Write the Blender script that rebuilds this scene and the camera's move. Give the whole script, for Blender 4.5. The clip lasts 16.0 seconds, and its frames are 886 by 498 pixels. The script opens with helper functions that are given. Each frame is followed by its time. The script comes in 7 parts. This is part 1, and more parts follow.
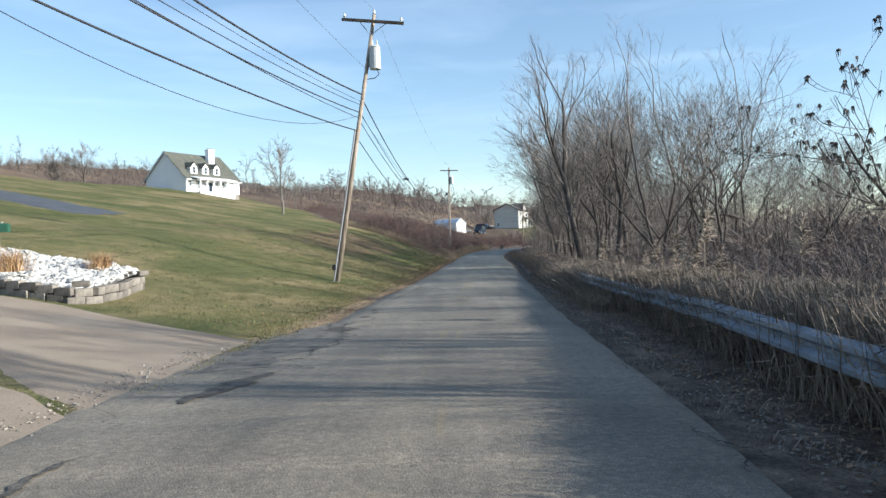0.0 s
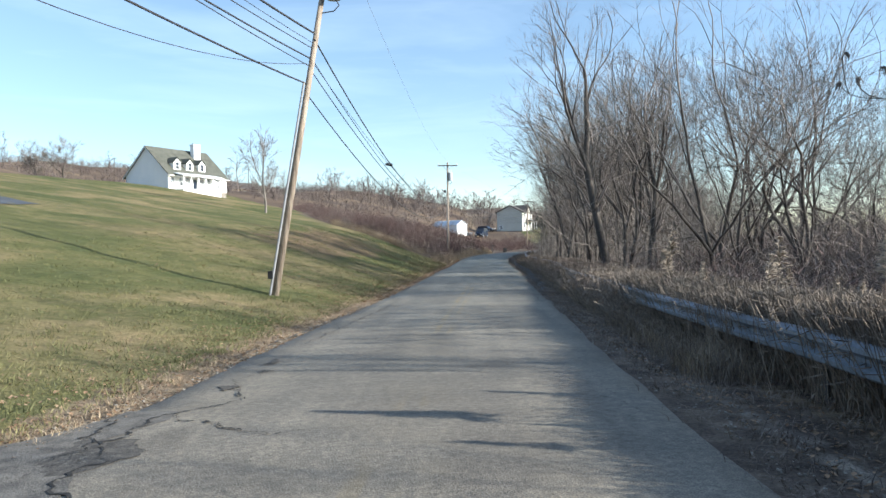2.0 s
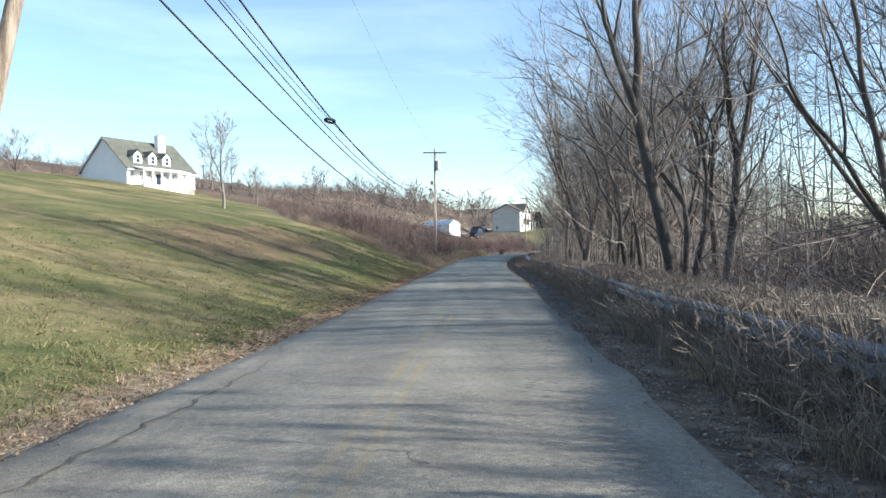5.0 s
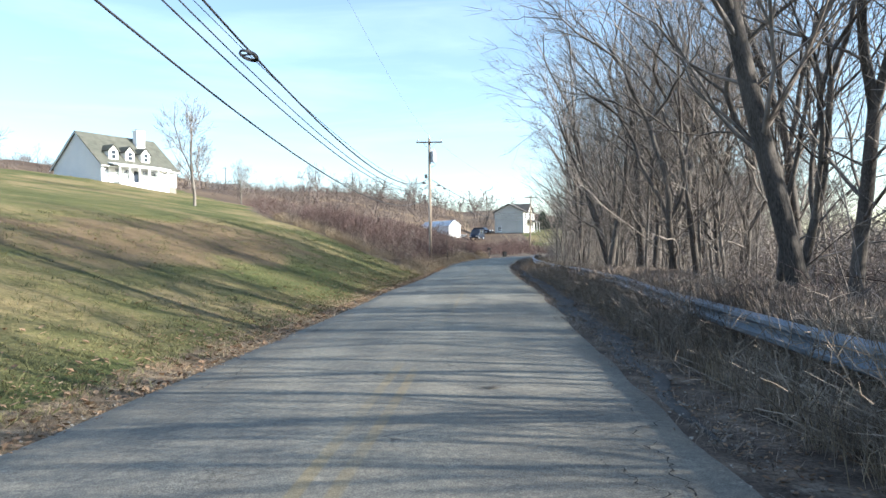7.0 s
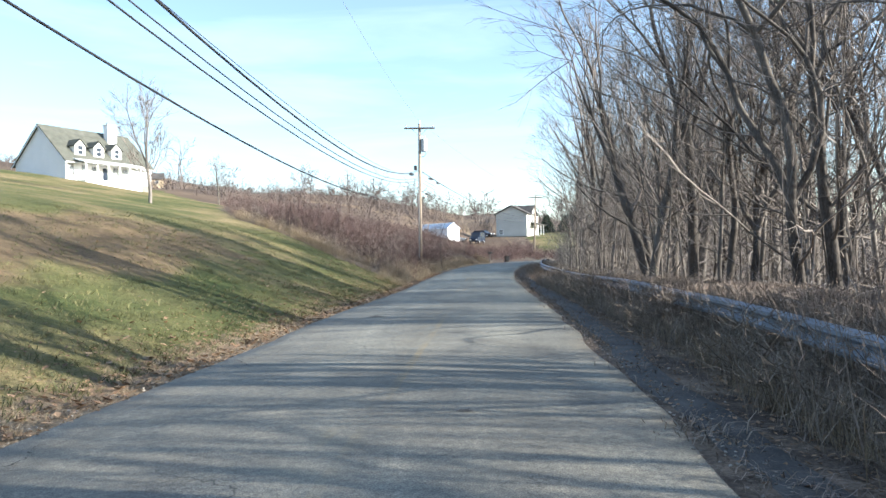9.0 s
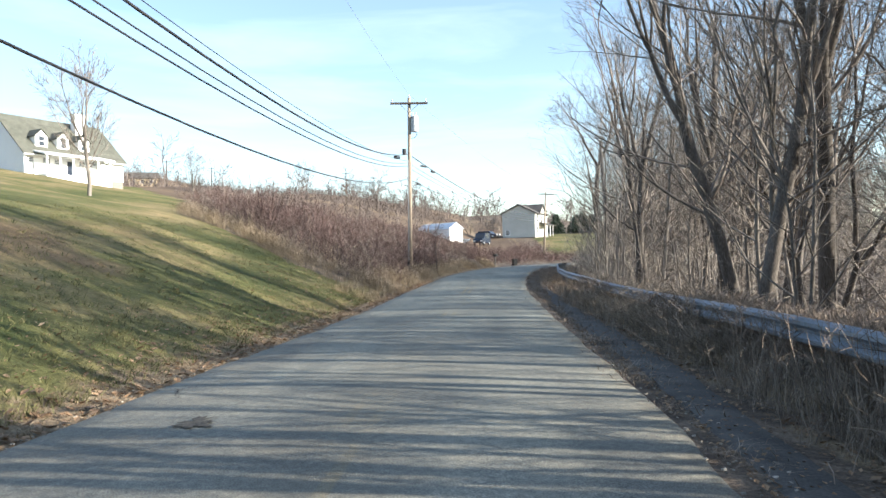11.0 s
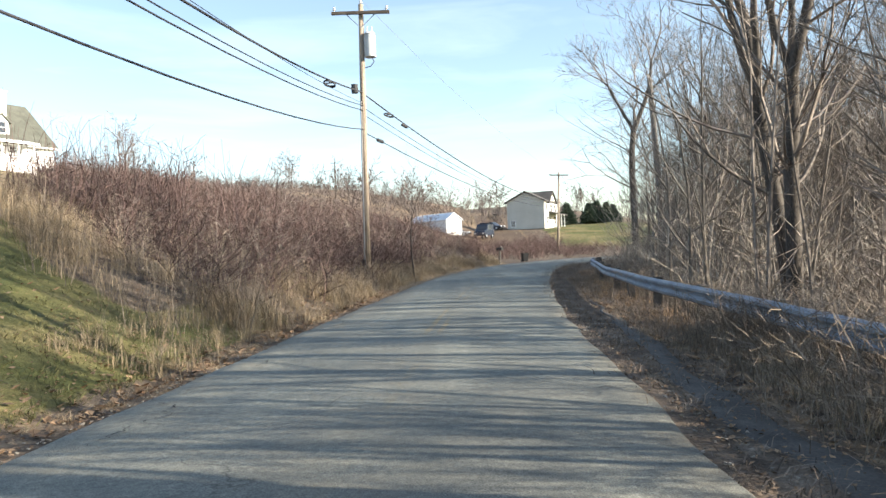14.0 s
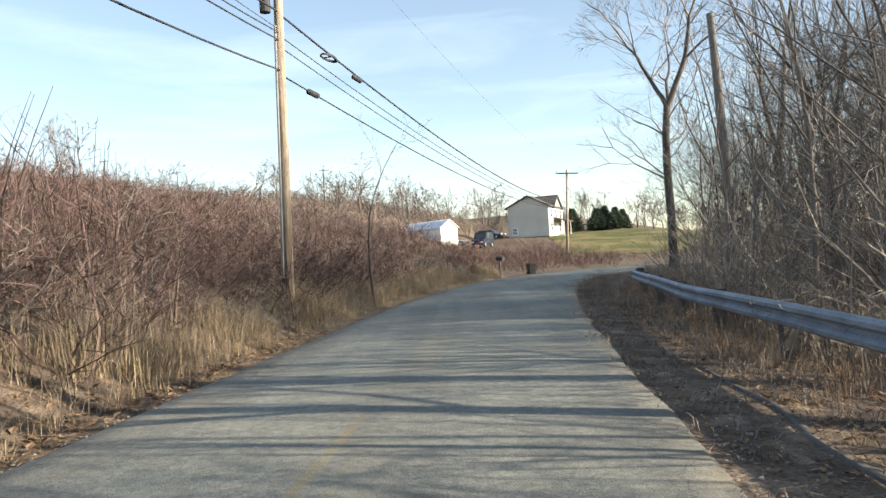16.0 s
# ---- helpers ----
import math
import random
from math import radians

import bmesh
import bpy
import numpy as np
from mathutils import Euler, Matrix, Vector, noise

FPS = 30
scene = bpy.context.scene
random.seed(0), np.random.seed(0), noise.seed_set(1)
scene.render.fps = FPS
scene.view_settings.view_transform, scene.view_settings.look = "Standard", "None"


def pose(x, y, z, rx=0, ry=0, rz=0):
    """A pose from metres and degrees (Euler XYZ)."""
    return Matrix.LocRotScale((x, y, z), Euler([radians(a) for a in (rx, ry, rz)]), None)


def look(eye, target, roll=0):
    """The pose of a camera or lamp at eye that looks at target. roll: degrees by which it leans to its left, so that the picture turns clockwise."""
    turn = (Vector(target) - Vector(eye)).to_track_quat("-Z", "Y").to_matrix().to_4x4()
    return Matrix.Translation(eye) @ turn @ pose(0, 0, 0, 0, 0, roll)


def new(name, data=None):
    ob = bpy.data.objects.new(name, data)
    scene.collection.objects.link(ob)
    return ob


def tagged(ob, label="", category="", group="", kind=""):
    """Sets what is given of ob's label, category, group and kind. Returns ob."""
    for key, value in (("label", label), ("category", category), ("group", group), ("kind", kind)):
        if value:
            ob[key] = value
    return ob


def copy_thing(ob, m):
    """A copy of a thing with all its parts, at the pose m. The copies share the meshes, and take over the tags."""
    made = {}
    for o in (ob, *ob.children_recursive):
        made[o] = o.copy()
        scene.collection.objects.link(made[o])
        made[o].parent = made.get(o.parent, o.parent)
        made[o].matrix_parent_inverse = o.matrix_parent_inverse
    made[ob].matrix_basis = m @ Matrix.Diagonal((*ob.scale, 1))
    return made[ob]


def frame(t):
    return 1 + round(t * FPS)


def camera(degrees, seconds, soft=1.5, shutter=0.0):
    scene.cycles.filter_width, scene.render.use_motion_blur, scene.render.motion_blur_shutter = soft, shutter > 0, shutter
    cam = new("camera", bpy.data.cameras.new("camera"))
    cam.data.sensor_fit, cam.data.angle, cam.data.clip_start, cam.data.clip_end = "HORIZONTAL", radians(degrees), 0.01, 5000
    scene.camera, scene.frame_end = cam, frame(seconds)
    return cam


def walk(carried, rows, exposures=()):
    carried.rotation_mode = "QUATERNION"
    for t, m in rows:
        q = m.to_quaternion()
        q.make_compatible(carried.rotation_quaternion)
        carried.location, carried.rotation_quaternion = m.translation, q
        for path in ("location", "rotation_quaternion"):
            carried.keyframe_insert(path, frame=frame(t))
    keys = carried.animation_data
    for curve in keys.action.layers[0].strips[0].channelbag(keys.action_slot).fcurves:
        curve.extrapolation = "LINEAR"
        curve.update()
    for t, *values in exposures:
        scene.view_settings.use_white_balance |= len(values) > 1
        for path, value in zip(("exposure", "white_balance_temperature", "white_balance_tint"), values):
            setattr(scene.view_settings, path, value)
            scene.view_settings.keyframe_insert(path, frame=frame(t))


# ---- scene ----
cam = camera(60.7, 16.0)
METRES, EYE, TILT, LEAN, TURN = 83.333, 1.5, 0.0, 0.0, 0.6
ROWS = [
    (0.0, 0.0, 0.0, 0.0, -0.02, -0.57, 1.75),
    (0.5, 0.0018, 0.0287, -0.0005, 0.18, -0.49, 1.58),
    (1.0, 0.0036, 0.0574, -0.0011, 0.28, -0.42, 1.35),
    (1.5, 0.0054, 0.086, -0.0016, 0.24, -0.36, 1.3),
    (2.0, 0.0073, 0.1143, -0.0021, 0.15, -0.3, 1.29),
    (2.5, 0.0091, 0.1427, -0.0026, 0.03, -0.36, 1.43),
    (3.0, 0.011, 0.1708, -0.003, -0.06, -0.32, 1.5),
    (3.5, 0.0127, 0.1991, -0.0035, -0.15, -0.32, 1.37),
    (4.0, 0.0147, 0.2274, -0.0038, -0.21, -0.25, 1.34),
    (6.5, 0.0236, 0.3577, -0.0054, -0.07, 0.0, 1.43),
    (7.0, 0.0259, 0.3871, -0.0058, -0.01, 0.08, 1.42),
    (7.5, 0.0282, 0.4171, -0.0062, 0.04, 0.16, 1.41),
    (8.0, 0.0305, 0.4472, -0.0065, 0.08, 0.24, 1.51),
    (8.5, 0.0327, 0.4775, -0.0067, 0.11, 0.35, 1.52),
    (9.0, 0.0349, 0.5084, -0.0068, 0.12, 0.44, 1.4),
    (11.5, 0.0456, 0.6749, -0.0063, 0.7, 0.62, 1.43),
    (12.0, 0.0477, 0.7105, -0.0064, 0.81, 0.6, 1.49),
    (12.5, 0.0495, 0.7466, -0.0067, 0.79, 0.43, 1.62),
    (13.0, 0.0518, 0.782, -0.0068, 0.86, 0.33, 1.81),
    (13.5, 0.0539, 0.8183, -0.0071, 0.87, 0.17, 2.07),
    (14.0, 0.0562, 0.8545, -0.0074, 0.91, 0.31, 2.4),
    (14.5, 0.0584, 0.8905, -0.0076, 0.92, 0.59, 2.64),
    (15.0, 0.0605, 0.9265, -0.0077, 0.96, 0.7, 2.81),
    (15.5, 0.0626, 0.9625, -0.0077, 0.98, 0.9, 2.98),
    (16.0, 0.0649, 0.9978, -0.0077, 0.98, 1.18, 3.22),
]
walk(cam, [(t, pose(0, 0, EYE, TILT, LEAN, TURN) @ pose(METRES * x, METRES * y, METRES * z, 90 + pitch, roll, yaw)) for t, x, y, z, yaw, pitch, roll in ROWS],
     [(0, 1.0, 5650, 6), (2.5, 1.24, 5680, 6), (4, 1.28, 5600, 6), (6.5, 1.58, 5780, 6.5), (8, 1.63, 5780, 6.5), (9, 1.72, 5800, 7), (11.5, 1.7, 6170, 7), (14, 1.65, 6450, 7.5), (15, 1.68, 6640, 8), (16, 1.5, 6800, 8.5)])

# ---- sky, sun and exposure ----
SUN_EL, SUN_AZ = 19.6, 102.5  # degrees; azimuth clockwise from +y
to_sun = Vector((math.sin(radians(SUN_AZ)) * math.cos(radians(SUN_EL)), math.cos(radians(SUN_AZ)) * math.cos(radians(SUN_EL)), math.sin(radians(SUN_EL))))
sun_data = bpy.data.lights.new("sun", "SUN")
sun_data.energy, sun_data.angle, sun_data.color = 5.0, radians(0.6), (1.0, 0.89, 0.74)
sun = new("sun", sun_data)
sun.matrix_world = look(to_sun * 200, (0, 0, 0))

world = bpy.data.worlds.new("sky")
scene.world = world
world.use_nodes = True
wn, wl = world.node_tree.nodes, world.node_tree.links
wn.clear()
w_out = wn.new("ShaderNodeOutputWorld")
w_bg = wn.new("ShaderNodeBackground")
w_sky = wn.new("ShaderNodeTexSky")
w_sky.sky_type = "NISHITA"
w_sky.sun_disc = False
w_sky.sun_elevation, w_sky.sun_rotation = radians(SUN_EL), radians(SUN_AZ)
w_sky.air_density, w_sky.dust_density, w_sky.ozone_density = 1.0, 0.3, 1.0
w_bg.inputs["Strength"].default_value = 0.091
w_tc = wn.new("ShaderNodeTexCoord")
w_map = wn.new("ShaderNodeMapping")
w_map.inputs["Scale"].default_value = (1.6, 1.0, 11.0)
w_map.inputs["Rotation"].default_value = (0.0, 0.10, 0.35)
w_noise = wn.new("ShaderNodeTexNoise")
w_noise.inputs["Scale"].default_value = 1.7
w_noise.inputs["Detail"].default_value = 7.0
w_noise.inputs["Roughness"].default_value = 0.55
w_noise.inputs["Distortion"].default_value = 0.5
w_ramp = wn.new("ShaderNodeValToRGB")
w_ramp.color_ramp.elements[0].position, w_ramp.color_ramp.elements[0].color = 0.50, (0.05, 0.05, 0.05, 1)
w_ramp.color_ramp.elements[1].position, w_ramp.color_ramp.elements[1].color = 0.84, (0.2, 0.2, 0.2, 1)
w_mix = wn.new("ShaderNodeMixRGB")
w_mix.inputs["Color2"].default_value = (9.0, 9.6, 10.2, 1)
wl.new(w_tc.outputs["Generated"], w_map.inputs["Vector"])
wl.new(w_map.outputs["Vector"], w_noise.inputs["Vector"])
wl.new(w_noise.outputs["Fac"], w_ramp.inputs["Fac"])
wl.new(w_ramp.outputs["Color"], w_mix.inputs["Fac"])
wl.new(w_sky.outputs["Color"], w_mix.inputs["Color1"])
wl.new(w_mix.outputs["Color"], w_bg.inputs["Color"])
wl.new(w_bg.outputs["Background"], w_out.inputs["Surface"])


# ---- materials ----
def material(name, dark, light, scale=8.0, rough=0.85, bump=0.2, metal=0.0, fine=60.0, coords="Object", vary=0.0, island=0.0, stretch=(1, 1, 1), spec=0.3):
    """Two colours mixed by coarse and fine noise, with relief; vary: brightness by object, island: by loose piece."""
    m = bpy.data.materials.new(name)
    m.use_nodes = True
    n, l = m.node_tree.nodes, m.node_tree.links
    b = n["Principled BSDF"]
    tc, mp = n.new("ShaderNodeTexCoord"), n.new("ShaderNodeMapping")
    mp.inputs["Scale"].default_value = stretch
    l.new(tc.outputs[coords], mp.inputs["Vector"])
    big, small = n.new("ShaderNodeTexNoise"), n.new("ShaderNodeTexNoise")
    big.inputs["Scale"].default_value, big.inputs["Detail"].default_value = scale, 4.0
    small.inputs["Scale"].default_value, small.inputs["Detail"].default_value = fine, 3.0
    for x in (big, small):
        l.new(mp.outputs["Vector"], x.inputs["Vector"])
    add = n.new("ShaderNodeMath")
    add.operation = "MULTIPLY_ADD"
    add.inputs[1].default_value, add.inputs[2].default_value = 0.45, 0.0
    l.new(small.outputs["Fac"], add.inputs[0])
    add2 = n.new("ShaderNodeMath")
    add2.operation = "MULTIPLY_ADD"
    add2.inputs[1].default_value = 0.55
    l.new(big.outputs["Fac"], add2.inputs[0])
    l.new(add.outputs[0], add2.inputs[2])
    rampn = n.new("ShaderNodeValToRGB")
    e = rampn.color_ramp.elements
    e[0].position, e[0].color = 0.36, (*dark, 1)
    e[1].position, e[1].color = 0.64, (*light, 1)
    l.new(add2.outputs[0], rampn.inputs["Fac"])
    colour = rampn.outputs["Color"]
    if vary or island:
        src = n.new("ShaderNodeNewGeometry").outputs["Random Per Island"] if island else n.new("ShaderNodeObjectInfo").outputs["Random"]
        amount = island or vary
        mr = n.new("ShaderNodeMapRange")
        mr.inputs["To Min"].default_value, mr.inputs["To Max"].default_value = 1 - amount, 1 + amount
        l.new(src, mr.inputs["Value"])
        hsv = n.new("ShaderNodeHueSaturation")
        l.new(mr.outputs[0], hsv.inputs["Value"])
        l.new(colour, hsv.inputs["Color"])
        colour = hsv.outputs["Color"]
    l.new(colour, b.inputs["Base Color"])
    b.inputs["Roughness"].default_value, b.inputs["Metallic"].default_value = rough, metal
    b.inputs["Specular IOR Level"].default_value = spec
    if bump:
        bp = n.new("ShaderNodeBump")
        bp.inputs["Strength"].default_value, bp.inputs["Distance"].default_value = bump, 0.02
        l.new(add2.outputs[0], bp.inputs["Height"])
        l.new(bp.outputs["Normal"], b.inputs["Normal"])
    return m


def glass_material(name, tint):
    m = bpy.data.materials.new(name)
    m.use_nodes = True
    b = m.node_tree.nodes["Principled BSDF"]
    b.inputs["Base Color"].default_value = (*tint, 1)
    b.inputs["Roughness"].default_value = 0.06
    b.inputs["Specular IOR Level"].default_value = 0.6
    return m


M_BARK = material("bark_grey_brown", (0.042, 0.036, 0.032), (0.15, 0.13, 0.113), 3.0, 0.95, 0.9, fine=40, vary=0.25, stretch=(1, 1, 0.3))
M_BARK_PALE = material("bark_pale", (0.09, 0.078, 0.066), (0.235, 0.207, 0.18), 3.0, 0.9, 0.4, fine=40, vary=0.2, stretch=(1, 1, 0.3))
M_TWIG = material("twig", (0.105, 0.089, 0.078), (0.268, 0.23, 0.2), 1.0, 0.85, 0.0, fine=6, island=0.35)
M_TWIG_RED = material("twig_red_brown", (0.058, 0.037, 0.033), (0.158, 0.104, 0.092), 0.6, 0.85, 0.0, fine=5, island=0.6)
M_TWIG_FAR = material("twig_far", (0.085, 0.067, 0.06), (0.175, 0.142, 0.126), 0.1, 0.9, 0.0, fine=2, island=0.3)
M_DRY = material("dry_grass", (0.185, 0.138, 0.09), (0.41, 0.322, 0.212), 0.5, 0.8, 0.0, fine=5, island=0.35)
M_RUST = material("rusty_dry_grass", (0.26, 0.155, 0.075), (0.52, 0.34, 0.18), 0.8, 0.8, 0.0, fine=5, island=0.3)
M_DRY_DULL = material("dry_weeds", (0.135, 0.107, 0.083), (0.31, 0.252, 0.195), 0.5, 0.85, 0.0, fine=5, island=0.55)
M_WEED_GREY = material("grey_brown_weeds", (0.112, 0.086, 0.069), (0.285, 0.223, 0.176), 0.5, 0.85, 0.0, fine=5, island=0.55)
M_TWIG_BROWN = material("twig_brown", (0.10, 0.079, 0.068), (0.25, 0.204, 0.175), 0.6, 0.85, 0.0, fine=5, island=0.5)
# pale bark with sunlight put into the colour, lighter than the other twigs
M_TWIG_SUNLIT = material("twig_tan_sunlit", (0.2, 0.172, 0.145), (0.42, 0.37, 0.315), 0.6, 0.85, 0.0, fine=5, island=0.35)
M_GRASS = material("lawn_blades", (0.073, 0.085, 0.03), (0.19, 0.167, 0.076), 0.35, 0.7, 0.0, fine=3, island=0.35)
M_LEAF = material("dead_leaf", (0.14, 0.08, 0.044), (0.38, 0.26, 0.16), 0.8, 0.8, 0.0, fine=6, island=0.4)
M_PLUME = material("seed_plume", (0.26, 0.21, 0.16), (0.46, 0.385, 0.30), 3, 0.9, 0.0, fine=20, island=0.2)
M_WOOD_POLE = material("weathered_pole_wood", (0.14, 0.108, 0.08), (0.43, 0.355, 0.28), 9, 0.9, 0.6, fine=70, stretch=(1.6, 1.6, 0.09))
M_WOOD_ARM = material("crossarm_wood", (0.05, 0.04, 0.035), (0.13, 0.105, 0.085), 4, 0.85, 0.3)
M_STEEL = material("galvanised_steel", (0.14, 0.165, 0.195), (0.275, 0.31, 0.36), 2.0, 0.55, 0.1, metal=0.35, fine=30, vary=0.08)
M_POST = material("rail_post_wood", (0.06, 0.055, 0.052), (0.15, 0.138, 0.128), 4, 0.9, 0.3, vary=0.2)
M_GREYBOX = material("transformer_grey", (0.42, 0.44, 0.45), (0.58, 0.60, 0.61), 5, 0.5, 0.05)
M_CERAMIC = material("insulator_ceramic", (0.5, 0.5, 0.5), (0.75, 0.75, 0.74), 8, 0.3, 0.0)
M_CABLE = material("black_cable", (0.018, 0.018, 0.02), (0.05, 0.05, 0.055), 3, 0.6, 0.0)
M_CABLE_THIN = material("bare_aluminium_wire", (0.10, 0.10, 0.11), (0.2, 0.2, 0.21), 3, 0.5, 0.0)
M_PIPE = material("conduit_grey", (0.2, 0.2, 0.205), (0.3, 0.3, 0.305), 4, 0.6, 0.0)
M_SIDING = material("white_siding", (0.78, 0.79, 0.80), (0.85, 0.85, 0.85), 0.5, 0.6, 0.0, fine=6)
M_SIDING_CREAM = material("cream_siding", (0.44, 0.43, 0.39), (0.54, 0.525, 0.48), 0.5, 0.6, 0.0, fine=6)
M_TRIM = material("white_trim", (0.76, 0.76, 0.75), (0.85, 0.85, 0.84), 2, 0.5, 0.0)
M_SHINGLE = material("grey_green_shingles", (0.075, 0.078, 0.064), (0.13, 0.13, 0.108), 1.0, 0.9, 0.25, fine=9)
M_SHINGLE_DARK = material("dark_shingles", (0.05, 0.047, 0.045), (0.12, 0.11, 0.10), 1.0, 0.9, 0.25, fine=9)
M_METALROOF = material("white_metal_roof", (0.6, 0.63, 0.67), (0.75, 0.77, 0.8), 1.0, 0.4, 0.02, metal=0.1)
M_TAN = material("tan_siding", (0.42, 0.33, 0.21), (0.55, 0.45, 0.30), 0.5, 0.7, 0.0)
M_GLASS = glass_material("window_glass", (0.03, 0.035, 0.045))
M_BLACK = material("black_plastic", (0.012, 0.012, 0.013), (0.03, 0.03, 0.032), 8, 0.5, 0.0)
M_RUBBER = material("tyre_rubber", (0.012, 0.012, 0.012), (0.03, 0.03, 0.03), 8, 0.9, 0.1)
M_NAVY = material("dark_blue_paint", (0.014, 0.02, 0.035), (0.022, 0.03, 0.05), 3, 0.25, 0.0)
M_SILVER = material("silver_paint", (0.35, 0.37, 0.40), (0.42, 0.44, 0.47), 3, 0.35, 0.0, metal=0.3)
M_GREEN = material("green_paint", (0.02, 0.07, 0.045), (0.035, 0.10, 0.06), 5, 0.5, 0.0)
M_STONE = material("white_rock", (0.34, 0.325, 0.30), (0.6, 0.58, 0.55), 6, 0.8, 0.2, island=0.14)
M_GRAVEL = material("gravel_crumbs", (0.16, 0.14, 0.115), (0.36, 0.32, 0.27), 3, 0.9, 0.0, island=0.4)
M_BLOCK = material("concrete_block", (0.10, 0.088, 0.075), (0.27, 0.237, 0.2), 7, 0.95, 0.6, vary=0.3)
M_CONIFER = material("conifer_needles", (0.028, 0.042, 0.03), (0.075, 0.1, 0.066), 2, 0.85, 0.0, island=0.3)


def concrete_material():
    m = material("driveway_concrete", (0.205, 0.157, 0.113), (0.33, 0.265, 0.198), 0.6, 0.9, 0.25, fine=45)
    return m


def road_material():
    """Old worn asphalt: pale aggregate, dark cracks and patches, tan centre wear."""
    m = bpy.data.materials.new("worn_asphalt")
    m.use_nodes = True
    n, l = m.node_tree.nodes, m.node_tree.links
    b = n["Principled BSDF"]
    tc = n.new("ShaderNodeTexCoord")

    def noise_node(scale, detail, stretch=(1, 1, 1), dist=0.0):
        mp = n.new("ShaderNodeMapping")
        mp.inputs["Scale"].default_value = stretch
        l.new(tc.outputs["Object"], mp.inputs["Vector"])
        t = n.new("ShaderNodeTexNoise")
        t.inputs["Scale"].default_value, t.inputs["Detail"].default_value, t.inputs["Distortion"].default_value = scale, detail, dist
        l.new(mp.outputs["Vector"], t.inputs["Vector"])
        return t.outputs["Fac"]

    def ramp(src, p0, c0, p1, c1):
        r = n.new("ShaderNodeValToRGB")
        e = r.color_ramp.elements
        e[0].position, e[0].color = p0, (*c0, 1)
        e[1].position, e[1].color = p1, (*c1, 1)
        l.new(src, r.inputs["Fac"])
        return r.outputs["Color"]

    def mixed(kind, fac, a, c):
        x = n.new("ShaderNodeMixRGB")
        x.blend_type = kind
        if isinstance(fac, float):
            x.inputs["Fac"].default_value = fac
        else:
            l.new(fac, x.inputs["Fac"])
        l.new(a, x.inputs["Color1"])
        l.new(c, x.inputs["Color2"])
        return x.outputs["Color"]

    base = ramp(noise_node(0.7, 5, (1.0, 0.35, 1)), 0.3, (0.178, 0.162, 0.134), 0.7, (0.262, 0.239, 0.196))
    grains = ramp(noise_node(85, 3), 0.34, (0.5, 0.5, 0.5), 0.68, (1.46, 1.45, 1.41))
    col = mixed("MULTIPLY", 0.9, base, grains)
    blotch = ramp(noise_node(14, 4), 0.36, (0.76, 0.76, 0.77), 0.66, (1.23, 1.22, 1.19))
    col = mixed("MULTIPLY", 0.8, col, blotch)
    across = ramp(noise_node(1.1, 5, (0.22, 1.6, 1)), 0.36, (0.84, 0.84, 0.85), 0.64, (1.12, 1.11, 1.09))
    col = mixed("MULTIPLY", 0.8, col, across)
    streak = ramp(noise_node(1.6, 4, (1.0, 0.05, 1)), 0.42, (0.82, 0.82, 0.83), 0.62, (1.1, 1.09, 1.06))
    col = mixed("MULTIPLY", 0.7, col, streak)
    stain = ramp(noise_node(0.35, 6, (1, 0.6, 1), 1.5), 0.60, (1, 1, 1), 0.72, (0.62, 0.62, 0.64))
    col = mixed("MULTIPLY", 0.8, col, stain)
    # older, tanner surfacing at the start, greyer further on
    sep, along = n.new("ShaderNodeSeparateXYZ"), n.new("ShaderNodeMapRange")
    l.new(tc.outputs["Object"], sep.inputs[0])
    l.new(sep.outputs["Y"], along.inputs["Value"])
    along.inputs["From Min"].default_value, along.inputs["From Max"].default_value = 5.0, 85.0
    col = mixed("MULTIPLY", 1.0, col, ramp(along.outputs[0], 0.0, (1.02, 0.965, 0.93), 1.0, (0.9, 1.03, 1.14)))
    # cracks
    mp = n.new("ShaderNodeMapping")
    mp.inputs["Scale"].default_value = (0.55, 0.4, 1)
    warp = n.new("ShaderNodeTexNoise")
    warp.inputs["Scale"].default_value, warp.inputs["Detail"].default_value = 1.8, 4
    l.new(tc.outputs["Object"], warp.inputs["Vector"])
    addv = n.new("ShaderNodeMixRGB")
    addv.blend_type = "ADD"
    addv.inputs["Fac"].default_value = 0.9
    l.new(tc.outputs["Object"], addv.inputs["Color1"])
    l.new(warp.outputs["Color"], addv.inputs["Color2"])
    l.new(addv.outputs["Color"], mp.inputs["Vector"])
    vor = n.new("ShaderNodeTexVoronoi")
    vor.feature = "DISTANCE_TO_EDGE"
    vor.inputs["Scale"].default_value = 0.8
    l.new(mp.outputs["Vector"], vor.inputs["Vector"])
    crack = ramp(vor.outputs["Distance"], 0.0, (0.75, 0.75, 0.75), 0.006, (0, 0, 0))
    gate = ramp(noise_node(0.33, 2), 0.53, (0, 0, 0), 0.6, (1, 1, 1))
    cm = mixed("MULTIPLY", 1.0, crack, gate)
    darkc = n.new("ShaderNodeRGB")
    darkc.outputs[0].default_value = (0.03, 0.028, 0.026, 1)
    col = mixed("MIX", cm, col, darkc.outputs[0])
    # worn, dusty tan along the edges and the middle
    at = n.new("ShaderNodeAttribute")
    at.attribute_name = "wear"
    tan = n.new("ShaderNodeRGB")
    tan.outputs[0].default_value = (0.20, 0.165, 0.115, 1)
    gate2 = ramp(noise_node(2.2, 6), 0.35, (0, 0, 0), 0.7, (1, 1, 1))
    wm = mixed("MULTIPLY", 1.0, at.outputs["Color"], gate2)
    col = mixed("MIX", wm, col, tan.outputs[0])
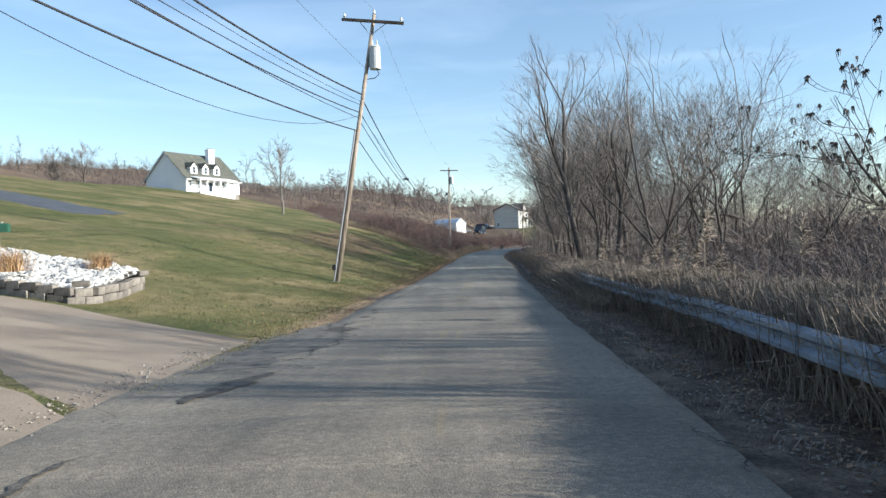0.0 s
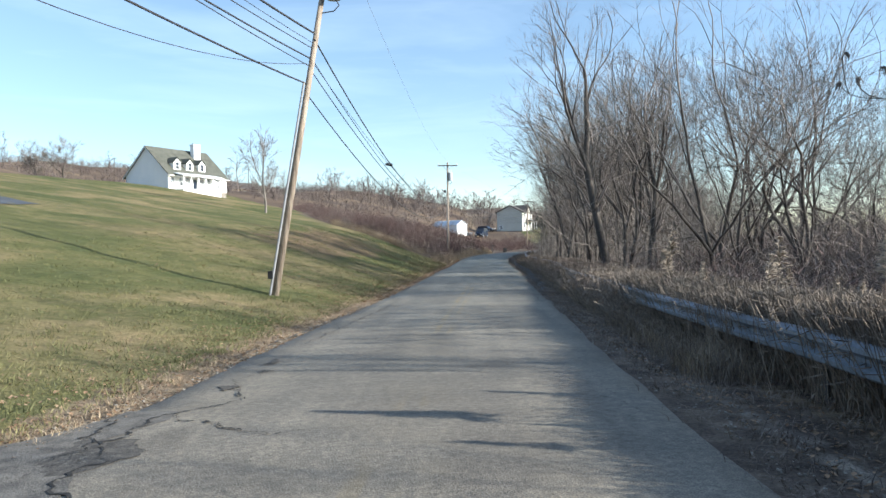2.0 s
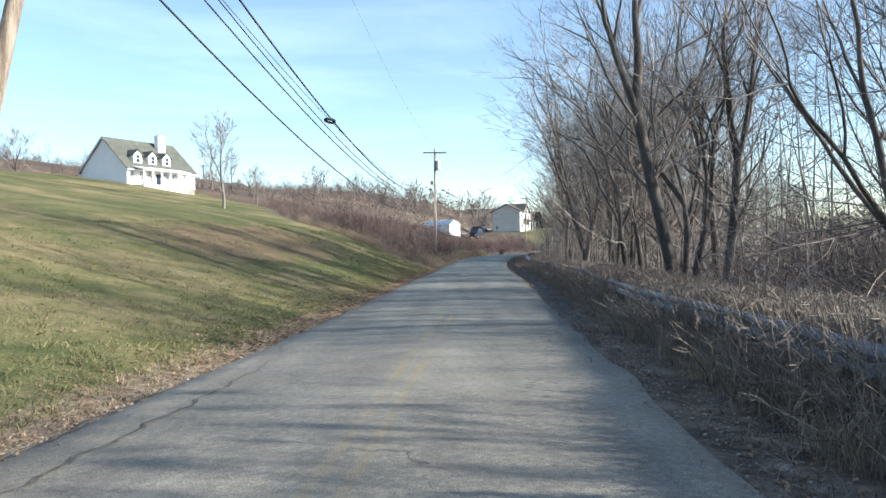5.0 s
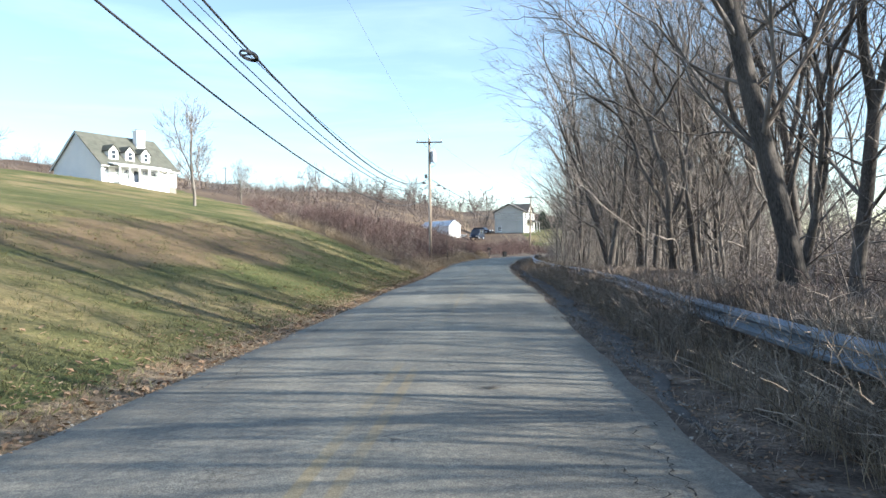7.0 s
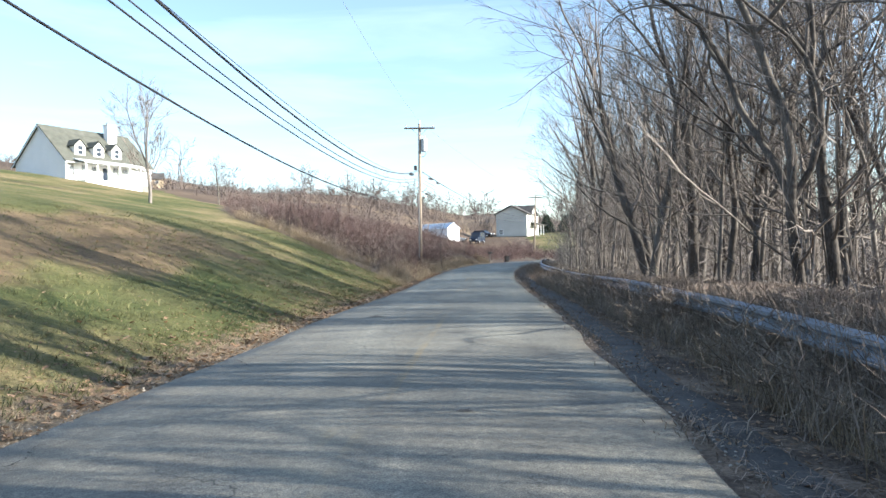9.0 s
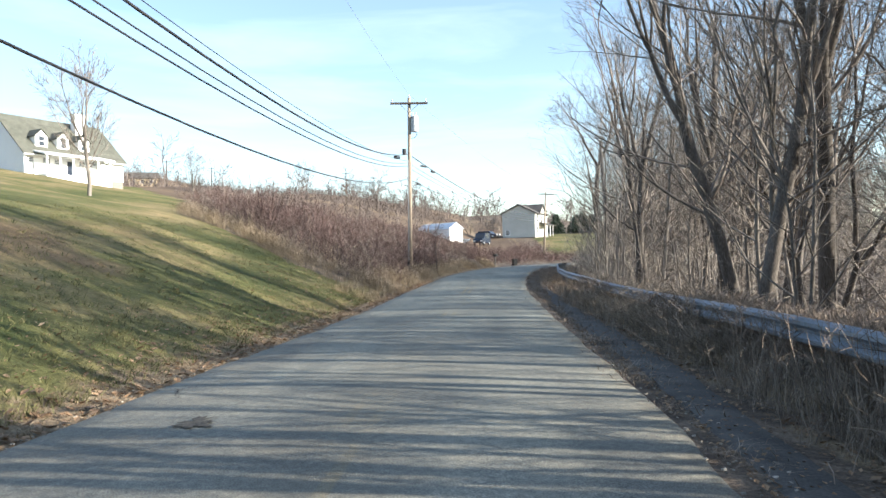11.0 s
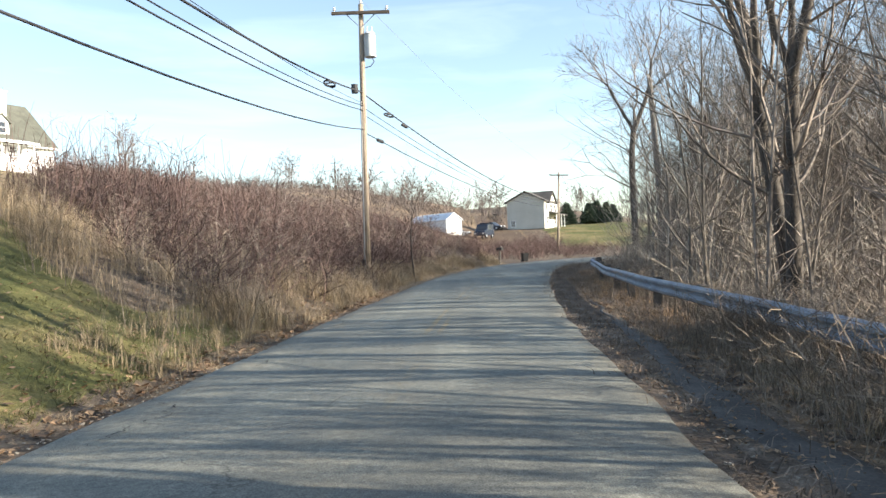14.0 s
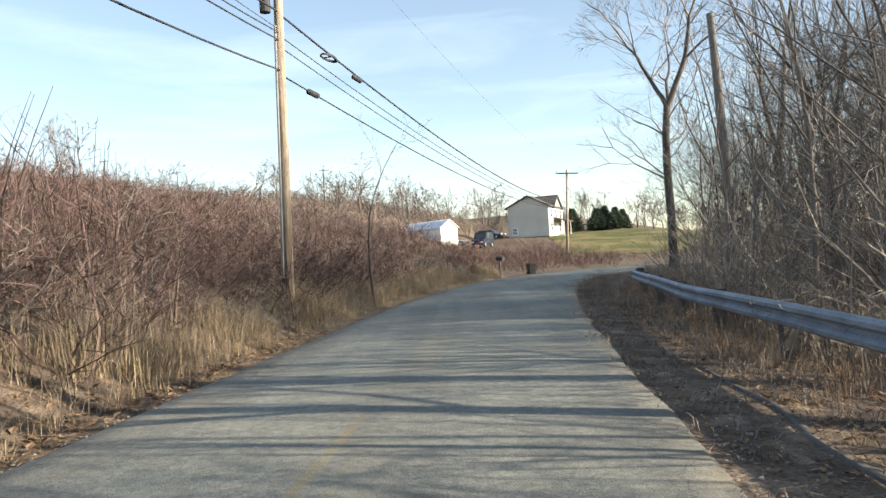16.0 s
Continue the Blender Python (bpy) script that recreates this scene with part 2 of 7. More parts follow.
    # worn-away yellow centre lines
    ap = n.new("ShaderNodeAttribute")
    ap.attribute_name = "paint"
    yellow = n.new("ShaderNodeRGB")
    yellow.outputs[0].default_value = (0.30, 0.22, 0.09, 1)
    pm = mixed("MULTIPLY", 1.0, ap.outputs["Color"], ramp(noise_node(1.1, 6, (1, 0.25, 1)), 0.5, (0, 0, 0), 0.75, (0.6, 0.6, 0.6)))
    col = mixed("MIX", pm, col, yellow.outputs[0])
    l.new(col, b.inputs["Base Color"])
    b.inputs["Roughness"].default_value = 0.82
    b.inputs["Specular IOR Level"].default_value = 0.35
    bp = n.new("ShaderNodeBump")
    bp.inputs["Strength"].default_value, bp.inputs["Distance"].default_value = 0.5, 0.012
    l.new(noise_node(60, 4), bp.inputs["Height"])
    l.new(bp.outputs["Normal"], b.inputs["Normal"])
    return m


def ground_material():
    """Mown lawn, tan dead verge, brown leaf litter and dry hill grass, by the zone of the land."""
    m = bpy.data.materials.new("ground_cover")
    m.use_nodes = True
    n, l = m.node_tree.nodes, m.node_tree.links
    b = n["Principled BSDF"]
    tc = n.new("ShaderNodeTexCoord")

    def nz(scale, detail=5, dist=0.0):
        t = n.new("ShaderNodeTexNoise")
        t.inputs["Scale"].default_value, t.inputs["Detail"].default_value, t.inputs["Distortion"].default_value = scale, detail, dist
        l.new(tc.outputs["Object"], t.inputs["Vector"])
        return t.outputs["Fac"]

    def ramp(src, *stops):
        r = n.new("ShaderNodeValToRGB")
        e = r.color_ramp.elements
        while len(e) < len(stops):
            e.new(0.5)
        for k, (p, c) in enumerate(stops):
            e[k].position, e[k].color = p, (*c, 1)
        l.new(src, r.inputs["Fac"])
        return r.outputs["Color"]

    def mixed(kind, fac, a, c):
        x = n.new("ShaderNodeMixRGB")
        x.blend_type = kind
        if isinstance(fac, float):
            x.inputs["Fac"].default_value = fac
        else:
            l.new(fac, x.inputs["Fac"])
        l.new(a, x.inputs["Color1"])
        l.new(c, x.inputs["Color2"])
        return x.outputs["Color"]

    def attr(name):
        a = n.new("ShaderNodeAttribute")
        a.attribute_name = name
        return a.outputs["Fac"]

    def gated(name, scale):
        """The zone's edge broken up by noise."""
        mr = n.new("ShaderNodeMath")
        mr.operation = "ADD"
        l.new(attr(name), mr.inputs[0])
        sub = n.new("ShaderNodeMath")
        sub.operation = "MULTIPLY_ADD"
        sub.inputs[1].default_value, sub.inputs[2].default_value = 0.9, -0.45
        l.new(nz(scale, 5), sub.inputs[0])
        l.new(sub.outputs[0], mr.inputs[1])
        return ramp(mr.outputs[0], (0.4, (0, 0, 0)), (0.6, (1, 1, 1)))

    litter = ramp(nz(2.5, 8), (0.3, (0.075, 0.06, 0.049)), (0.5, (0.14, 0.109, 0.084)), (0.72, (0.25, 0.195, 0.147)))
    litter = mixed("MULTIPLY", 0.6, litter, ramp(nz(28, 3), (0.35, (0.5, 0.5, 0.5)), (0.65, (1.4, 1.35, 1.3))))
    hill = ramp(nz(0.05, 8), (0.35, (0.085, 0.062, 0.048)), (0.55, (0.135, 0.098, 0.07)), (0.7, (0.22, 0.162, 0.108)))
    lawn = ramp(nz(0.14, 6, 0.6), (0.30, (0.066, 0.082, 0.03)), (0.48, (0.122, 0.118, 0.051)), (0.66, (0.225, 0.178, 0.098)))
    lawn = mixed("MULTIPLY", 0.7, lawn, ramp(nz(9, 5), (0.3, (0.6, 0.62, 0.55)), (0.7, (1.35, 1.32, 1.3))))
    lawn = mixed("MULTIPLY", 0.7, lawn, ramp(nz(1.3, 6, 0.4), (0.35, (0.7, 0.78, 0.66)), (0.65, (1.28, 1.2, 1.22))))
    lawn = mixed("MULTIPLY", 0.6, lawn, ramp(nz(60, 3), (0.3, (0.55, 0.58, 0.5)), (0.7, (1.4, 1.38, 1.35))))
    dry = ramp(nz(0.5, 7), (0.35, (0.115, 0.084, 0.05)), (0.6, (0.215, 0.155, 0.088)))
    dry = mixed("MULTIPLY", 0.7, dry, ramp(nz(14, 5), (0.3, (0.55, 0.55, 0.55)), (0.7, (1.4, 1.35, 1.3))))
    lawn = mixed("MIX", gated("dry", 0.35), lawn, dry)
    verge = ramp(nz(4, 7), (0.3, (0.13, 0.095, 0.062)), (0.55, (0.25, 0.19, 0.125)), (0.75, (0.38, 0.30, 0.20)))
    verge = mixed("MULTIPLY", 0.6, verge, ramp(nz(45, 3), (0.35, (0.5, 0.5, 0.5)), (0.65, (1.4, 1.35, 1.3))))
    soil = ramp(nz(3, 6), (0.3, (0.13, 0.111, 0.092)), (0.5, (0.24, 0.203, 0.165)), (0.7, (0.38, 0.325, 0.26)))
    soil = mixed("MULTIPLY", 0.6, soil, ramp(nz(35, 3), (0.35, (0.5, 0.5, 0.5)), (0.65, (1.5, 1.45, 1.4))))
    col = mixed("MIX", gated("hill", 0.3), litter, hill)
    col = mixed("MIX", gated("lawn", 0.8), col, lawn)
    col = mixed("MIX", gated("soil", 1.5), col, soil)
    col = mixed("MIX", gated("verge", 2.5), col, verge)
    l.new(col, b.inputs["Base Color"])
    b.inputs["Roughness"].default_value = 0.95
    b.inputs["Specular IOR Level"].default_value = 0.15
    bp = n.new("ShaderNodeBump")
    bp.inputs["Strength"].default_value, bp.inputs["Distance"].default_value = 0.9, 0.05
    l.new(nz(22, 6), bp.inputs["Height"])
    l.new(bp.outputs["Normal"], b.inputs["Normal"])
    return m


# ---- mesh helpers ----
def quad_mesh(name, verts, quads, mat, smooth=False):
    """A mesh from arrays of points and of four-cornered faces."""
    verts, quads = np.asarray(verts, np.float32), np.asarray(quads, np.int32)
    me = bpy.data.meshes.new(name)
    me.vertices.add(len(verts))
    me.vertices.foreach_set("co", verts.ravel())
    me.loops.add(quads.size)
    me.loops.foreach_set("vertex_index", quads.ravel())
    me.polygons.add(len(quads))
    me.polygons.foreach_set("loop_start", np.arange(len(quads), dtype=np.int32) * 4)
    me.polygons.foreach_set("use_smooth", np.full(len(quads), smooth))
    me.update(calc_edges=True)
    me.materials.append(mat)
    return me


def child(ob, parent):
    ob.parent = parent
    return ob


def part(name, bm, mat, parent=None, label="", bevel=0.0, smooth=False):
    """Links a bmesh as one mesh object under a thing or a part."""
    if bevel:
        bmesh.ops.bevel(bm, geom=[e for e in bm.edges if len(e.link_faces) == 2 and e.calc_face_angle(0) > 0.6], offset=bevel, segments=1, affect="EDGES")
    me = bpy.data.meshes.new(name)
    bm.to_mesh(me)
    bm.free()
    me.materials.append(mat)
    if smooth:
        me.polygons.foreach_set("use_smooth", [True] * len(me.polygons))
    ob = new(name, me)
    ob.parent = parent
    if label:
        ob["label"] = label
    return ob


def box(bm, x0, x1, y0, y1, z0, z1, m=None):
    vs = [bm.verts.new((x, y, z)) for z in (z0, z1) for x, y in ((x0, y0), (x1, y0), (x1, y1), (x0, y1))]
    if m is not None:
        for v in vs:
            v.co = m @ v.co
    for f in ((3, 2, 1, 0), (4, 5, 6, 7), (0, 1, 5, 4), (1, 2, 6, 5), (2, 3, 7, 6), (3, 0, 4, 7)):
        bm.faces.new([vs[i] for i in f])
    return bm


def prism(bm, poly, y0, y1, axis="y", m=None):
    """A polygon in (a, z) swept along the other level axis."""
    def at(a, z, t):
        return Vector((a, t, z)) if axis == "y" else Vector((t, a, z))
    va = [bm.verts.new(at(a, z, y0)) for a, z in poly]
    vb = [bm.verts.new(at(a, z, y1)) for a, z in poly]
    k = len(poly)
    bm.faces.new(va)
    bm.faces.new(vb[::-1])
    for i in range(k):
        bm.faces.new((va[i], vb[i], vb[(i + 1) % k], va[(i + 1) % k]))
    bmesh.ops.recalc_face_normals(bm, faces=bm.faces[:])
    if m is not None:
        for v in va + vb:
            v.co = m @ v.co
    return bm


def cylinder(bm, p, q, r0, r1=None, sides=10):
    p, q = Vector(p), Vector(q)
    r1 = r0 if r1 is None else r1
    d = (q - p).normalized()
    u = d.orthogonal().normalized()
    w = d.cross(u)
    rings = []
    for c, r in ((p, r0), (q, r1)):
        rings.append([bm.verts.new(c + r * (math.cos(a) * u + math.sin(a) * w)) for a in [2 * math.pi * i / sides for i in range(sides)]])
    for i in range(sides):
        j = (i + 1) % sides
        bm.faces.new((rings[0][i], rings[0][j], rings[1][j], rings[1][i]))
    bm.faces.new(rings[0][::-1])
    bm.faces.new(rings[1])
    return bm


def tubes(paths, sides=3):
    """Points and faces of many thin tapering tubes; paths: lists of (points, radii)."""
    groups = {}
    for pts, radii in paths:
        groups.setdefault(len(pts), []).append((pts, radii))
    verts, quads, count = [], [], 0
    for k, items in groups.items():
        P = np.array([[tuple(p) for p in pts] for pts, _ in items])
        r = np.array([radii for _, radii in items])
        t = np.gradient(P, axis=1)
        t /= np.linalg.norm(t, axis=2, keepdims=True) + 1e-9
        ref = np.where(np.abs(t[..., 2:3]) > 0.8, np.array([1.0, 0, 0]), np.array([0, 0, 1.0]))
        u = np.cross(t, ref)
        u /= np.linalg.norm(u, axis=2, keepdims=True) + 1e-9
        w = np.cross(t, u)
        ang = np.arange(sides) * 2 * np.pi / sides
        V = P[:, :, None] + r[:, :, None, None] * (np.cos(ang)[:, None] * u[:, :, None] + np.sin(ang)[:, None] * w[:, :, None])
        n = len(items)
        base = count + np.arange(n)[:, None, None] * k * sides + np.arange(k - 1)[None, :, None] * sides
        i = np.arange(sides)
        j = (i + 1) % sides
        Q = np.stack([base + i, base + j, base + sides + j, base + sides + i], axis=-1)
        verts.append(V.reshape(-1, 3))
        quads.append(Q.reshape(-1, 4))
        count += n * k * sides
    return np.concatenate(verts), np.concatenate(quads)


def ribbons(paths):
    """The same for the finest twigs and stalks: narrow strips."""
    groups = {}
    for pts, radii in paths:
        groups.setdefault(len(pts), []).append((pts, radii))
    rng = np.random.default_rng(len(paths))
    verts, quads, count = [], [], 0
    for k, items in groups.items():
        P = np.array([[tuple(p) for p in pts] for pts, _ in items])
        r = np.array([radii for _, radii in items])
        t = P[:, -1] - P[:, 0]
        u = np.cross(t, rng.normal(size=t.shape))
        u /= np.linalg.norm(u, axis=1, keepdims=True) + 1e-9
        off = r[:, :, None] * 1.15 * u[:, None, :]
        V = np.stack([P - off, P + off], 2)
        n = len(items)
        b0 = count + np.arange(n)[:, None] * k * 2 + np.arange(k - 1)[None, :] * 2
        quads.append(np.stack([b0, b0 + 1, b0 + 3, b0 + 2], -1).reshape(-1, 4))
        verts.append(V.reshape(-1, 3))
        count += n * k * 2
    return np.concatenate(verts), np.concatenate(quads)


def joined(*pieces):
    vs, qs, c = [], [], 0
    for V, Q in pieces:
        vs.append(V)
        qs.append(Q + c)
        c += len(V)
    return np.concatenate(vs), np.concatenate(qs)


def scattered(name, templates, places, mat, label, category):
    """ONE joined object of many copies of the templates; places: x, y, z, turn, size, [height]."""
    vs, qs, count = [], [], 0
    rng = np.random.default_rng(len(places) + len(name))
    for p in places:
        V, Q = templates[rng.integers(len(templates))]
        x, y, z, turn, size = p[:5]
        tall = p[5] if len(p) > 5 else size
        c, s = math.cos(turn), math.sin(turn)
        W = np.empty_like(V)
        W[:, 0] = x + size * (c * V[:, 0] - s * V[:, 1])
        W[:, 1] = y + size * (s * V[:, 0] + c * V[:, 1])
        W[:, 2] = z + tall * V[:, 2]
        vs.append(W)
        qs.append(Q + count)
        count += len(V)
    ob = new(name, quad_mesh(name, np.concatenate(vs), np.concatenate(qs), mat))
    return tagged(ob, label, category, kind="stuff")


# ---- the lie of the land ----
CENTRE = [(0.6, -60), (-0.5, -20), (-0.5, 0), (-0.05, 12), (0.3, 25), (1.1, 40), (1.9, 55), (2.7, 72), (3.3, 85), (4.1, 98), (5.2, 110), (7.0, 120), (10.0, 129), (15, 136.5), (22, 142), (32, 146), (50, 149), (90, 151), (220, 152)]
HALF = 2.8
CX = [c[0] for c in CENTRE]
CY = [c[1] for c in CENTRE]
GY = [-200, -60, 0, 10, 20, 30, 40, 50, 60, 72, 83, 100, 115, 135, 163, 175, 190, 208, 240, 300, 400, 600, 1500, 3000]
GZ = [3.0, 1.0, 0, -0.17, -0.33, -0.46, -0.56, -0.55, -0.53, -0.62, -0.64, -0.5, -0.35, -0.1, 0.3, 1.0, 2.6, 4.5, 6.6, 11.5, 19, 27, 30, 30]


def road_x(y):
    """The road's middle, as far as it runs ahead; held beyond the bend."""
    return np.interp(y, CY[:13], CX[:13])


def hash_noise(x, y, f):
    return (np.sin(x * f * 1.7 + 1.3 * np.sin(y * f * 1.1)) + np.sin(y * f * 2.3 + 1.7 * np.sin(x * f * 0.9 + 2.0)) + np.sin((x + y) * f * 3.1 + 0.5)) / 3


def ground_z(x, y):
    x, y = np.asarray(x, float), np.asarray(y, float)
    c = road_x(y)
    s, r = c - HALF - x, x - c - HALF
    z = np.interp(y, GY, GZ)
    z = np.where(y > 175, 1.0 + (z - 1.0) * np.clip((95 - x) / 60, 0.08, 1), z)
    k = np.interp(y, [0, 18, 33, 50, 75, 115, 160], [0.11, 0.12, 0.21, 0.29, 0.37, 0.37, 0.28])
    t = np.maximum(s - 0.5, 0)
    steep = t - 1.6 * np.log1p(np.exp(np.minimum((t - 10.0) / 1.6, 60)))
    left = k * steep + np.interp(y, [0, 25, 60, 110, 145], [0.24, 0.2, 0.175, 0.18, 0.203]) * np.clip(t - steep, 0, 48) + 0.06 * np.maximum(t - 58, 0)
    left = np.minimum(left, 34) * (1 - 0.25 * np.clip((y - 180) / 60, 0, 1) * np.clip((-40 - x) / 35, 0, 1))
    near_bend = np.clip((124 - y) / 20, 0, 1)
    rr = np.maximum(r, 0)
    right = -(0.05 * np.minimum(rr, 2.2) + 0.25 * np.clip(rr - 2.2, 0, 6)) * near_bend
    far_right = -np.clip(rr - 25, 0, 400) * 0.05 * np.clip((200 - y) / 60, 0, 1)
    off = np.clip(np.maximum(s, r) - 0.4, 0, 2) / 2
    rough = off * (0.03 * hash_noise(x, y, 1.1) + 0.10 * hash_noise(x, y, 0.21))
    wild = np.clip((y - 190) / 100, 0, 1) * 1.2 * hash_noise(x, y, 0.03)
    return z + left + right + far_right + rough + wild


def gz(x, y):
    return float(ground_z(x, y))


def lawn_edge(x):
    """How far ahead the mown lawn reaches."""
    return np.interp(x, [-80, -60, -40, -30, -22, -12, -4, 0.5, 3], [196, 188, 170, 154, 122, 95, 86, 83, 82])


def axis(spans):
    out = []
    for a, b2, step in spans:
        out += list(np.arange(a, b2, step))
    return np.array(out + [spans[-1][1]])


def build_ground():
    xs = axis([(-2500, -400, 150), (-400, -120, 20), (-120, -40, 4), (-40, -12, 1.4), (-12, 14, 0.4), (14, 40, 1.5), (40, 120, 6), (120, 400, 20), (400, 2500, 150)])
    ys = axis([(-300, -60, 20), (-60, -4, 3), (-4, 60, 0.5), (60, 150, 0.9), (150, 260, 2.5), (260, 500, 8), (500, 3000, 100)])
    X, Y = np.meshgrid(xs, ys)
    Z = ground_z(X, Y)
    nx, ny = len(xs), len(ys)
    i = (np.arange(ny - 1)[:, None] * nx + np.arange(nx - 1)[None, :])
    Q = np.stack([i, i + 1, i + nx + 1, i + nx], -1).reshape(-1, 4)
    me = quad_mesh("ground", np.stack([X, Y, Z], -1).reshape(-1, 3), Q, ground_material(), True)
    c = road_x(Y)
    s, r = c - HALF - X, X - c - HALF
    lawn = np.clip((lawn_edge(X) - Y) / 1.2 + 0.5, 0, 1) * np.clip((s - 0.4) / 0.6, 0, 1) * np.clip((X + 82) / 4, 0, 1)
    lawn2 = np.clip((X - 17) / 2, 0, 1) * np.clip((Y - 171) / 3, 0, 1) * np.clip((240 - Y) / 10, 0, 1) * np.clip((43 - X) / 4, 0, 1)
    foot = np.clip((s - 0.4) / 0.5, 0, 1) * np.clip((2.6 - s) / 0.6, 0, 1) * np.clip((89.5 - Y) / 1.5, 0, 1) * np.clip((Y - 70) / 4, 0, 1)
    lawn = np.maximum(np.maximum(lawn, lawn2), foot)
    verge = np.clip(1.0 - np.abs(s - 0.4) / 0.95, 0, 1) * 0.95 + np.clip(1 - np.abs(r - 1.15) / 0.55, 0, 1) * 0.62
    verge = np.where((s > 0) & (Y > 76) & (Y < 96), verge * 0.55, verge)
    soil = np.clip(1 - np.abs(r - 0.35) / 0.5, 0, 1) * 0.55 + np.clip((r - 1.5) / 1, 0, 1) * np.clip((9 - r) / 3, 0, 1) * 0.3
    hill = np.clip((Y - 150) / 30, 0, 1) * np.clip((20 - X) / 10, 0, 1) + np.clip((-72 - X) / 10, 0, 1)
    dry = 0.74 * np.exp(-((s - 7.5) / 4.5) ** 2) * np.exp(-((Y - 62) / 20) ** 2)
    for nm, a in (("dry", dry), ("lawn", lawn), ("verge", verge), ("soil", soil), ("hill", np.clip(hill, 0, 1))):
        me.attributes.new(nm, "FLOAT", "POINT").data.foreach_set("value", a.astype(np.float32).ravel())
    return tagged(new("ground", me), "rolling ground with mown lawn, leaf litter and brown scrub", "ground", kind="structure")


def road_line():
    """Evenly spaced points along the road's middle, with the way across."""
    t = np.arange(len(CENTRE))
    fine = np.linspace(0, len(CENTRE) - 1, 4000)
    # smooth the corners of the middle line
    x, y = np.interp(fine, t, CX), np.interp(fine, t, CY)
    d = np.r_[0, np.cumsum(np.hypot(np.diff(x), np.diff(y)))]
    u = np.arange(0, d[-1], 0.4)
    x, y = np.interp(u, d, x), np.interp(u, d, y)
    ker = np.hanning(41) / np.hanning(41).sum()
    x = np.convolve(np.pad(x, 20, "edge"), ker, "valid")
    y = np.convolve(np.pad(y, 20, "edge"), ker, "valid")
    tx, ty = np.gradient(x), np.gradient(y)
    n = np.hypot(tx, ty)
    return x, y, ty / n, -tx / n


def build_road():
    x, y, ax, ay = road_line()
    k = len(x)

    def ragged(seed, amp):
        g = np.random.default_rng(seed)
        a = np.convolve(g.normal(0, 1, k + 30), np.hanning(9) / 3, "same")[:k]
        b2 = np.convolve(g.normal(0, 1, k + 200), np.hanning(61) / 8, "same")[:k]
        return amp * (0.5 * a + b2)
    L = HALF + ragged(1, 0.09)
    R = HALF + ragged(2, 0.09) + np.interp(y, [-20, 5, 13, 19, 24, 44, 50, 58, 92, 100, 109, 130, 136], [-0.5, -0.4, -0.26, -0.16, -0.06, 0.0, 0.03, 0.0, 0.0, 0.15, 0.4, 0.4, 0.1])
    # wide broken mouth where the driveway meets the road
    mouth = np.exp(-((y - 8.8) / 6.0) ** 4)
    L += mouth * (1.2 + ragged(7, 0.42))
    rows = [-1.0, -0.97, -0.85, -0.6, -0.3, -0.068, -0.06, -0.03, -0.022, 0.022, 0.03, 0.06, 0.068, 0.3, 0.6, 0.85, 0.97, 1.0]
    V, W, paint = [], [], []
    for f in rows:
        off = np.where(f < 0, f * L, f * R)
        px, py = x + ax * off, y + ay * off
        crown = 0.035 * (1 - f * f) + 0.02 - (0.05 if abs(f) == 1 else 0)
        V.append(np.stack([px, py, np.interp(y, GY, GZ) + crown + 0.008 * hash_noise(px, py, 0.8)], -1))
        wear = 0.55 if abs(f) >= 0.97 else (0.35 if f == -0.85 else (0.28 if abs(f) < 0.1 else 0.06))
        W.append(np.full(k, wear))
        paint.append(np.full(k, 1.0 if abs(f) in (0.03, 0.06) else 0.0))
    V, W = np.stack(V, 1), np.stack(W, 1)
    m = len(rows)
    i = np.arange(k - 1)[:, None] * m + np.arange(m - 1)[None, :]
    Q = np.stack([i, i + 1, i + m + 1, i + m], -1).reshape(-1, 4)
    me = quad_mesh("road", V.reshape(-1, 3), Q, road_material(), True)
    me.attributes.new("wear", "FLOAT", "POINT").data.foreach_set("value", W.astype(np.float32).ravel())
    me.attributes.new("paint", "FLOAT", "POINT").data.foreach_set("value", np.stack(paint, 1).astype(np.float32).ravel())
    return tagged(new("road", me), "narrow worn grey asphalt country road with ragged edges", "road", kind="structure")


ground = build_ground()
road = build_road()

# ---- guardrail ----
def rail_off(y):
    """How far the rail stands from the asphalt's nominal edge."""
    return float(np.interp(y, [4, 8, 12, 18, 22, 27, 40, 48, 54, 72, 82, 90, 99, 110, 116], [0.6, 0.85, 1.03, 1.17, 1.26, 1.42, 1.58, 1.75, 2.0, 2.02, 2.08, 1.92, 2.05, 2.5, 3.0]))


def rail_shift(y):
    return rail_off(y) - 1.62


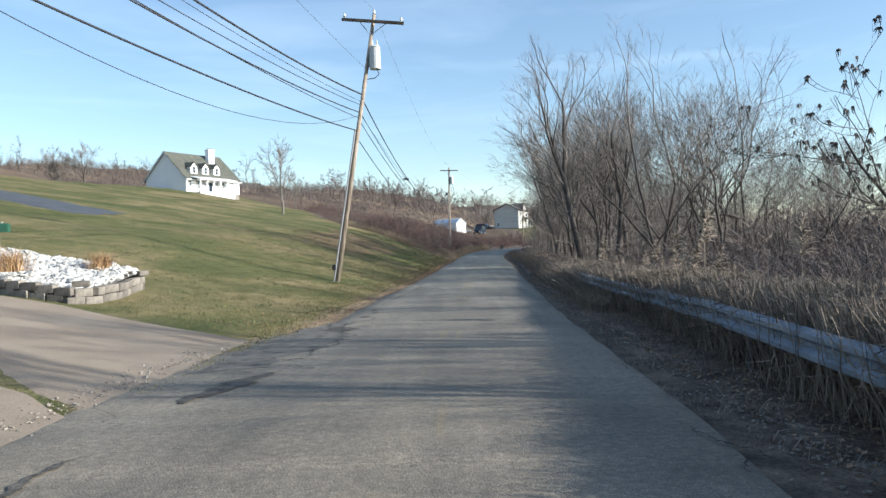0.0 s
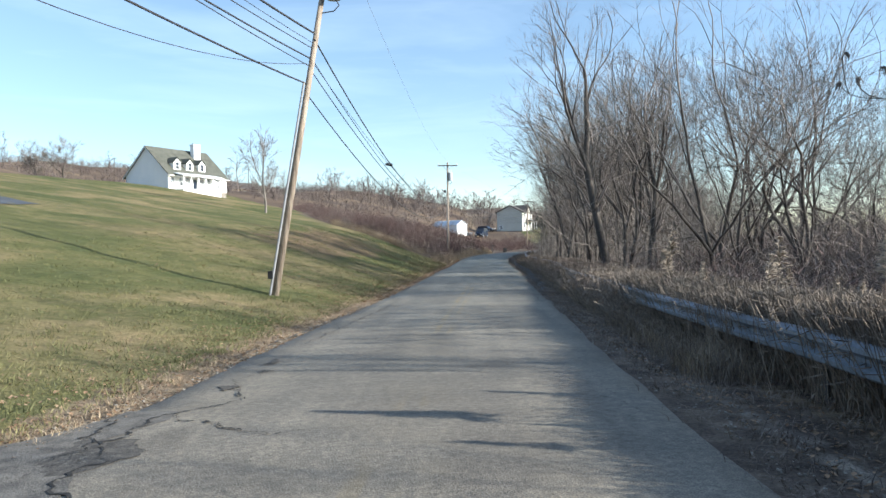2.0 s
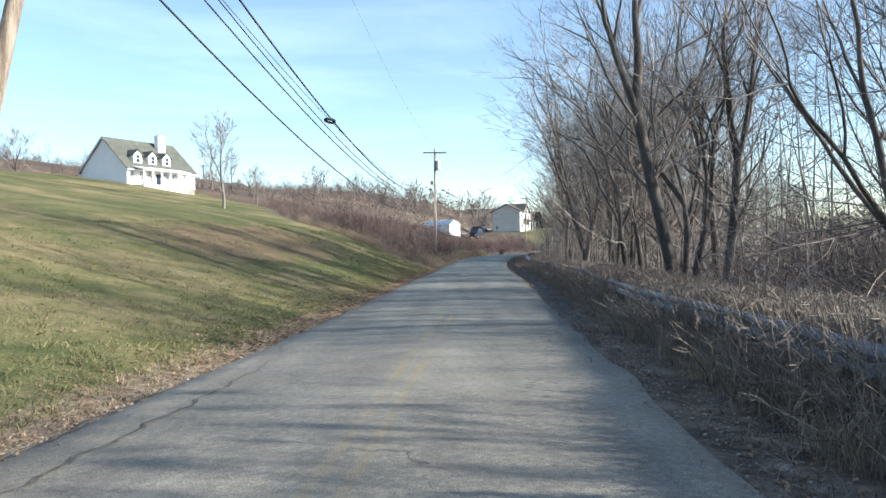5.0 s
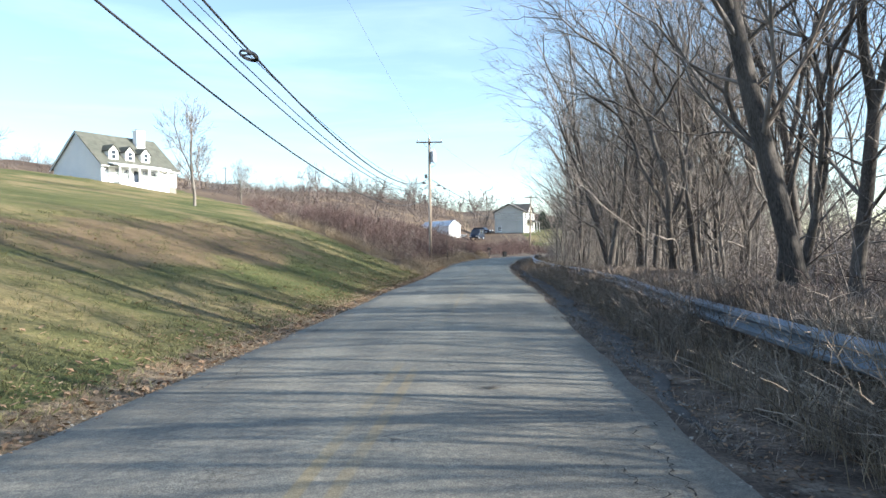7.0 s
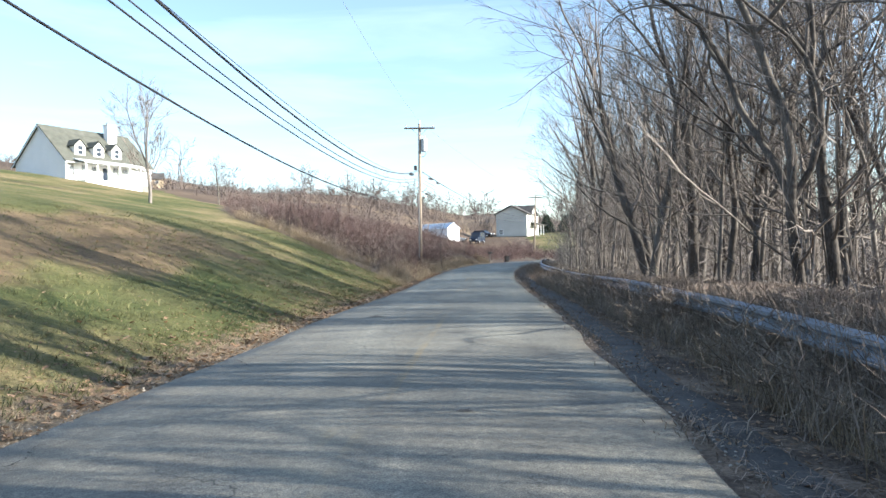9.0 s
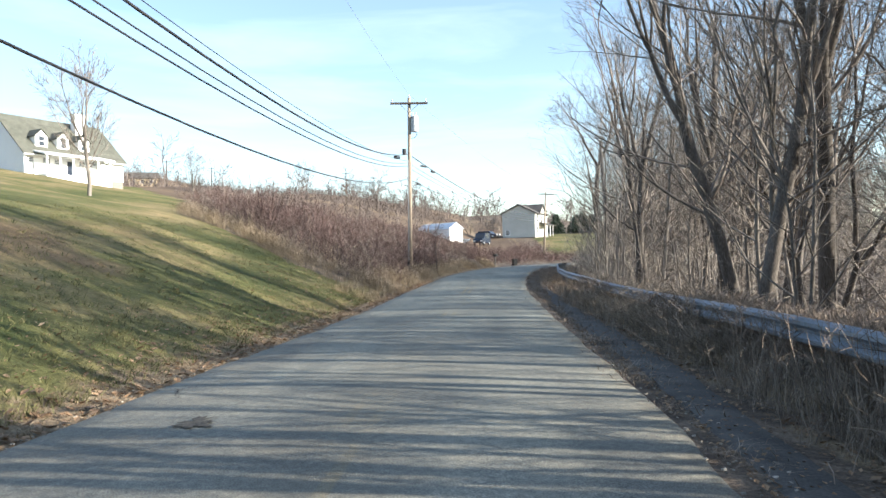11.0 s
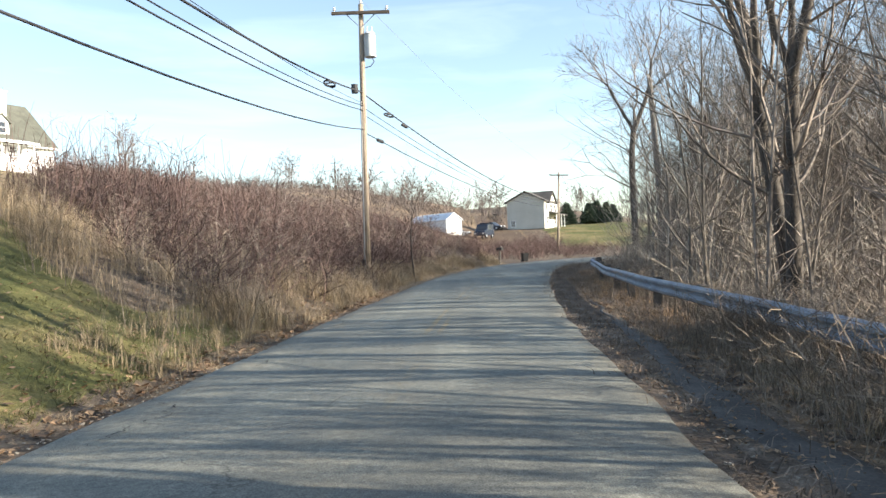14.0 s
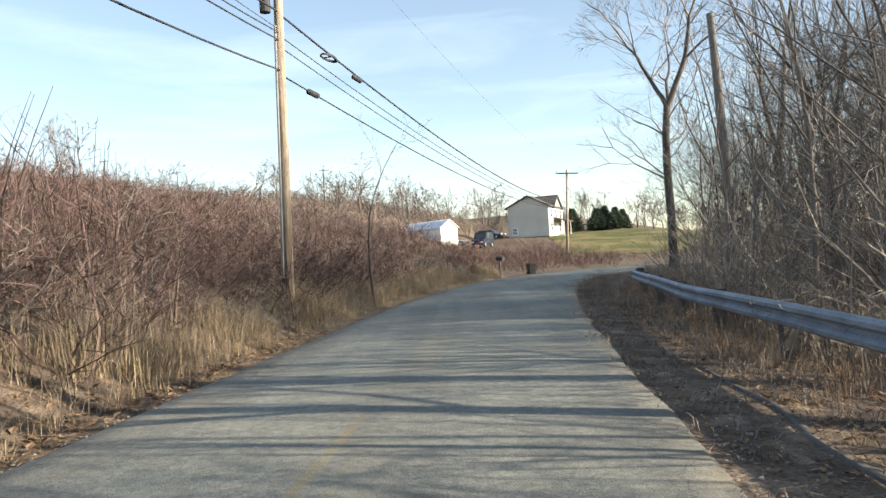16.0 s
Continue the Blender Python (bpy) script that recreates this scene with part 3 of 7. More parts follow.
def build_guardrail():
    ys = np.arange(-9.5, 114, 3.81)
    rail = tagged(new("guardrail"), "galvanised steel W-beam guardrail, dented and overgrown, along the road's edge", "guardrail")
    rng = random.Random(3)
    profile = [(-0.155, 0.0), (-0.145, 0.03), (-0.115, 0.08), (-0.07, 0.083), (-0.02, 0.015), (0.02, 0.015), (0.07, 0.083), (0.115, 0.08), (0.145, 0.03), (0.155, 0.0)]
    loop = [(d, z) for z, d in profile] + [(d - 0.008, z) for z, d in reversed(profile)]

    def rail_at(y):
        x = float(road_x(y)) + HALF + rail_off(y)
        z = float(np.interp(y, GY, GZ)) + 0.545 + 0.015 * math.sin(y * 0.23) + 0.008 * math.sin(y * 0.61 + 1)
        return x + 0.03 * math.sin(y * 0.37 + 2), z
    for i in range(len(ys) - 1):
        bm = bmesh.new()
        rings = []
        steps = 6
        for j in range(steps + 1):
            y = ys[i] - 0.12 + (3.81 + 0.12) * j / steps
            x, z = rail_at(y)
            lap = -0.006 if j == 0 else 0.0
            dent = 0.014 * math.sin(y * 1.9) if 10 < y < 18 else 0
            rings.append([bm.verts.new((x - d + lap - 0.004 * (i % 2), y, z + h + dent)) for d, h in loop])
        k = len(loop)
        for a, b2 in zip(rings, rings[1:]):
            for q in range(k):
                bm.faces.new((a[q], a[(q + 1) % k], b2[(q + 1) % k], b2[q]))
        bm.faces.new(rings[0])
        bm.faces.new(rings[-1][::-1])
        bmesh.ops.recalc_face_normals(bm, faces=bm.faces[:])
        beam = part("beam", bm, M_STEEL, rail)
        for dz in (-0.045, 0.045):
            bm = bmesh.new()
            x, z = rail_at(ys[i])
            cylinder(bm, (x - 0.02, ys[i] + 0.05, z + dz * 0), (x - 0.032, ys[i] + 0.05, z + dz * 0), 0.018, sides=6) if dz < 0 else cylinder(bm, (x - 0.02, ys[i] - 0.05, z), (x - 0.032, ys[i] - 0.05, z), 0.018, sides=6)
            part("bolt", bm, M_STEEL, beam)
    for y in np.arange(-9.5, 114, 1.905 * 2):
        x, z = rail_at(y)
        g = gz(x + 0.25, y)
        bm = bmesh.new()
        lean = pose(x + 0.24, y, g - 0.3, rng.uniform(-2, 2), rng.uniform(-3, 3), 0)
        box(bm, -0.09, 0.09, -0.085, 0.085, 0, z + 0.13 - g + 0.3, lean)
        part("post", bm, M_POST, rail, "weathered square guardrail post", bevel=0.01)
        bm = bmesh.new()
        box(bm, x + 0.002, x + 0.15, y - 0.07, y + 0.07, z - 0.13, z + 0.12)
        part("spacer_block", bm, M_POST, rail, bevel=0.008)
    return rail


build_guardrail()


# ---- utility poles and cables ----
def insulator(parent, p, h=0.22):
    bm = bmesh.new()
    p = Vector(p)
    cylinder(bm, p, p + Vector((0, 0, h * 0.4)), 0.018, sides=6)
    cylinder(bm, p + Vector((0, 0, h * 0.35)), p + Vector((0, 0, h * 0.6)), 0.07, 0.05, 10)
    cylinder(bm, p + Vector((0, 0, h * 0.62)), p + Vector((0, 0, h)), 0.05, 0.035, 10)
    return part("insulator", bm, M_CERAMIC, parent, "pale ceramic pin insulator")


def utility_pole(base, top, arm_z, arm_half, arm_turn, label, tank=None, conduit=0.0, r=0.16):
    """A round wooden pole from base to top; tank: its height above the base and its side."""
    root = tagged(new("utility_pole"), label, "utility pole", group="utility poles")
    base, top = Vector(base), Vector(top)
    d = top - base
    bm = bmesh.new()
    cylinder(bm, base - Vector((0, 0, 0.6)), top, r, r * 0.65, 14)
    part("pole", bm, M_WOOD_POLE, root, smooth=True)
    axis_at = lambda z: base + d * (z - base.z) / d.z
    c, s = math.cos(radians(arm_turn)), math.sin(radians(arm_turn))
    tilt = math.atan2(d.x * c + d.y * s, d.z)
    arm = Matrix.Translation(axis_at(arm_z) + Vector((0, -0.17, 0))) @ Matrix.Rotation(radians(arm_turn), 4, "Z") @ Matrix.Rotation(tilt, 4, "Y")
    bm = bmesh.new()
    box(bm, -arm_half, arm_half, -0.06, 0.06, -0.06, 0.06, arm)
    crossarm = part("crossarm", bm, M_WOOD_ARM, root, "dark weathered timber crossarm", bevel=0.01)
    for e in (-1, 1):
        bm = bmesh.new()
        cylinder(bm, arm @ Vector((e * 0.62, 0.05, -0.03)), axis_at(arm_z - 0.62) + Vector((0, -0.1, 0)), 0.016, sides=6)
        part("brace", bm, M_STEEL, root)
        insulator(crossarm, arm @ Vector((e * (arm_half - 0.12), 0, 0.05)))
    insulator(root, top - Vector((0, 0, 0.03)), 0.26)
    if tank:
        tz, side = tank
        c0 = axis_at(base.z + tz) + Vector((side[0], side[1], 0))
        bm = bmesh.new()
        cylinder(bm, c0, c0 + Vector((0, 0, 0.95)), 0.24, sides=18)
        cylinder(bm, c0 + Vector((0, 0, 0.95)), c0 + Vector((0, 0, 1.02)), 0.26, 0.2, 18)
        body = part("transformer", bm, M_GREYBOX, root, "grey cylindrical transformer can")
        for k in (-1, 1):
            bm = bmesh.new()
            cylinder(bm, c0 + Vector((0.1 * k, 0, 1.0)), c0 + Vector((0.1 * k, 0, 1.28)), 0.045, 0.025, 8)
            part("bushing", bm, M_CERAMIC, body)
        bm = bmesh.new()
        box(bm, -0.05, 0.05, -0.04, 0.04, 0, 0.8, Matrix.Translation(c0 + Vector((-side[0] * 0.55, -side[1] * 0.55, 0.1))))
        part("mounting_bracket", bm, M_STEEL, root)
        bm = bmesh.new()
        pts = [c0 + Vector((0.05, 0, 0.02)), c0 + Vector((0.16, 0, -0.2)), c0 + Vector((0.0, 0, -0.38)), axis_at(base.z + tz - 0.45)]
        for a, b2 in zip(pts, pts[1:]):
            cylinder(bm, a, b2, 0.018, sides=6)
        part("lead", bm, M_CABLE, root)
    if conduit:
        o = Vector((-0.075, -0.12, 0))
        bm = bmesh.new()
        cylinder(bm, base + o - Vector((0, 0, 0.3)), base + o + d * (conduit / d.z), 0.035, sides=8)
        part("conduit", bm, M_PIPE, root, "grey conduit pipe up the pole")
        bm = bmesh.new()
        q = base + o + d * (0.62 / d.z)
        box(bm, q.x - 0.09, q.x + 0.05, q.y - 0.12, q.y - 0.02, q.z - 0.12, q.z + 0.12)
        part("junction_box", bm, M_BLACK, root, bevel=0.01)
    return axis_at


def cable(p, q, sag, r, mat, label, steps=26, name="overhead_cable"):
    p, q = Vector(p), Vector(q)
    path = []
    for i in range(steps + 1):
        f = i / steps
        path.append(p.lerp(q, f) - Vector((0, 0, 4 * sag * f * (1 - f))))
    V, Q = tubes([(path, [r] * len(path))], 6)
    ob = new(name, quad_mesh(name, V, Q, mat, True))
    return tagged(ob, label, "cable", group="overhead cables")


def cable_point(p, q, sag, f):
    return Vector(p).lerp(Vector(q), f) - Vector((0, 0, 4 * sag * f * (1 - f)))


def splice_coil(c, d, label, name="cable_coil"):
    """A spare loop of cable hung under the strand on a frame."""
    c, d = Vector(c), Vector(d).normalized()
    side = d.cross(Vector((0, 0, 1)))
    loops = []
    for k in range(3):
        w = 0.42 + 0.03 * k
        loops.append(([c + d * (w * math.cos(a)) + side * (0.17 * math.sin(a)) - Vector((0, 0, 0.10 + 0.02 * k)) for a in np.linspace(0, 2 * math.pi, 15)], [0.02] * 15))
    loops.append(([c + side * 0.16 - Vector((0, 0, 0.1)), c - side * 0.16 - Vector((0, 0, 0.1))], [0.02] * 2))
    loops.append(([c, c - Vector((0, 0, 0.12))], [0.02] * 2))
    V, Q = tubes(loops, 6)
    ob = new(name, quad_mesh(name, V, Q, M_CABLE, True))
    return tagged(ob, label, "cable coil")


def splice_box(c, d, name="splice_closure"):
    c, d = Vector(c), Vector(d).normalized()
    bm = bmesh.new()
    cylinder(bm, c - d * 0.28, c + d * 0.28, 0.085, sides=10)
    cylinder(bm, c - d * 0.36, c - d * 0.28, 0.03, 0.085, 10)
    cylinder(bm, c + d * 0.28, c + d * 0.36, 0.085, 0.03, 10)
    ob = part(name, bm, M_CABLE)
    return tagged(ob, "black splice closure hung on the cable", "cable closure", group="splice closures")


P0 = utility_pole((-10.3, -4, gz(-10.3, -4)), (-10.0, -4, gz(-10.3, -4) + 12.3), gz(-10.3, -4) + 11.9, 1.4, -10, "weathered wooden utility pole with crossarm")
P1 = utility_pole((-5.0, 32.3, gz(-5.0, 32.3)), (-3.12, 34.0, 11.75), 11.4, 1.42, -8, "leaning weathered wooden utility pole with transformer on the lawn", tank=(9.3, (0.42, -0.05)), conduit=6.6, r=0.12)
P2 = utility_pole((-0.12, 103, gz(-0.12, 103)), (0.07, 103, 11.5), 11.1, 1.22, 0, "upright wooden utility pole with transformer in the roadside brush", tank=(9.25, (0.36, -0.05)), conduit=7.4)
P3 = utility_pole((15.4, 163, gz(15.4, 163)), (15.9, 163, 10.05), 9.7, 1.15, 0, "wooden utility pole with crossarm beyond the bend")

A1, A2, A3 = P1(8.06), P2(7.75), P3(6.8)
low = Vector((0, 0, 1))
for z0, x1, z1, sag, r, label in (
        (9.28, -3.7, 8.07, 0.92, 0.03, "thick black telephone cable between poles"),
        (9.0, -3.72, 7.75, 0.8, 0.009, "thin black cable between poles"),
        (8.17, -3.8, 7.62, 0.68, 0.013, "thin black cable between poles"),
        (7.91, -3.85, 7.29, 0.72, 0.022, "black service cable between poles"),
        (8.14, -3.87, 7.04, 0.63, 0.013, "thin black cable between poles"),
        (6.66, -4.0, 6.5, 0.61, 0.025, "thick black telephone cable between poles"),
        (9.56, -3.95, 7.13, 3.0, 0.009, "thin slack cable between poles"),
        (12.74, -3.5, 9.19, 0.37, 0.006, "thin black cable between poles")):
    cable((-10.0, -4, z0), (x1, 33.3, z1), sag, r, M_CABLE, label)
B1, B2, STRAND = Vector((-3.7, 33.3, 7.88)), Vector((0.0, 103, 7.8)), 2.79
cable(B1, B2, STRAND, 0.027, M_CABLE, "thick black telephone cable sagging between poles")
cable((-3.75, 33.3, 7.13), (0.0, 103, 7.32), 1.94, 0.009, M_CABLE, "thin black cable sagging between poles")
cable((-3.8, 33.3, 7.28), (0.0, 103, 7.23), 2.49, 0.015, M_CABLE, "black service cable sagging between poles")
cable((-3.87, 33.3, 6.97), (0.0, 103, 7.03), 2.42, 0.018, M_CABLE, "black service cable sagging between poles")
cable((-4.0, 33.3, 6.2), (0.0, 103, 6.23), 2.61, 0.021, M_CABLE, "thick black telephone cable sagging between poles")
cable(A2, A3, 1.3, 0.03, M_CABLE, "thick black telephone cable sagging between poles")
cable(A2 - low * 0.6, A3 - low * 0.2, 1.2, 0.014, M_CABLE, "thin black cable between poles")
cable(A2 - low * 0.9, A3 - low * 0.4, 1.2, 0.014, M_CABLE, "thin black cable between poles")
cable(A2 - low * 1.65, A3 - low * 0.8, 1.0, 0.021, M_CABLE, "thick black telephone cable between poles")
# bare primary line along the pole tops
T0, T1, T2, T3 = Vector((-10.0, -4, gz(-10.3, -4) + 12.5)), Vector((-3.12, 34.0, 11.98)), Vector((0.07, 103, 11.73)), Vector((15.9, 163, 10.3))
for a, b2, sag in ((T0, T1, 0.7), (T1, T2, 1.3), (T2, T3, 1.0)):
    cable(a, b2, sag, 0.006, M_CABLE_THIN, "thin bare overhead power wire")
splice_coil(cable_point(B1, B2, STRAND, 0.24), A2 - A1, "black coil of spare cable hung on the strand")
splice_coil(cable_point(B1, B2, STRAND, 0.91), A2 - A1, "black coil of spare cable hung on the strand")
splice_coil(cable_point(A2, A3, 1.3, 0.05), A3 - A2, "black coil of spare cable beside the pole")
splice_box(cable_point(A2, A3, 1.3, 0.085) - low * 0.1, A3 - A2)
splice_box(cable_point(A2 - low * 1.65, A3 - low * 0.8, 1.0, 0.03), A3 - A2)
bm = bmesh.new()
cylinder(bm, A2 + Vector((-0.32, -0.12, 0.0)), A2 + Vector((-0.32, -0.12, 0.36)), 0.14, sides=12)
tagged(part("cable_terminal", bm, M_CABLE), "black cable terminal box on the utility pole", "cable terminal")


# far poles on the hillside
def far_pole(x, y, h):
    root = tagged(new("utility_pole"), "distant wooden utility pole on the brown hillside", "utility pole", group="distant utility poles")
    z = gz(x, y)
    bm = bmesh.new()
    cylinder(bm, (x, y, z - 0.5), (x + 0.1, y, z + h), 0.17, 0.11, 8)
    part("pole", bm, M_WOOD_ARM, root)
    bm = bmesh.new()
    box(bm, x - 0.9, x + 1.1, y - 0.2, y - 0.08, z + h - 0.5, z + h - 0.38)
    part("crossarm", bm, M_WOOD_ARM, root)


for x, y, h in ((-112.5, 262, 9.5), (-79.0, 305, 9.5), (-27.0, 258, 9.0), (-66.0, 232, 8.5), (-24, 300, 9.5)):
    far_pole(x, y, h)


# ---- houses ----
def window(parent, m, w, h, name="window"):
    """A framed sash window on a wall; m: its lower middle, x along the wall, y outward."""
    bm = bmesh.new()
    t = 0.09
    for a in ((-w / 2 - t, -w / 2, 0, h), (w / 2, w / 2 + t, 0, h), (-w / 2 - t, w / 2 + t, -t, 0), (-w / 2 - t, w / 2 + t, h, h + t), (-w / 2, w / 2, h / 2 - 0.03, h / 2 + 0.03)):
        box(bm, a[0], a[1], -0.05, 0.06, a[2], a[3], m)
    win = part(name, bm, M_TRIM, parent)
    for k in range(2):
        bm = bmesh.new()
        box(bm, -w / 2, w / 2, -0.03, 0.02, k * h / 2 + (0.03 if k else 0), (k + 1) * h / 2 - (0 if k else 0.03), m)
        part("pane", bm, M_GLASS, win, "dark window glass")
    return win


def laps(parent, m, length, height, mat, step=0.2):
    """Horizontal lap boards on a rectangular wall; m: lower start, x along, y outward."""
    bm = bmesh.new()
    z = 0.0
    while z < height - 0.05:
        top = min(z + step, height)
        prism(bm, [(0.0, z), (0.028, z), (0.006, top), (0.0, top)], 0, length, "x", m)
        z += step
    return tagged(part("lap_siding", bm, mat, parent), kind="stuff")


def cape_house():
    root = tagged(new("house"), "white one-and-a-half storey house with three dormers, porch and chimney", "house")
    ang = radians(63)
    root.matrix_world = Matrix.Translation((-51.3, 147.4, 12.75)) @ Matrix.Rotation(ang, 4, "Z")
    L, D, H, RIDGE = 14.8, 11.2, 2.9, 8.2
    F = lambda x, y, z: Matrix.Translation((x, y, z)) @ Matrix.Rotation(math.pi, 4, "Z")
    bm = bmesh.new()
    box(bm, 0, L, 0.1, D - 0.1, -2.6, 0.0)
    part("foundation", bm, M_BLOCK, root)
    part("wall", prism(bmesh.new(), [(0, 0), (D, 0), (D, H), (D / 2, RIDGE - 0.15), (0, H)], 0, L, "x"), M_SIDING, root)
    laps(root, Matrix.Translation((L, 0, 0)) @ Matrix.Rotation(math.pi, 4, "Z"), L, H, M_SIDING)
    slope = (RIDGE - H) / (D / 2)
    for e in (0, 1):
        pts = [(-0.45, H - 0.45 * slope), (D / 2, RIDGE), (D / 2, RIDGE + 0.16), (-0.5, H - 0.45 * slope + 0.14)]
        if e:
            pts = [(D - a, z) for a, z in pts]
        roof = part("roof", prism(bmesh.new(), pts, -0.35, L + 0.35, "x"), M_SHINGLE, root, "grey-green shingled roof slope")
        bm = bmesh.new()
        run = Vector((0, D / 2 + 0.45, RIDGE - H + 0.45 * slope)).normalized()
        out = Vector((0, -run.z, run.y))
        for k in range(28):
            o = Vector((0, -0.48, H - 0.45 * slope + 0.14)) + run * (k * 0.255)
            q = [o + out * 0.0, o + out * 0.022, o + run * 0.27 + out * 0.004]
            if e:
                q = [Vector((p.x, D - p.y, p.z)) for p in q]
            prism(bm, [(p.y, p.z) for p in q], -0.36, L + 0.36, "x")
        tagged(part("shingle_course", bm, M_SHINGLE, roof), kind="stuff")
        bm = bmesh.new()
        p = pts[0]
        prism(bm, [(a - (0.02 if not e else -0.02), z - 0.02) for a, z in (pts[0], pts[1], (pts[1][0], pts[1][1] - 0.22), (pts[0][0], pts[0][1] - 0.2))], -0.38, -0.34, "x")
        part("rake_board", bm, M_TRIM, root)
    bm = bmesh.new()
    box(bm, -0.35, L + 0.35, -0.6, -0.46, H - 0.45 * slope - 0.08, H - 0.45 * slope + 0.06)
    part("gutter", bm, M_TRIM, root)
    # porch
    bm = bmesh.new()
    box(bm, 1.6, 11.2, -2.1, 0.0, -2.6, 0.05)
    part("porch_floor", bm, M_TRIM, root)
    bm = prism(bmesh.new(), [(-2.5, 2.35), (0.1, 3.0), (0.1, 3.15), (-2.5, 2.55)], 1.2, 11.5, "x")
    part("porch_roof", bm, M_TRIM, root, "white-edged porch roof")
    for k in range(6):
        x = 1.75 + k * 1.86
        bm = bmesh.new()
        box(bm, x - 0.1, x + 0.1, -2.05, -1.85, 0.05, 2.4)
        box(bm, x - 0.14, x + 0.14, -2.09, -1.81, 2.2, 2.38)
        box(bm, x - 0.14, x + 0.14, -2.09, -1.81, 0.05, 0.2)
        part("porch_column", bm, M_TRIM, root, "square white porch column")
    for x in (0.75, 3.0, 4.6, 8.2, 9.9, 12.4):
        window(root, F(x, 0.0, 0.75), 0.95, 1.55)
    bm = bmesh.new()
    box(bm, 6.0, 6.95, -0.07, 0.03, 0.05, 2.1)
    door = part("door", bm, M_NAVY, root, "dark front door")
    bm = bmesh.new()
    cylinder(bm, (6.85, -0.07, 1.0), (6.85, -0.13, 1.0), 0.035)
    part("door_handle", bm, M_STEEL, door)
    # dormers
    for x in (2.9, 6.0, 9.1):
        y0 = 0.75
        z0 = H + y0 * slope
        bm = bmesh.new()
        prism(bm, [(x - 0.85, z0 - 0.1), (x + 0.85, z0 - 0.1), (x + 0.85, z0 + 1.55), (x, z0 + 2.35), (x - 0.85, z0 + 1.55)], y0, y0 + 2.4, "y")
        dorm = part("dormer", bm, M_SIDING, root, "white gabled dormer")
        for e in (-1, 1):
            bm = prism(bmesh.new(), [(x + e * 1.08, z0 + 1.38), (x, z0 + 2.4), (x, z0 + 2.55), (x + e * 1.1, z0 + 1.52)], y0 - 0.22, y0 + 2.6, "y")
            part("dormer_roof", bm, M_SHINGLE, dorm)
        window(dorm, F(x, y0, z0 + 0.3), 0.8, 1.25, "dormer_window")
    # chimney
    bm = bmesh.new()
    box(bm, 9.9, 11.5, 3.6, 4.6, 5.2, RIDGE + 1.15)
    chim = part("chimney", bm, M_SIDING, root, "broad white-clad chimney")
    bm = bmesh.new()
    box(bm, 9.8, 11.6, 3.5, 4.7, RIDGE + 1.15, RIDGE + 1.28)
    part("chimney_cap", bm, M_TRIM, chim)
    for k in range(3):
        bm = bmesh.new()
        cylinder(bm, (10.2 + 0.5 * k, 4.1, RIDGE + 1.28), (10.2 + 0.5 * k, 4.1, RIDGE + 1.55), 0.13, sides=10)
        part("flue", bm, M_BLOCK, chim)
    return root


cape_house()


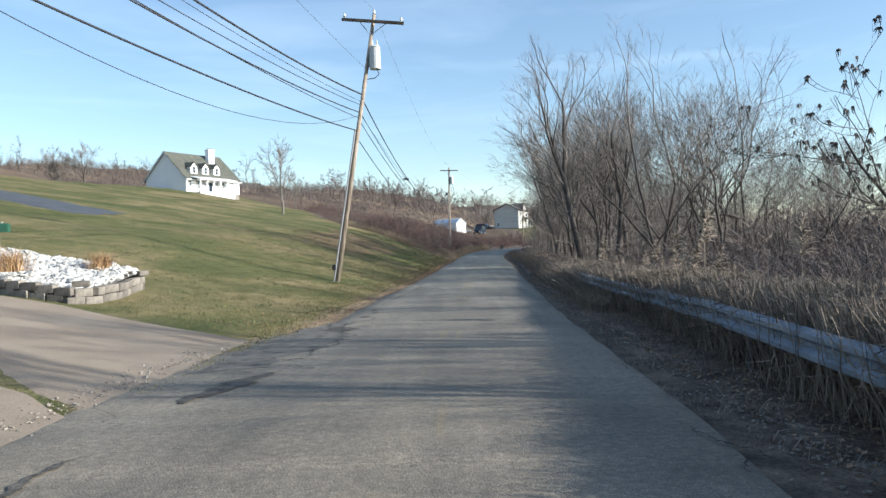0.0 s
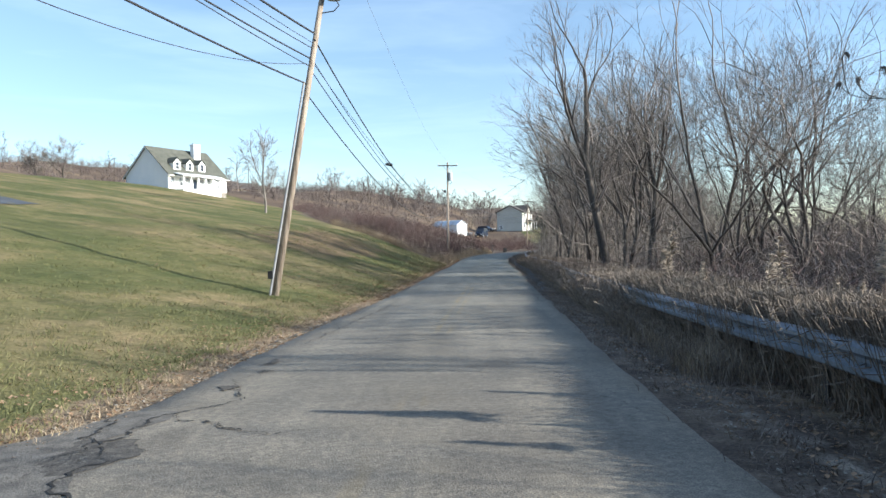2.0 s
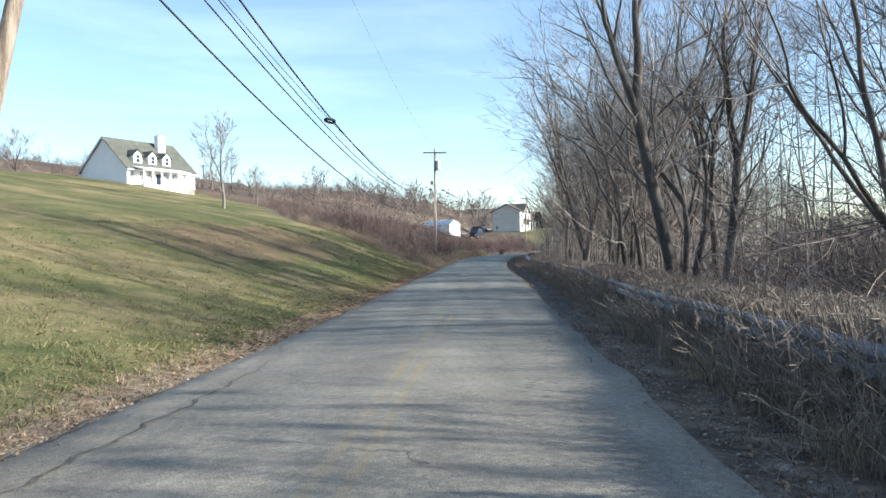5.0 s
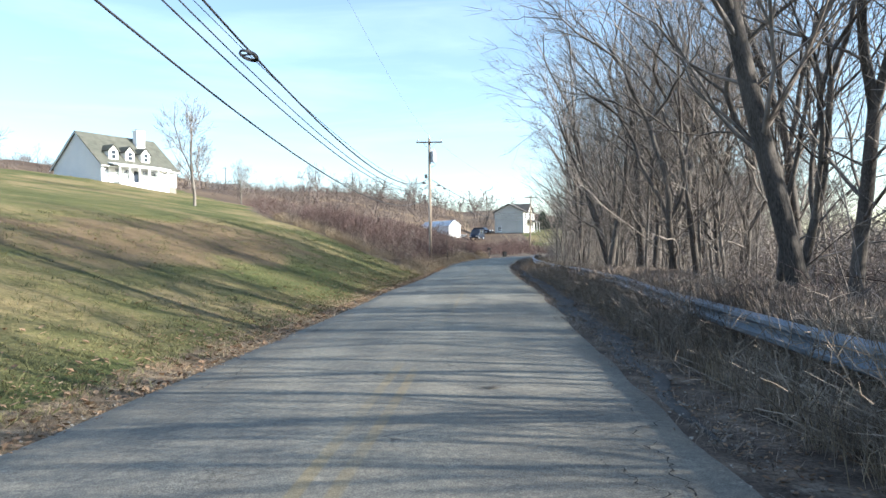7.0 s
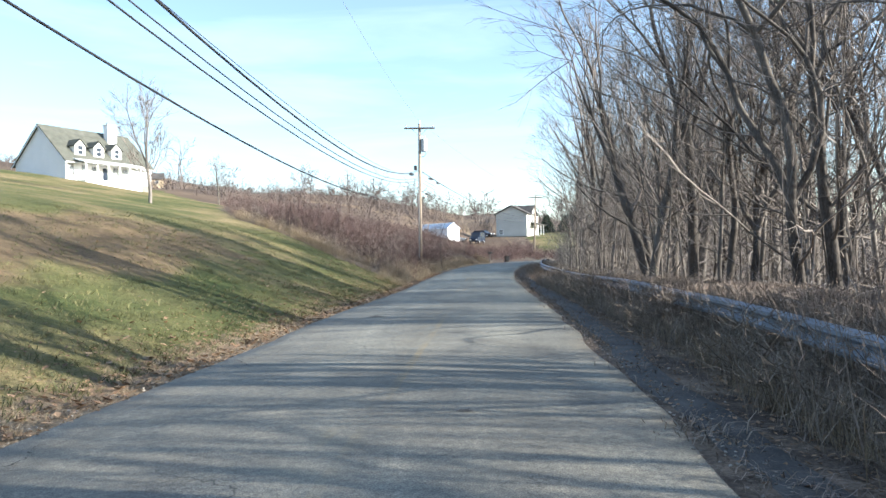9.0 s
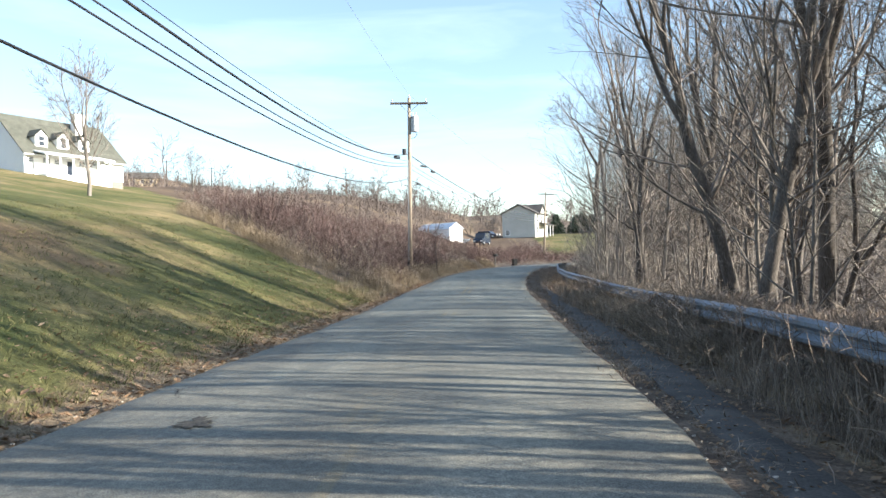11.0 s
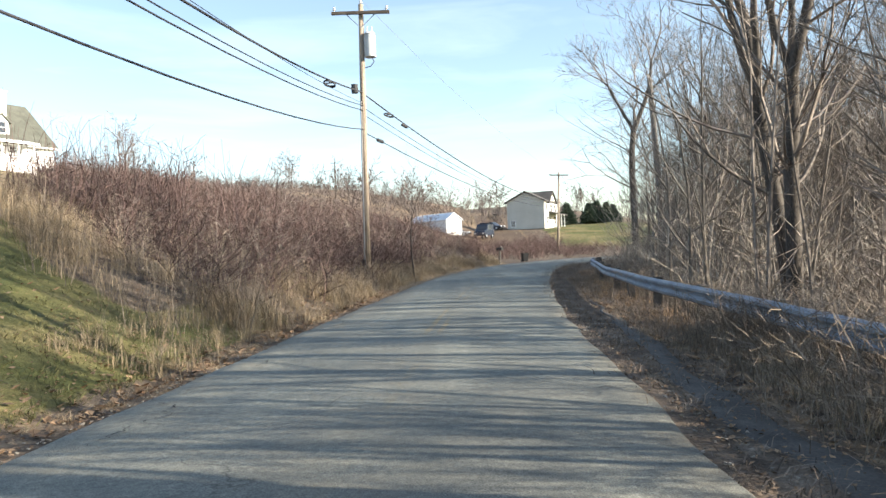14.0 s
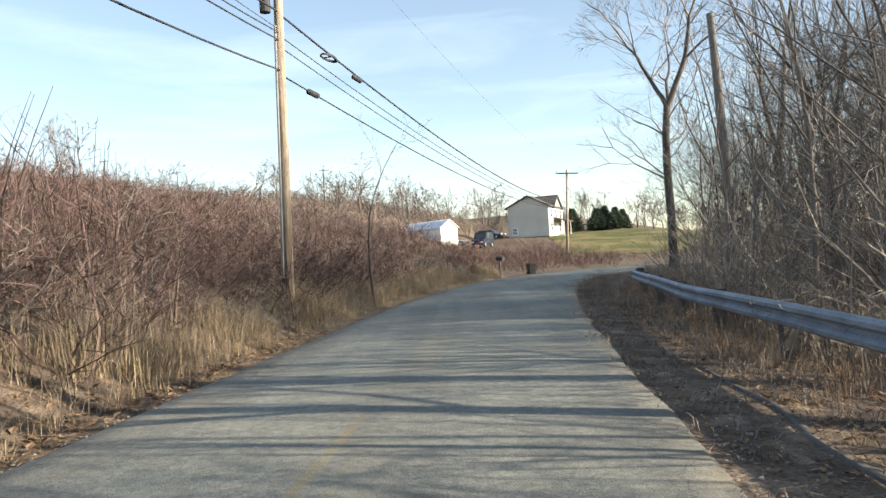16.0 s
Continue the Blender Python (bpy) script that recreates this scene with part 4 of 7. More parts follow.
def two_storey_house():
    root = tagged(new("house"), "cream two-storey house with dark gabled roof and small porch", "house")
    ang = math.atan2(-2.6, 6.4)
    root.matrix_world = Matrix.Translation((12.2, 208.0, 4.55)) @ Matrix.Rotation(ang, 4, "Z")
    W, L, H, RIDGE = 6.9, 9.0, 4.9, 6.6
    bm = bmesh.new()
    box(bm, 0.05, W - 0.05, 0.05, L - 0.05, -2.0, 0.0)
    part("foundation", bm, M_BLOCK, root)
    part("wall", prism(bmesh.new(), [(0, 0), (W, 0), (W, H), (W / 2, RIDGE - 0.1), (0, H)], 0, L, "y"), M_SIDING_CREAM, root)
    laps(root, Matrix.Identity(4) @ Matrix.Translation((W, 0, 0)) @ Matrix.Rotation(math.pi, 4, "Z"), W, H, M_SIDING_CREAM, 0.25)
    slope = (RIDGE - H) / (W / 2)
    for e in (0, 1):
        pts = [(-0.4, H - 0.4 * slope), (W / 2, RIDGE), (W / 2, RIDGE + 0.2), (-0.45, H - 0.4 * slope + 0.18)]
        if e:
            pts = [(W - a, z) for a, z in pts]
        part("roof", prism(bmesh.new(), pts, -0.4, L + 0.4, "y"), M_SHINGLE_DARK, root, "dark shingled roof slope")
    # front cross gable on the sunny side
    bm = prism(bmesh.new(), [(2.0, H - 0.2), (7.0, H - 0.2), (4.5, RIDGE + 0.05)], W / 2, W + 0.25, "x")
    part("cross_gable", bm, M_SIDING_CREAM, root)
    for e in (-1, 1):
        bm = prism(bmesh.new(), [(4.5 + e * 2.8, H - 0.42), (4.5, RIDGE + 0.08), (4.5, RIDGE + 0.26), (4.5 + e * 2.85, H - 0.25)], W / 2, W + 0.55, "x")
        part("gable_roof", bm, M_SHINGLE_DARK, root)
    E = lambda y, z: Matrix.Translation((W, y, z)) @ Matrix.Rotation(-math.pi / 2, 4, "Z")
    for y, z in ((1.6, 0.9), (7.0, 0.9), (1.6, 3.1), (4.5, 3.1), (7.2, 3.1)):
        window(root, E(y, z), 0.9, 1.3)
    window(root, Matrix.Translation((1.1, 0, 0.5)) @ Matrix.Rotation(math.pi, 4, "Z"), 0.8, 1.0)
    bm = bmesh.new()
    box(bm, W, W + 1.7, 3.2, 8.0, -1.5, 0.1)
    part("porch_floor", bm, M_TRIM, root)
    bm = prism(bmesh.new(), [(W, 2.9), (W + 2.0, 2.35), (W + 2.0, 2.5), (W, 3.1)], 2.9, 8.3)
    part("porch_roof", bm, M_SHINGLE_DARK, root)
    for y in (3.4, 5.6, 7.8):
        bm = bmesh.new()
        box(bm, W + 1.5, W + 1.64, y - 0.07, y + 0.07, 0.1, 2.45)
        part("porch_column", bm, M_TRIM, root)
    bm = bmesh.new()
    box(bm, W, W + 0.06, 4.6, 5.55, 0.1, 2.15)
    part("door", bm, M_TRIM, root, "white front door")
    return root


two_storey_house()


def shed():
    root = tagged(new("shed"), "white shed with a pale metal roof on the rise", "shed")
    root.matrix_world = Matrix.Translation((1.6, 188.0, 3.9)) @ Matrix.Rotation(radians(40), 4, "Z")
    W, L, H, R = 3.0, 9.5, 2.15, 3.2
    bm = prism(bmesh.new(), [(0, -1.5), (W, -1.5), (W, H), (W / 2, R - 0.05), (0, H)], 0, L)
    part("wall", bm, M_SIDING, root)
    s = (R - H) / (W / 2)
    for e in (0, 1):
        pts = [(-0.2, H - 0.2 * s), (W / 2, R), (W / 2, R + 0.07), (-0.22, H - 0.2 * s + 0.07)]
        if e:
            pts = [(W - a, z) for a, z in pts]
        roof = part("roof", prism(bmesh.new(), pts, -0.2, L + 0.2), M_METALROOF, root)
        for k in range(24):
            bm = bmesh.new()
            y = -0.1 + k * 0.41
            q = [(a, z + 0.07) for a, z in (pts[0], pts[1])]
            prism(bm, [(q[0][0], q[0][1] + 0.0), (q[1][0], q[1][1] + 0.0), (q[1][0], q[1][1] + 0.03), (q[0][0], q[0][1] + 0.03)], y, y + 0.04)
            part("standing_seam", bm, M_METALROOF, roof)
    bm = bmesh.new()
    box(bm, 0.9, 2.1, -0.05, 0.02, 0.0, 1.9)
    door = part("door", bm, M_TRIM, root, "white shed door")
    bm = bmesh.new()
    box(bm, 1.95, 2.02, -0.1, -0.05, 0.85, 1.0)
    part("handle", bm, M_BLACK, door)
    return root


shed()


def wheel(parent, p, r, axis_dir):
    p, a = Vector(p), Vector(axis_dir)
    bm = bmesh.new()
    cylinder(bm, p - a * 0.11, p + a * 0.11, r, sides=20)
    w = part("wheel", bm, M_RUBBER, parent, bevel=0.02)
    bm = bmesh.new()
    cylinder(bm, p - a * 0.115, p + a * 0.115, r * 0.6, sides=14)
    part("rim", bm, M_SILVER, w)
    return w


def parked_vehicle(m, label, colour, height=1.95, length=4.6, name="parked_van"):
    """A boxy van or sport utility car; x is its width, -y its front."""
    root = tagged(new(name), label, "vehicle", group="parked vehicles")
    root.matrix_world = m
    W = 1.85
    bm = prism(bmesh.new(), [(0.0, 0.35), (length, 0.35), (length, height * 0.55), (length - 0.12, height), (1.75, height), (1.05, height * 0.58), (0.12, height * 0.5), (0, 0.6)], -W / 2, W / 2, "x")
    part("body", bm, colour, root, bevel=0.06)
    for e in (-1, 1):
        for y in (0.85, length - 0.95):
            wheel(root, (e * (W / 2 - 0.1), y, 0.35), 0.35, (1, 0, 0))
        bm = bmesh.new()
        box(bm, e * (W / 2 - 0.01) - 0.015, e * (W / 2 - 0.01) + 0.015, 1.75, length - 0.5, height * 0.6, height - 0.14)
        part("side_window", bm, M_GLASS, root)
        bm = bmesh.new()
        box(bm, e * 0.65 - 0.16, e * 0.65 + 0.16, -0.03, 0.06, 0.62, 0.82)
        part("headlight", bm, M_CERAMIC, root, bevel=0.02)
    bm = bmesh.new()
    sl = math.atan2(height * 0.42, 0.7)
    box(bm, -0.78, 0.78, -0.02, 0.02, 0.05, 0.82, Matrix.Translation((0, 1.05, height * 0.58)) @ Matrix.Rotation(sl - math.pi / 2, 4, "X"))
    part("windscreen", bm, M_GLASS, root)
    bm = bmesh.new()
    box(bm, -0.9, 0.9, -0.1, 0.1, 0.36, 0.56)
    part("bumper", bm, M_BLACK, root, bevel=0.03)
    return root


parked_vehicle(Matrix.Translation((6.6, 189.5, gz(6.6, 191) + 0.25)) @ Matrix.Rotation(radians(-20), 4, "Z"), "dark blue van parked beside the white shed", M_NAVY, 2.2, 4.8)
parked_vehicle(Matrix.Translation((5.2, 191.5, gz(5.2, 193) + 0.05)) @ Matrix.Rotation(radians(80), 4, "Z"), "silver car parked behind the dark van", M_SILVER, 1.45, 4.3, "parked_car")
parked_vehicle(Matrix.Translation((11.2, 205.5, gz(11.2, 206.5) + 0.05)) @ Matrix.Rotation(radians(60), 4, "Z"), "dark car parked beside the cream house", M_NAVY, 1.45, 4.3, "parked_car")


def hill_house(x, y, w, d, h, ridge, ang, mat, label):
    root = tagged(new("house"), label, "house", group="houses on the hill")
    root.matrix_world = Matrix.Translation((x, y, gz(x, y) - 1.2)) @ Matrix.Rotation(radians(ang), 4, "Z")
    part("wall", prism(bmesh.new(), [(0, -3), (d, -3), (d, h), (d / 2, ridge), (0, h)], 0, w, "x"), mat, root)
    s = (ridge - h) / (d / 2)
    for e in (0, 1):
        pts = [(-0.5, h - 0.5 * s), (d / 2, ridge), (d / 2, ridge + 0.25), (-0.55, h - 0.5 * s + 0.25)]
        if e:
            pts = [(d - a, z) for a, z in pts]
        part("roof", prism(bmesh.new(), pts, -0.5, w + 0.5, "x"), M_SHINGLE_DARK, root)
    for k in range(3):
        window(root, Matrix.Translation((w * (k + 0.7) / 3.4, 0, 1.0)) @ Matrix.Rotation(math.pi, 4, "Z"), 1.2, 1.4)
    return root


hill_house(-102, 360, 14, 9, 3.4, 6.2, 35, M_TAN, "tan single-storey house on the brown hill")
hill_house(-125, 345, 11, 9, 3.0, 5.6, 20, M_TAN, "tan single-storey house on the brown hill")

# small white outbuilding beyond the far lawn
small = tagged(new("outbuilding"), "small white outbuilding at the far lawn's edge", "outbuilding")
small.matrix_world = Matrix.Translation((35.6, 216, 2.2))
part("wall", prism(bmesh.new(), [(0, -2.5), (1.6, -2.5), (1.6, 1.3), (0.8, 2.1), (0, 1.3)], 0, 2.0), M_SIDING, small)
for e in (0, 1):
    q = [(-0.15, 1.2), (0.8, 2.14), (0.8, 2.24), (-0.18, 1.3)]
    part("roof", prism(bmesh.new(), [((1.6 - a) if e else a, z) for a, z in q], -0.15, 2.15), M_SHINGLE_DARK, small)
bm = bmesh.new()
box(bm, 0.5, 1.1, -0.03, 0.02, -0.6, 0.9)
part("door", bm, M_TRIM, small)


# ---- roadside things ----
def mailbox(x, y, turn, mat, label, post_mat):
    root = tagged(new("mailbox"), label, "mailbox", group="mailboxes")
    root.matrix_world = Matrix.Translation((x, y, gz(x, y))) @ Matrix.Rotation(turn, 4, "Z")
    bm = bmesh.new()
    box(bm, -0.05, 0.05, -0.05, 0.05, -0.3, 1.05)
    part("post", bm, post_mat, root, bevel=0.008)
    bm = bmesh.new()
    prof = [(-0.11, 1.05), (0.11, 1.05), (0.11, 1.2)] + [(0.11 * math.cos(a), 1.2 + 0.11 * math.sin(a)) for a in np.linspace(0.3, math.pi - 0.3, 6)] + [(-0.11, 1.2)]
    prism(bm, prof, -0.3, 0.26)
    b2 = part("box", bm, mat, root)
    bm = bmesh.new()
    prism(bm, [(a * 0.97, 1.17 + (z - 1.17) * 0.96) for a, z in prof], -0.32, -0.3)
    part("door", bm, mat, b2)
    bm = bmesh.new()
    box(bm, 0.112, 0.122, -0.12, -0.09, 1.16, 1.36)
    part("flag", bm, M_TRIM, b2)
    return root


mailbox(6.85, 131.5, radians(40), M_BLACK, "black mailbox on a wooden post beside the road", M_POST)
mailbox(-12.95, 21.5, radians(100), M_GREEN, "dark green mailbox on a post near the stone bed", M_WOOD_POLE)


def wheelie_bin(x, y, turn):
    root = tagged(new("rubbish_bin"), "black plastic rubbish bin standing by the road's bend", "bin")
    root.matrix_world = Matrix.Translation((x, y, gz(x, y) + 0.02)) @ Matrix.Rotation(turn, 4, "Z")
    bm = bmesh.new()
    vs = [bm.verts.new(v) for v in ((-.24, -.26, 0), (.24, -.26, 0), (.24, .26, 0), (-.24, .26, 0), (-.3, -.34, .82), (.3, -.34, .82), (.3, .34, .82), (-.3, .34, .82))]
    for f in ((3, 2, 1, 0), (4, 5, 6, 7), (0, 1, 5, 4), (1, 2, 6, 5), (2, 3, 7, 6), (3, 0, 4, 7)):
        bm.faces.new([vs[i] for i in f])
    part("body", bm, M_BLACK, root, bevel=0.02)
    bm = bmesh.new()
    box(bm, -0.32, 0.32, -0.37, 0.37, 0.825, 0.88)
    part("lid", bm, M_BLACK, root, bevel=0.02)
    for e in (-1, 1):
        wheel(root, (e * 0.24, 0.3, 0.1), 0.1, (1, 0, 0))
    return root


wheelie_bin(9.05, 134.2, radians(20)).scale = (0.78, 0.78, 0.78)

# ---- driveway, stone bed and block edging ----
def strip(name, lower, upper, mat, label, category, lift=0.03, nu=30, nv=14):
    """A paved sheet between two plan lines, laid on the ground."""
    lo, up = np.array(lower, float), np.array(upper, float)
    f = np.linspace(0, 1, nu)
    a = np.stack([np.interp(f, np.linspace(0, 1, len(lo)), lo[:, i]) for i in (0, 1)], -1)
    b2 = np.stack([np.interp(f, np.linspace(0, 1, len(up)), up[:, i]) for i in (0, 1)], -1)
    g = np.linspace(0, 1, nv)[None, :, None]
    P = a[:, None] * (1 - g) + b2[:, None] * g
    Z = ground_z(P[..., 0], P[..., 1]) + lift * np.clip((-3.9 - P[..., 0]) / 0.9, 0.2, 1)
    Z[:, 0] -= 0.08
    Z[:, -1] -= 0.08
    V = np.concatenate([P, Z[..., None]], -1).reshape(-1, 3)
    i = np.arange(nu - 1)[:, None] * nv + np.arange(nv - 1)[None, :]
    Q = np.stack([i, i + nv, i + nv + 1, i + 1], -1).reshape(-1, 4)
    ob = new(name, quad_mesh(name, V, Q, mat, True))
    return tagged(ob, label, category, kind="structure")


M_CONCRETE = concrete_material()
strip("pavement_1", [(-3.75, 7.1), (-4.5, 7.8), (-6.0, 9.5), (-9, 11.0), (-18, 12.4), (-30, 13.5)], [(-3.65, 14.1), (-5.0, 14.5), (-6.5, 15.3), (-8.3, 16.4), (-13, 18.2), (-30, 22)], M_CONCRETE, "tan concrete driveway sloping up from the road", "driveway")
strip("pavement_2", [(-3.75, 3.0), (-5.0, 3.1), (-9, 3.3), (-16, 3.6)], [(-3.75, 7.6), (-4.5, 8.35), (-6.2, 9.4), (-12, 10.6)], M_CONCRETE, "tan concrete driveway apron", "driveway")
strip("driveway_far", [(-20.6, 44.0), (-21.4, 42.2), (-23.7, 42.5), (-26.3, 43.5), (-45, 48)], [(-20.7, 48.6), (-22.5, 49.6), (-24.4, 50.3), (-27.2, 51.5), (-45, 54)], material("fresh_asphalt", (0.055, 0.06, 0.07), (0.09, 0.096, 0.108), 1, 0.85, 0.2), "dark asphalt driveway across the lawn", "driveway")


def rock_mesh(seed):
    rng = np.random.default_rng(seed)
    bm = bmesh.new()
    bmesh.ops.create_icosphere(bm, subdivisions=1, radius=1.0)
    for v in bm.verts:
        v.co = Vector(v.co) * float(rng.uniform(0.72, 1.2))
        v.co.z *= 0.6
        v.co.x *= 1.25
    V = np.array([v.co[:] for v in bm.verts])
    Q = np.array([[v.index for v in f.verts] + [f.verts[2].index] for f in bm.faces])
    bm.free()
    return V, Q


def stone_bed():
    rng = np.random.default_rng(11)
    places = []
    for _ in range(2600):
        u, v = rng.uniform(0, 1), rng.uniform(0, 1)
        x = -8.6 - 9.0 * u
        y = 17.3 + 1.4 * u + v * (3.2 + 1.6 * u)
        if (x, y) and rng.uniform() < 1:
            s = rng.uniform(0.08, 0.17)
            places.append((x, y, gz(x, y) + 0.16 + 0.35 * v + rng.uniform(-0.03, 0.05), rng.uniform(0, 6.28), s, s * rng.uniform(0.7, 1.1)))
    V = [rock_mesh(k) for k in range(6)]
    out_v, out_q, c = [], [], 0
    for p in places:
        W, T = V[rng.integers(6)]
        tilt = Euler((rng.uniform(-.6, .6), rng.uniform(-.6, .6), p[3])).to_matrix()
        W = (W * (p[4], p[4], p[5])) @ np.array(tilt).T + np.array(p[:3])
        out_v.append(W)
        out_q.append(T[:, :3] + c)
        c += len(W)
    me = bpy.data.meshes.new("white_rocks")
    me.from_pydata(np.concatenate(out_v).tolist(), [], np.concatenate(out_q).tolist())
    me.materials.append(M_STONE)
    tagged(new("white_rocks", me), "bed of broken white landscaping rocks above the driveway", "rocks", kind="stuff")


stone_bed()


def bed_mound():
    xs, ys = np.linspace(-18.5, -8.5, 26), np.linspace(0, 1, 12)
    X, Vv = np.meshgrid(xs, ys)
    U = (-8.6 - X) / 9.0
    Y = 17.1 + 1.4 * U + Vv * (3.6 + 1.6 * U)
    lift = 0.12 + 0.34 * Vv
    lift[0], lift[-1], lift[:, 0] = -0.1, -0.15, -0.1
    Z = ground_z(X, Y) + lift
    n = len(xs)
    i = np.arange(len(ys) - 1)[:, None] * n + np.arange(n - 1)[None, :]
    Q = np.stack([i, i + 1, i + n + 1, i + n], -1).reshape(-1, 4)
    ob = new("garden_bed", quad_mesh("garden_bed", np.stack([X, Y, Z], -1).reshape(-1, 3), Q, material("bed_soil", (0.09, 0.08, 0.07), (0.22, 0.2, 0.175), 6, 0.95, 0.4), True))
    tagged(ob, "raised garden bed of pale gravelly soil", "garden bed", kind="structure")


bed_mound()


def block_wall():
    root = tagged(new("block_edging"), "low weathered concrete block wall edging the stone bed", "low wall")
    rng = random.Random(4)
    bm = bmesh.new()
    box(bm, -0.2, 0.2, -0.1, 0.1, -0.095, 0.095)
    bmesh.ops.bevel(bm, geom=bm.edges[:], offset=0.012, segments=1, affect="EDGES")
    me = bpy.data.meshes.new("block")
    bm.to_mesh(me)
    bm.free()
    me.materials.append(M_BLOCK)
    line = [(-11.0, 17.35), (-9.6, 16.9), (-8.5, 16.75), (-8.15, 17.2), (-8.2, 18.4), (-8.4, 19.6), (-8.55, 20.7), (-8.9, 21.2)]
    d = np.r_[0, np.cumsum(np.hypot(np.diff([p[0] for p in line]), np.diff([p[1] for p in line])))]
    for course in range(2):
        u = 0.2 + 0.2 * course
        while u < d[-1] - 0.1:
            x, y = np.interp(u, d, [p[0] for p in line]), np.interp(u, d, [p[1] for p in line])
            x2, y2 = np.interp(u + 0.05, d, [p[0] for p in line]), np.interp(u + 0.05, d, [p[1] for p in line])
            ob = child(new("block", me), root)
            ob.matrix_basis = Matrix.Translation((x + rng.uniform(-.015, .015), y, gz(x, y) + 0.06 + 0.195 * course + rng.uniform(-.008, .008))) @ Matrix.Rotation(math.atan2(y2 - y, x2 - x) + rng.uniform(-.04, .04), 4, "Z")
            u += 0.41
    for x, y, a in ((-8.35, 16.95, 0.4), (-8.5, 20.6, 1.3)):
        ob = child(new("cap_block", me), root)
        ob.matrix_basis = Matrix.Translation((x, y, gz(x, y) + 0.45)) @ Matrix.Rotation(a, 4, "Z") @ Matrix.Diagonal((0.9, 1.2, 0.7, 1))
    return root


block_wall()


# ---- plants ----
def grow(seed, height, stems=1, spread=0.25, limbs=9, twigs=6, wob=0.10, base_r=0.02, up=0.06, low=0.25, depth=4, limb_angle=0.75, thin=0.0043, reach=0.44):
    """The branches of one bare tree, by level: lists of (points, radii)."""
    rng = random.Random(seed)
    out = [[] for _ in range(depth + 1)]
    seg = (7, 5, 3, 2, 1)
    kids = (limbs, twigs, max(twigs - 2, 4), 3)
    ratio = (reach, 0.5, 0.55, 0.8)
    angs = (limb_angle, 0.72, 0.75, 0.6)

    def branch(p, d, length, r, lvl):
        n = seg[lvl]
        pts, radii, dirs = [p.copy()], [r], [d.copy()]
        for i in range(n):
            w = wob * (1 + 0.6 * lvl)
            d = (d + Vector((rng.gauss(0, w), rng.gauss(0, w), rng.gauss(0, w * 0.7) + up * (0.5, 1.0, 0.8, 0.8, 0)[lvl]))).normalized()
            p = p + d * (length / n)
            pts.append(p.copy())
            f = (i + 1) / n
            radii.append(max(r * (1 - (0.9 if lvl == 0 else 0.8) * f), thin * (1.0 - 0.7 * f)))
            dirs.append(d.copy())
        out[lvl].append((pts, radii))
        if lvl >= depth:
            return
        m = kids[lvl] if lvl < len(kids) else 3
        start = low if lvl == 0 else 0.18
        turn = rng.uniform(0, 6.28)
        for j in range(m):
            f = start + (1 - start) * (j + rng.uniform(0.1, 0.9)) / m
            q = f * n
            i = min(int(q), n - 1)
            a = q - i
            pos = pts[i].lerp(pts[i + 1], a)
            ax = dirs[i + 1]
            turn += 2.4 + rng.uniform(-0.5, 0.5)
            u = ax.orthogonal().normalized()
            side = u * math.cos(turn) + ax.cross(u) * math.sin(turn)
            ang = angs[min(lvl, 3)] * rng.uniform(0.65, 1.25)
            nd = (ax * math.cos(ang) + side * math.sin(ang)).normalized()
            rr = (radii[i] * (1 - a) + radii[i + 1] * a) * rng.uniform(0.42, 0.62)
            branch(pos, nd, length * ratio[min(lvl, 3)] * (1.08 - (0.42 if lvl == 0 else 0.6) * f) * rng.uniform(0.7, 1.2), max(rr, thin), lvl + 1)
    for s in range(stems):
        a = 6.28 * s / max(stems, 1) + rng.uniform(-0.5, 0.5)
        tilt = spread * rng.uniform(0.5, 1.2) if stems > 1 else rng.uniform(0, spread)
        d = Vector((math.cos(a) * math.sin(tilt), math.sin(a) * math.sin(tilt), math.cos(tilt)))
        off = 0.22 if stems > 1 else 0.0
        h = height * rng.uniform(0.8, 1.05)
        branch(Vector((off * math.cos(a), off * math.sin(a), -0.3)), d, h, base_r * h, 0)
    return out


def tree_thing(name, levels, bark, twig_mat, label, category="tree", group=""):
    root = tagged(new(name), label, category, group=group)
    V, Q = tubes(levels[0], 8)
    child(new("trunk", quad_mesh("trunk", V, Q, bark, True)), root)
    limbs = tubes(levels[1], 6)
    pieces = [limbs, tubes(levels[2], 3), ribbons([b for lv in levels[3:] for b in lv])]
    crown = new("crown", quad_mesh("crown", *joined(*pieces), twig_mat, True))
    crown.data.materials.append(bark)
    crown.data.polygons.foreach_set("material_index", np.where(np.arange(len(crown.data.polygons)) < len(limbs[1]), 1, 0).astype(np.int32))
    child(crown, root)
    return root


RIGHT = "bare woodland trees"
rng_t = random.Random(21)


def edge_r(y):
    return float(road_x(y)) + HALF


def plant(ob, x, y, turn=None, size=1.0, sink=0.05):
    ob.matrix_basis = Matrix.Translation((x, y, gz(x, y) - sink)) @ Matrix.Rotation(rng_t.uniform(0, 6.28) if turn is None else turn, 4, "Z")
    ob.scale = (size, size, size)
    return ob


def again(ob, x, y, turn=None, size=1.0):
    c = copy_thing(ob, Matrix.Identity(4))
    return plant(c, x, y, turn, size)


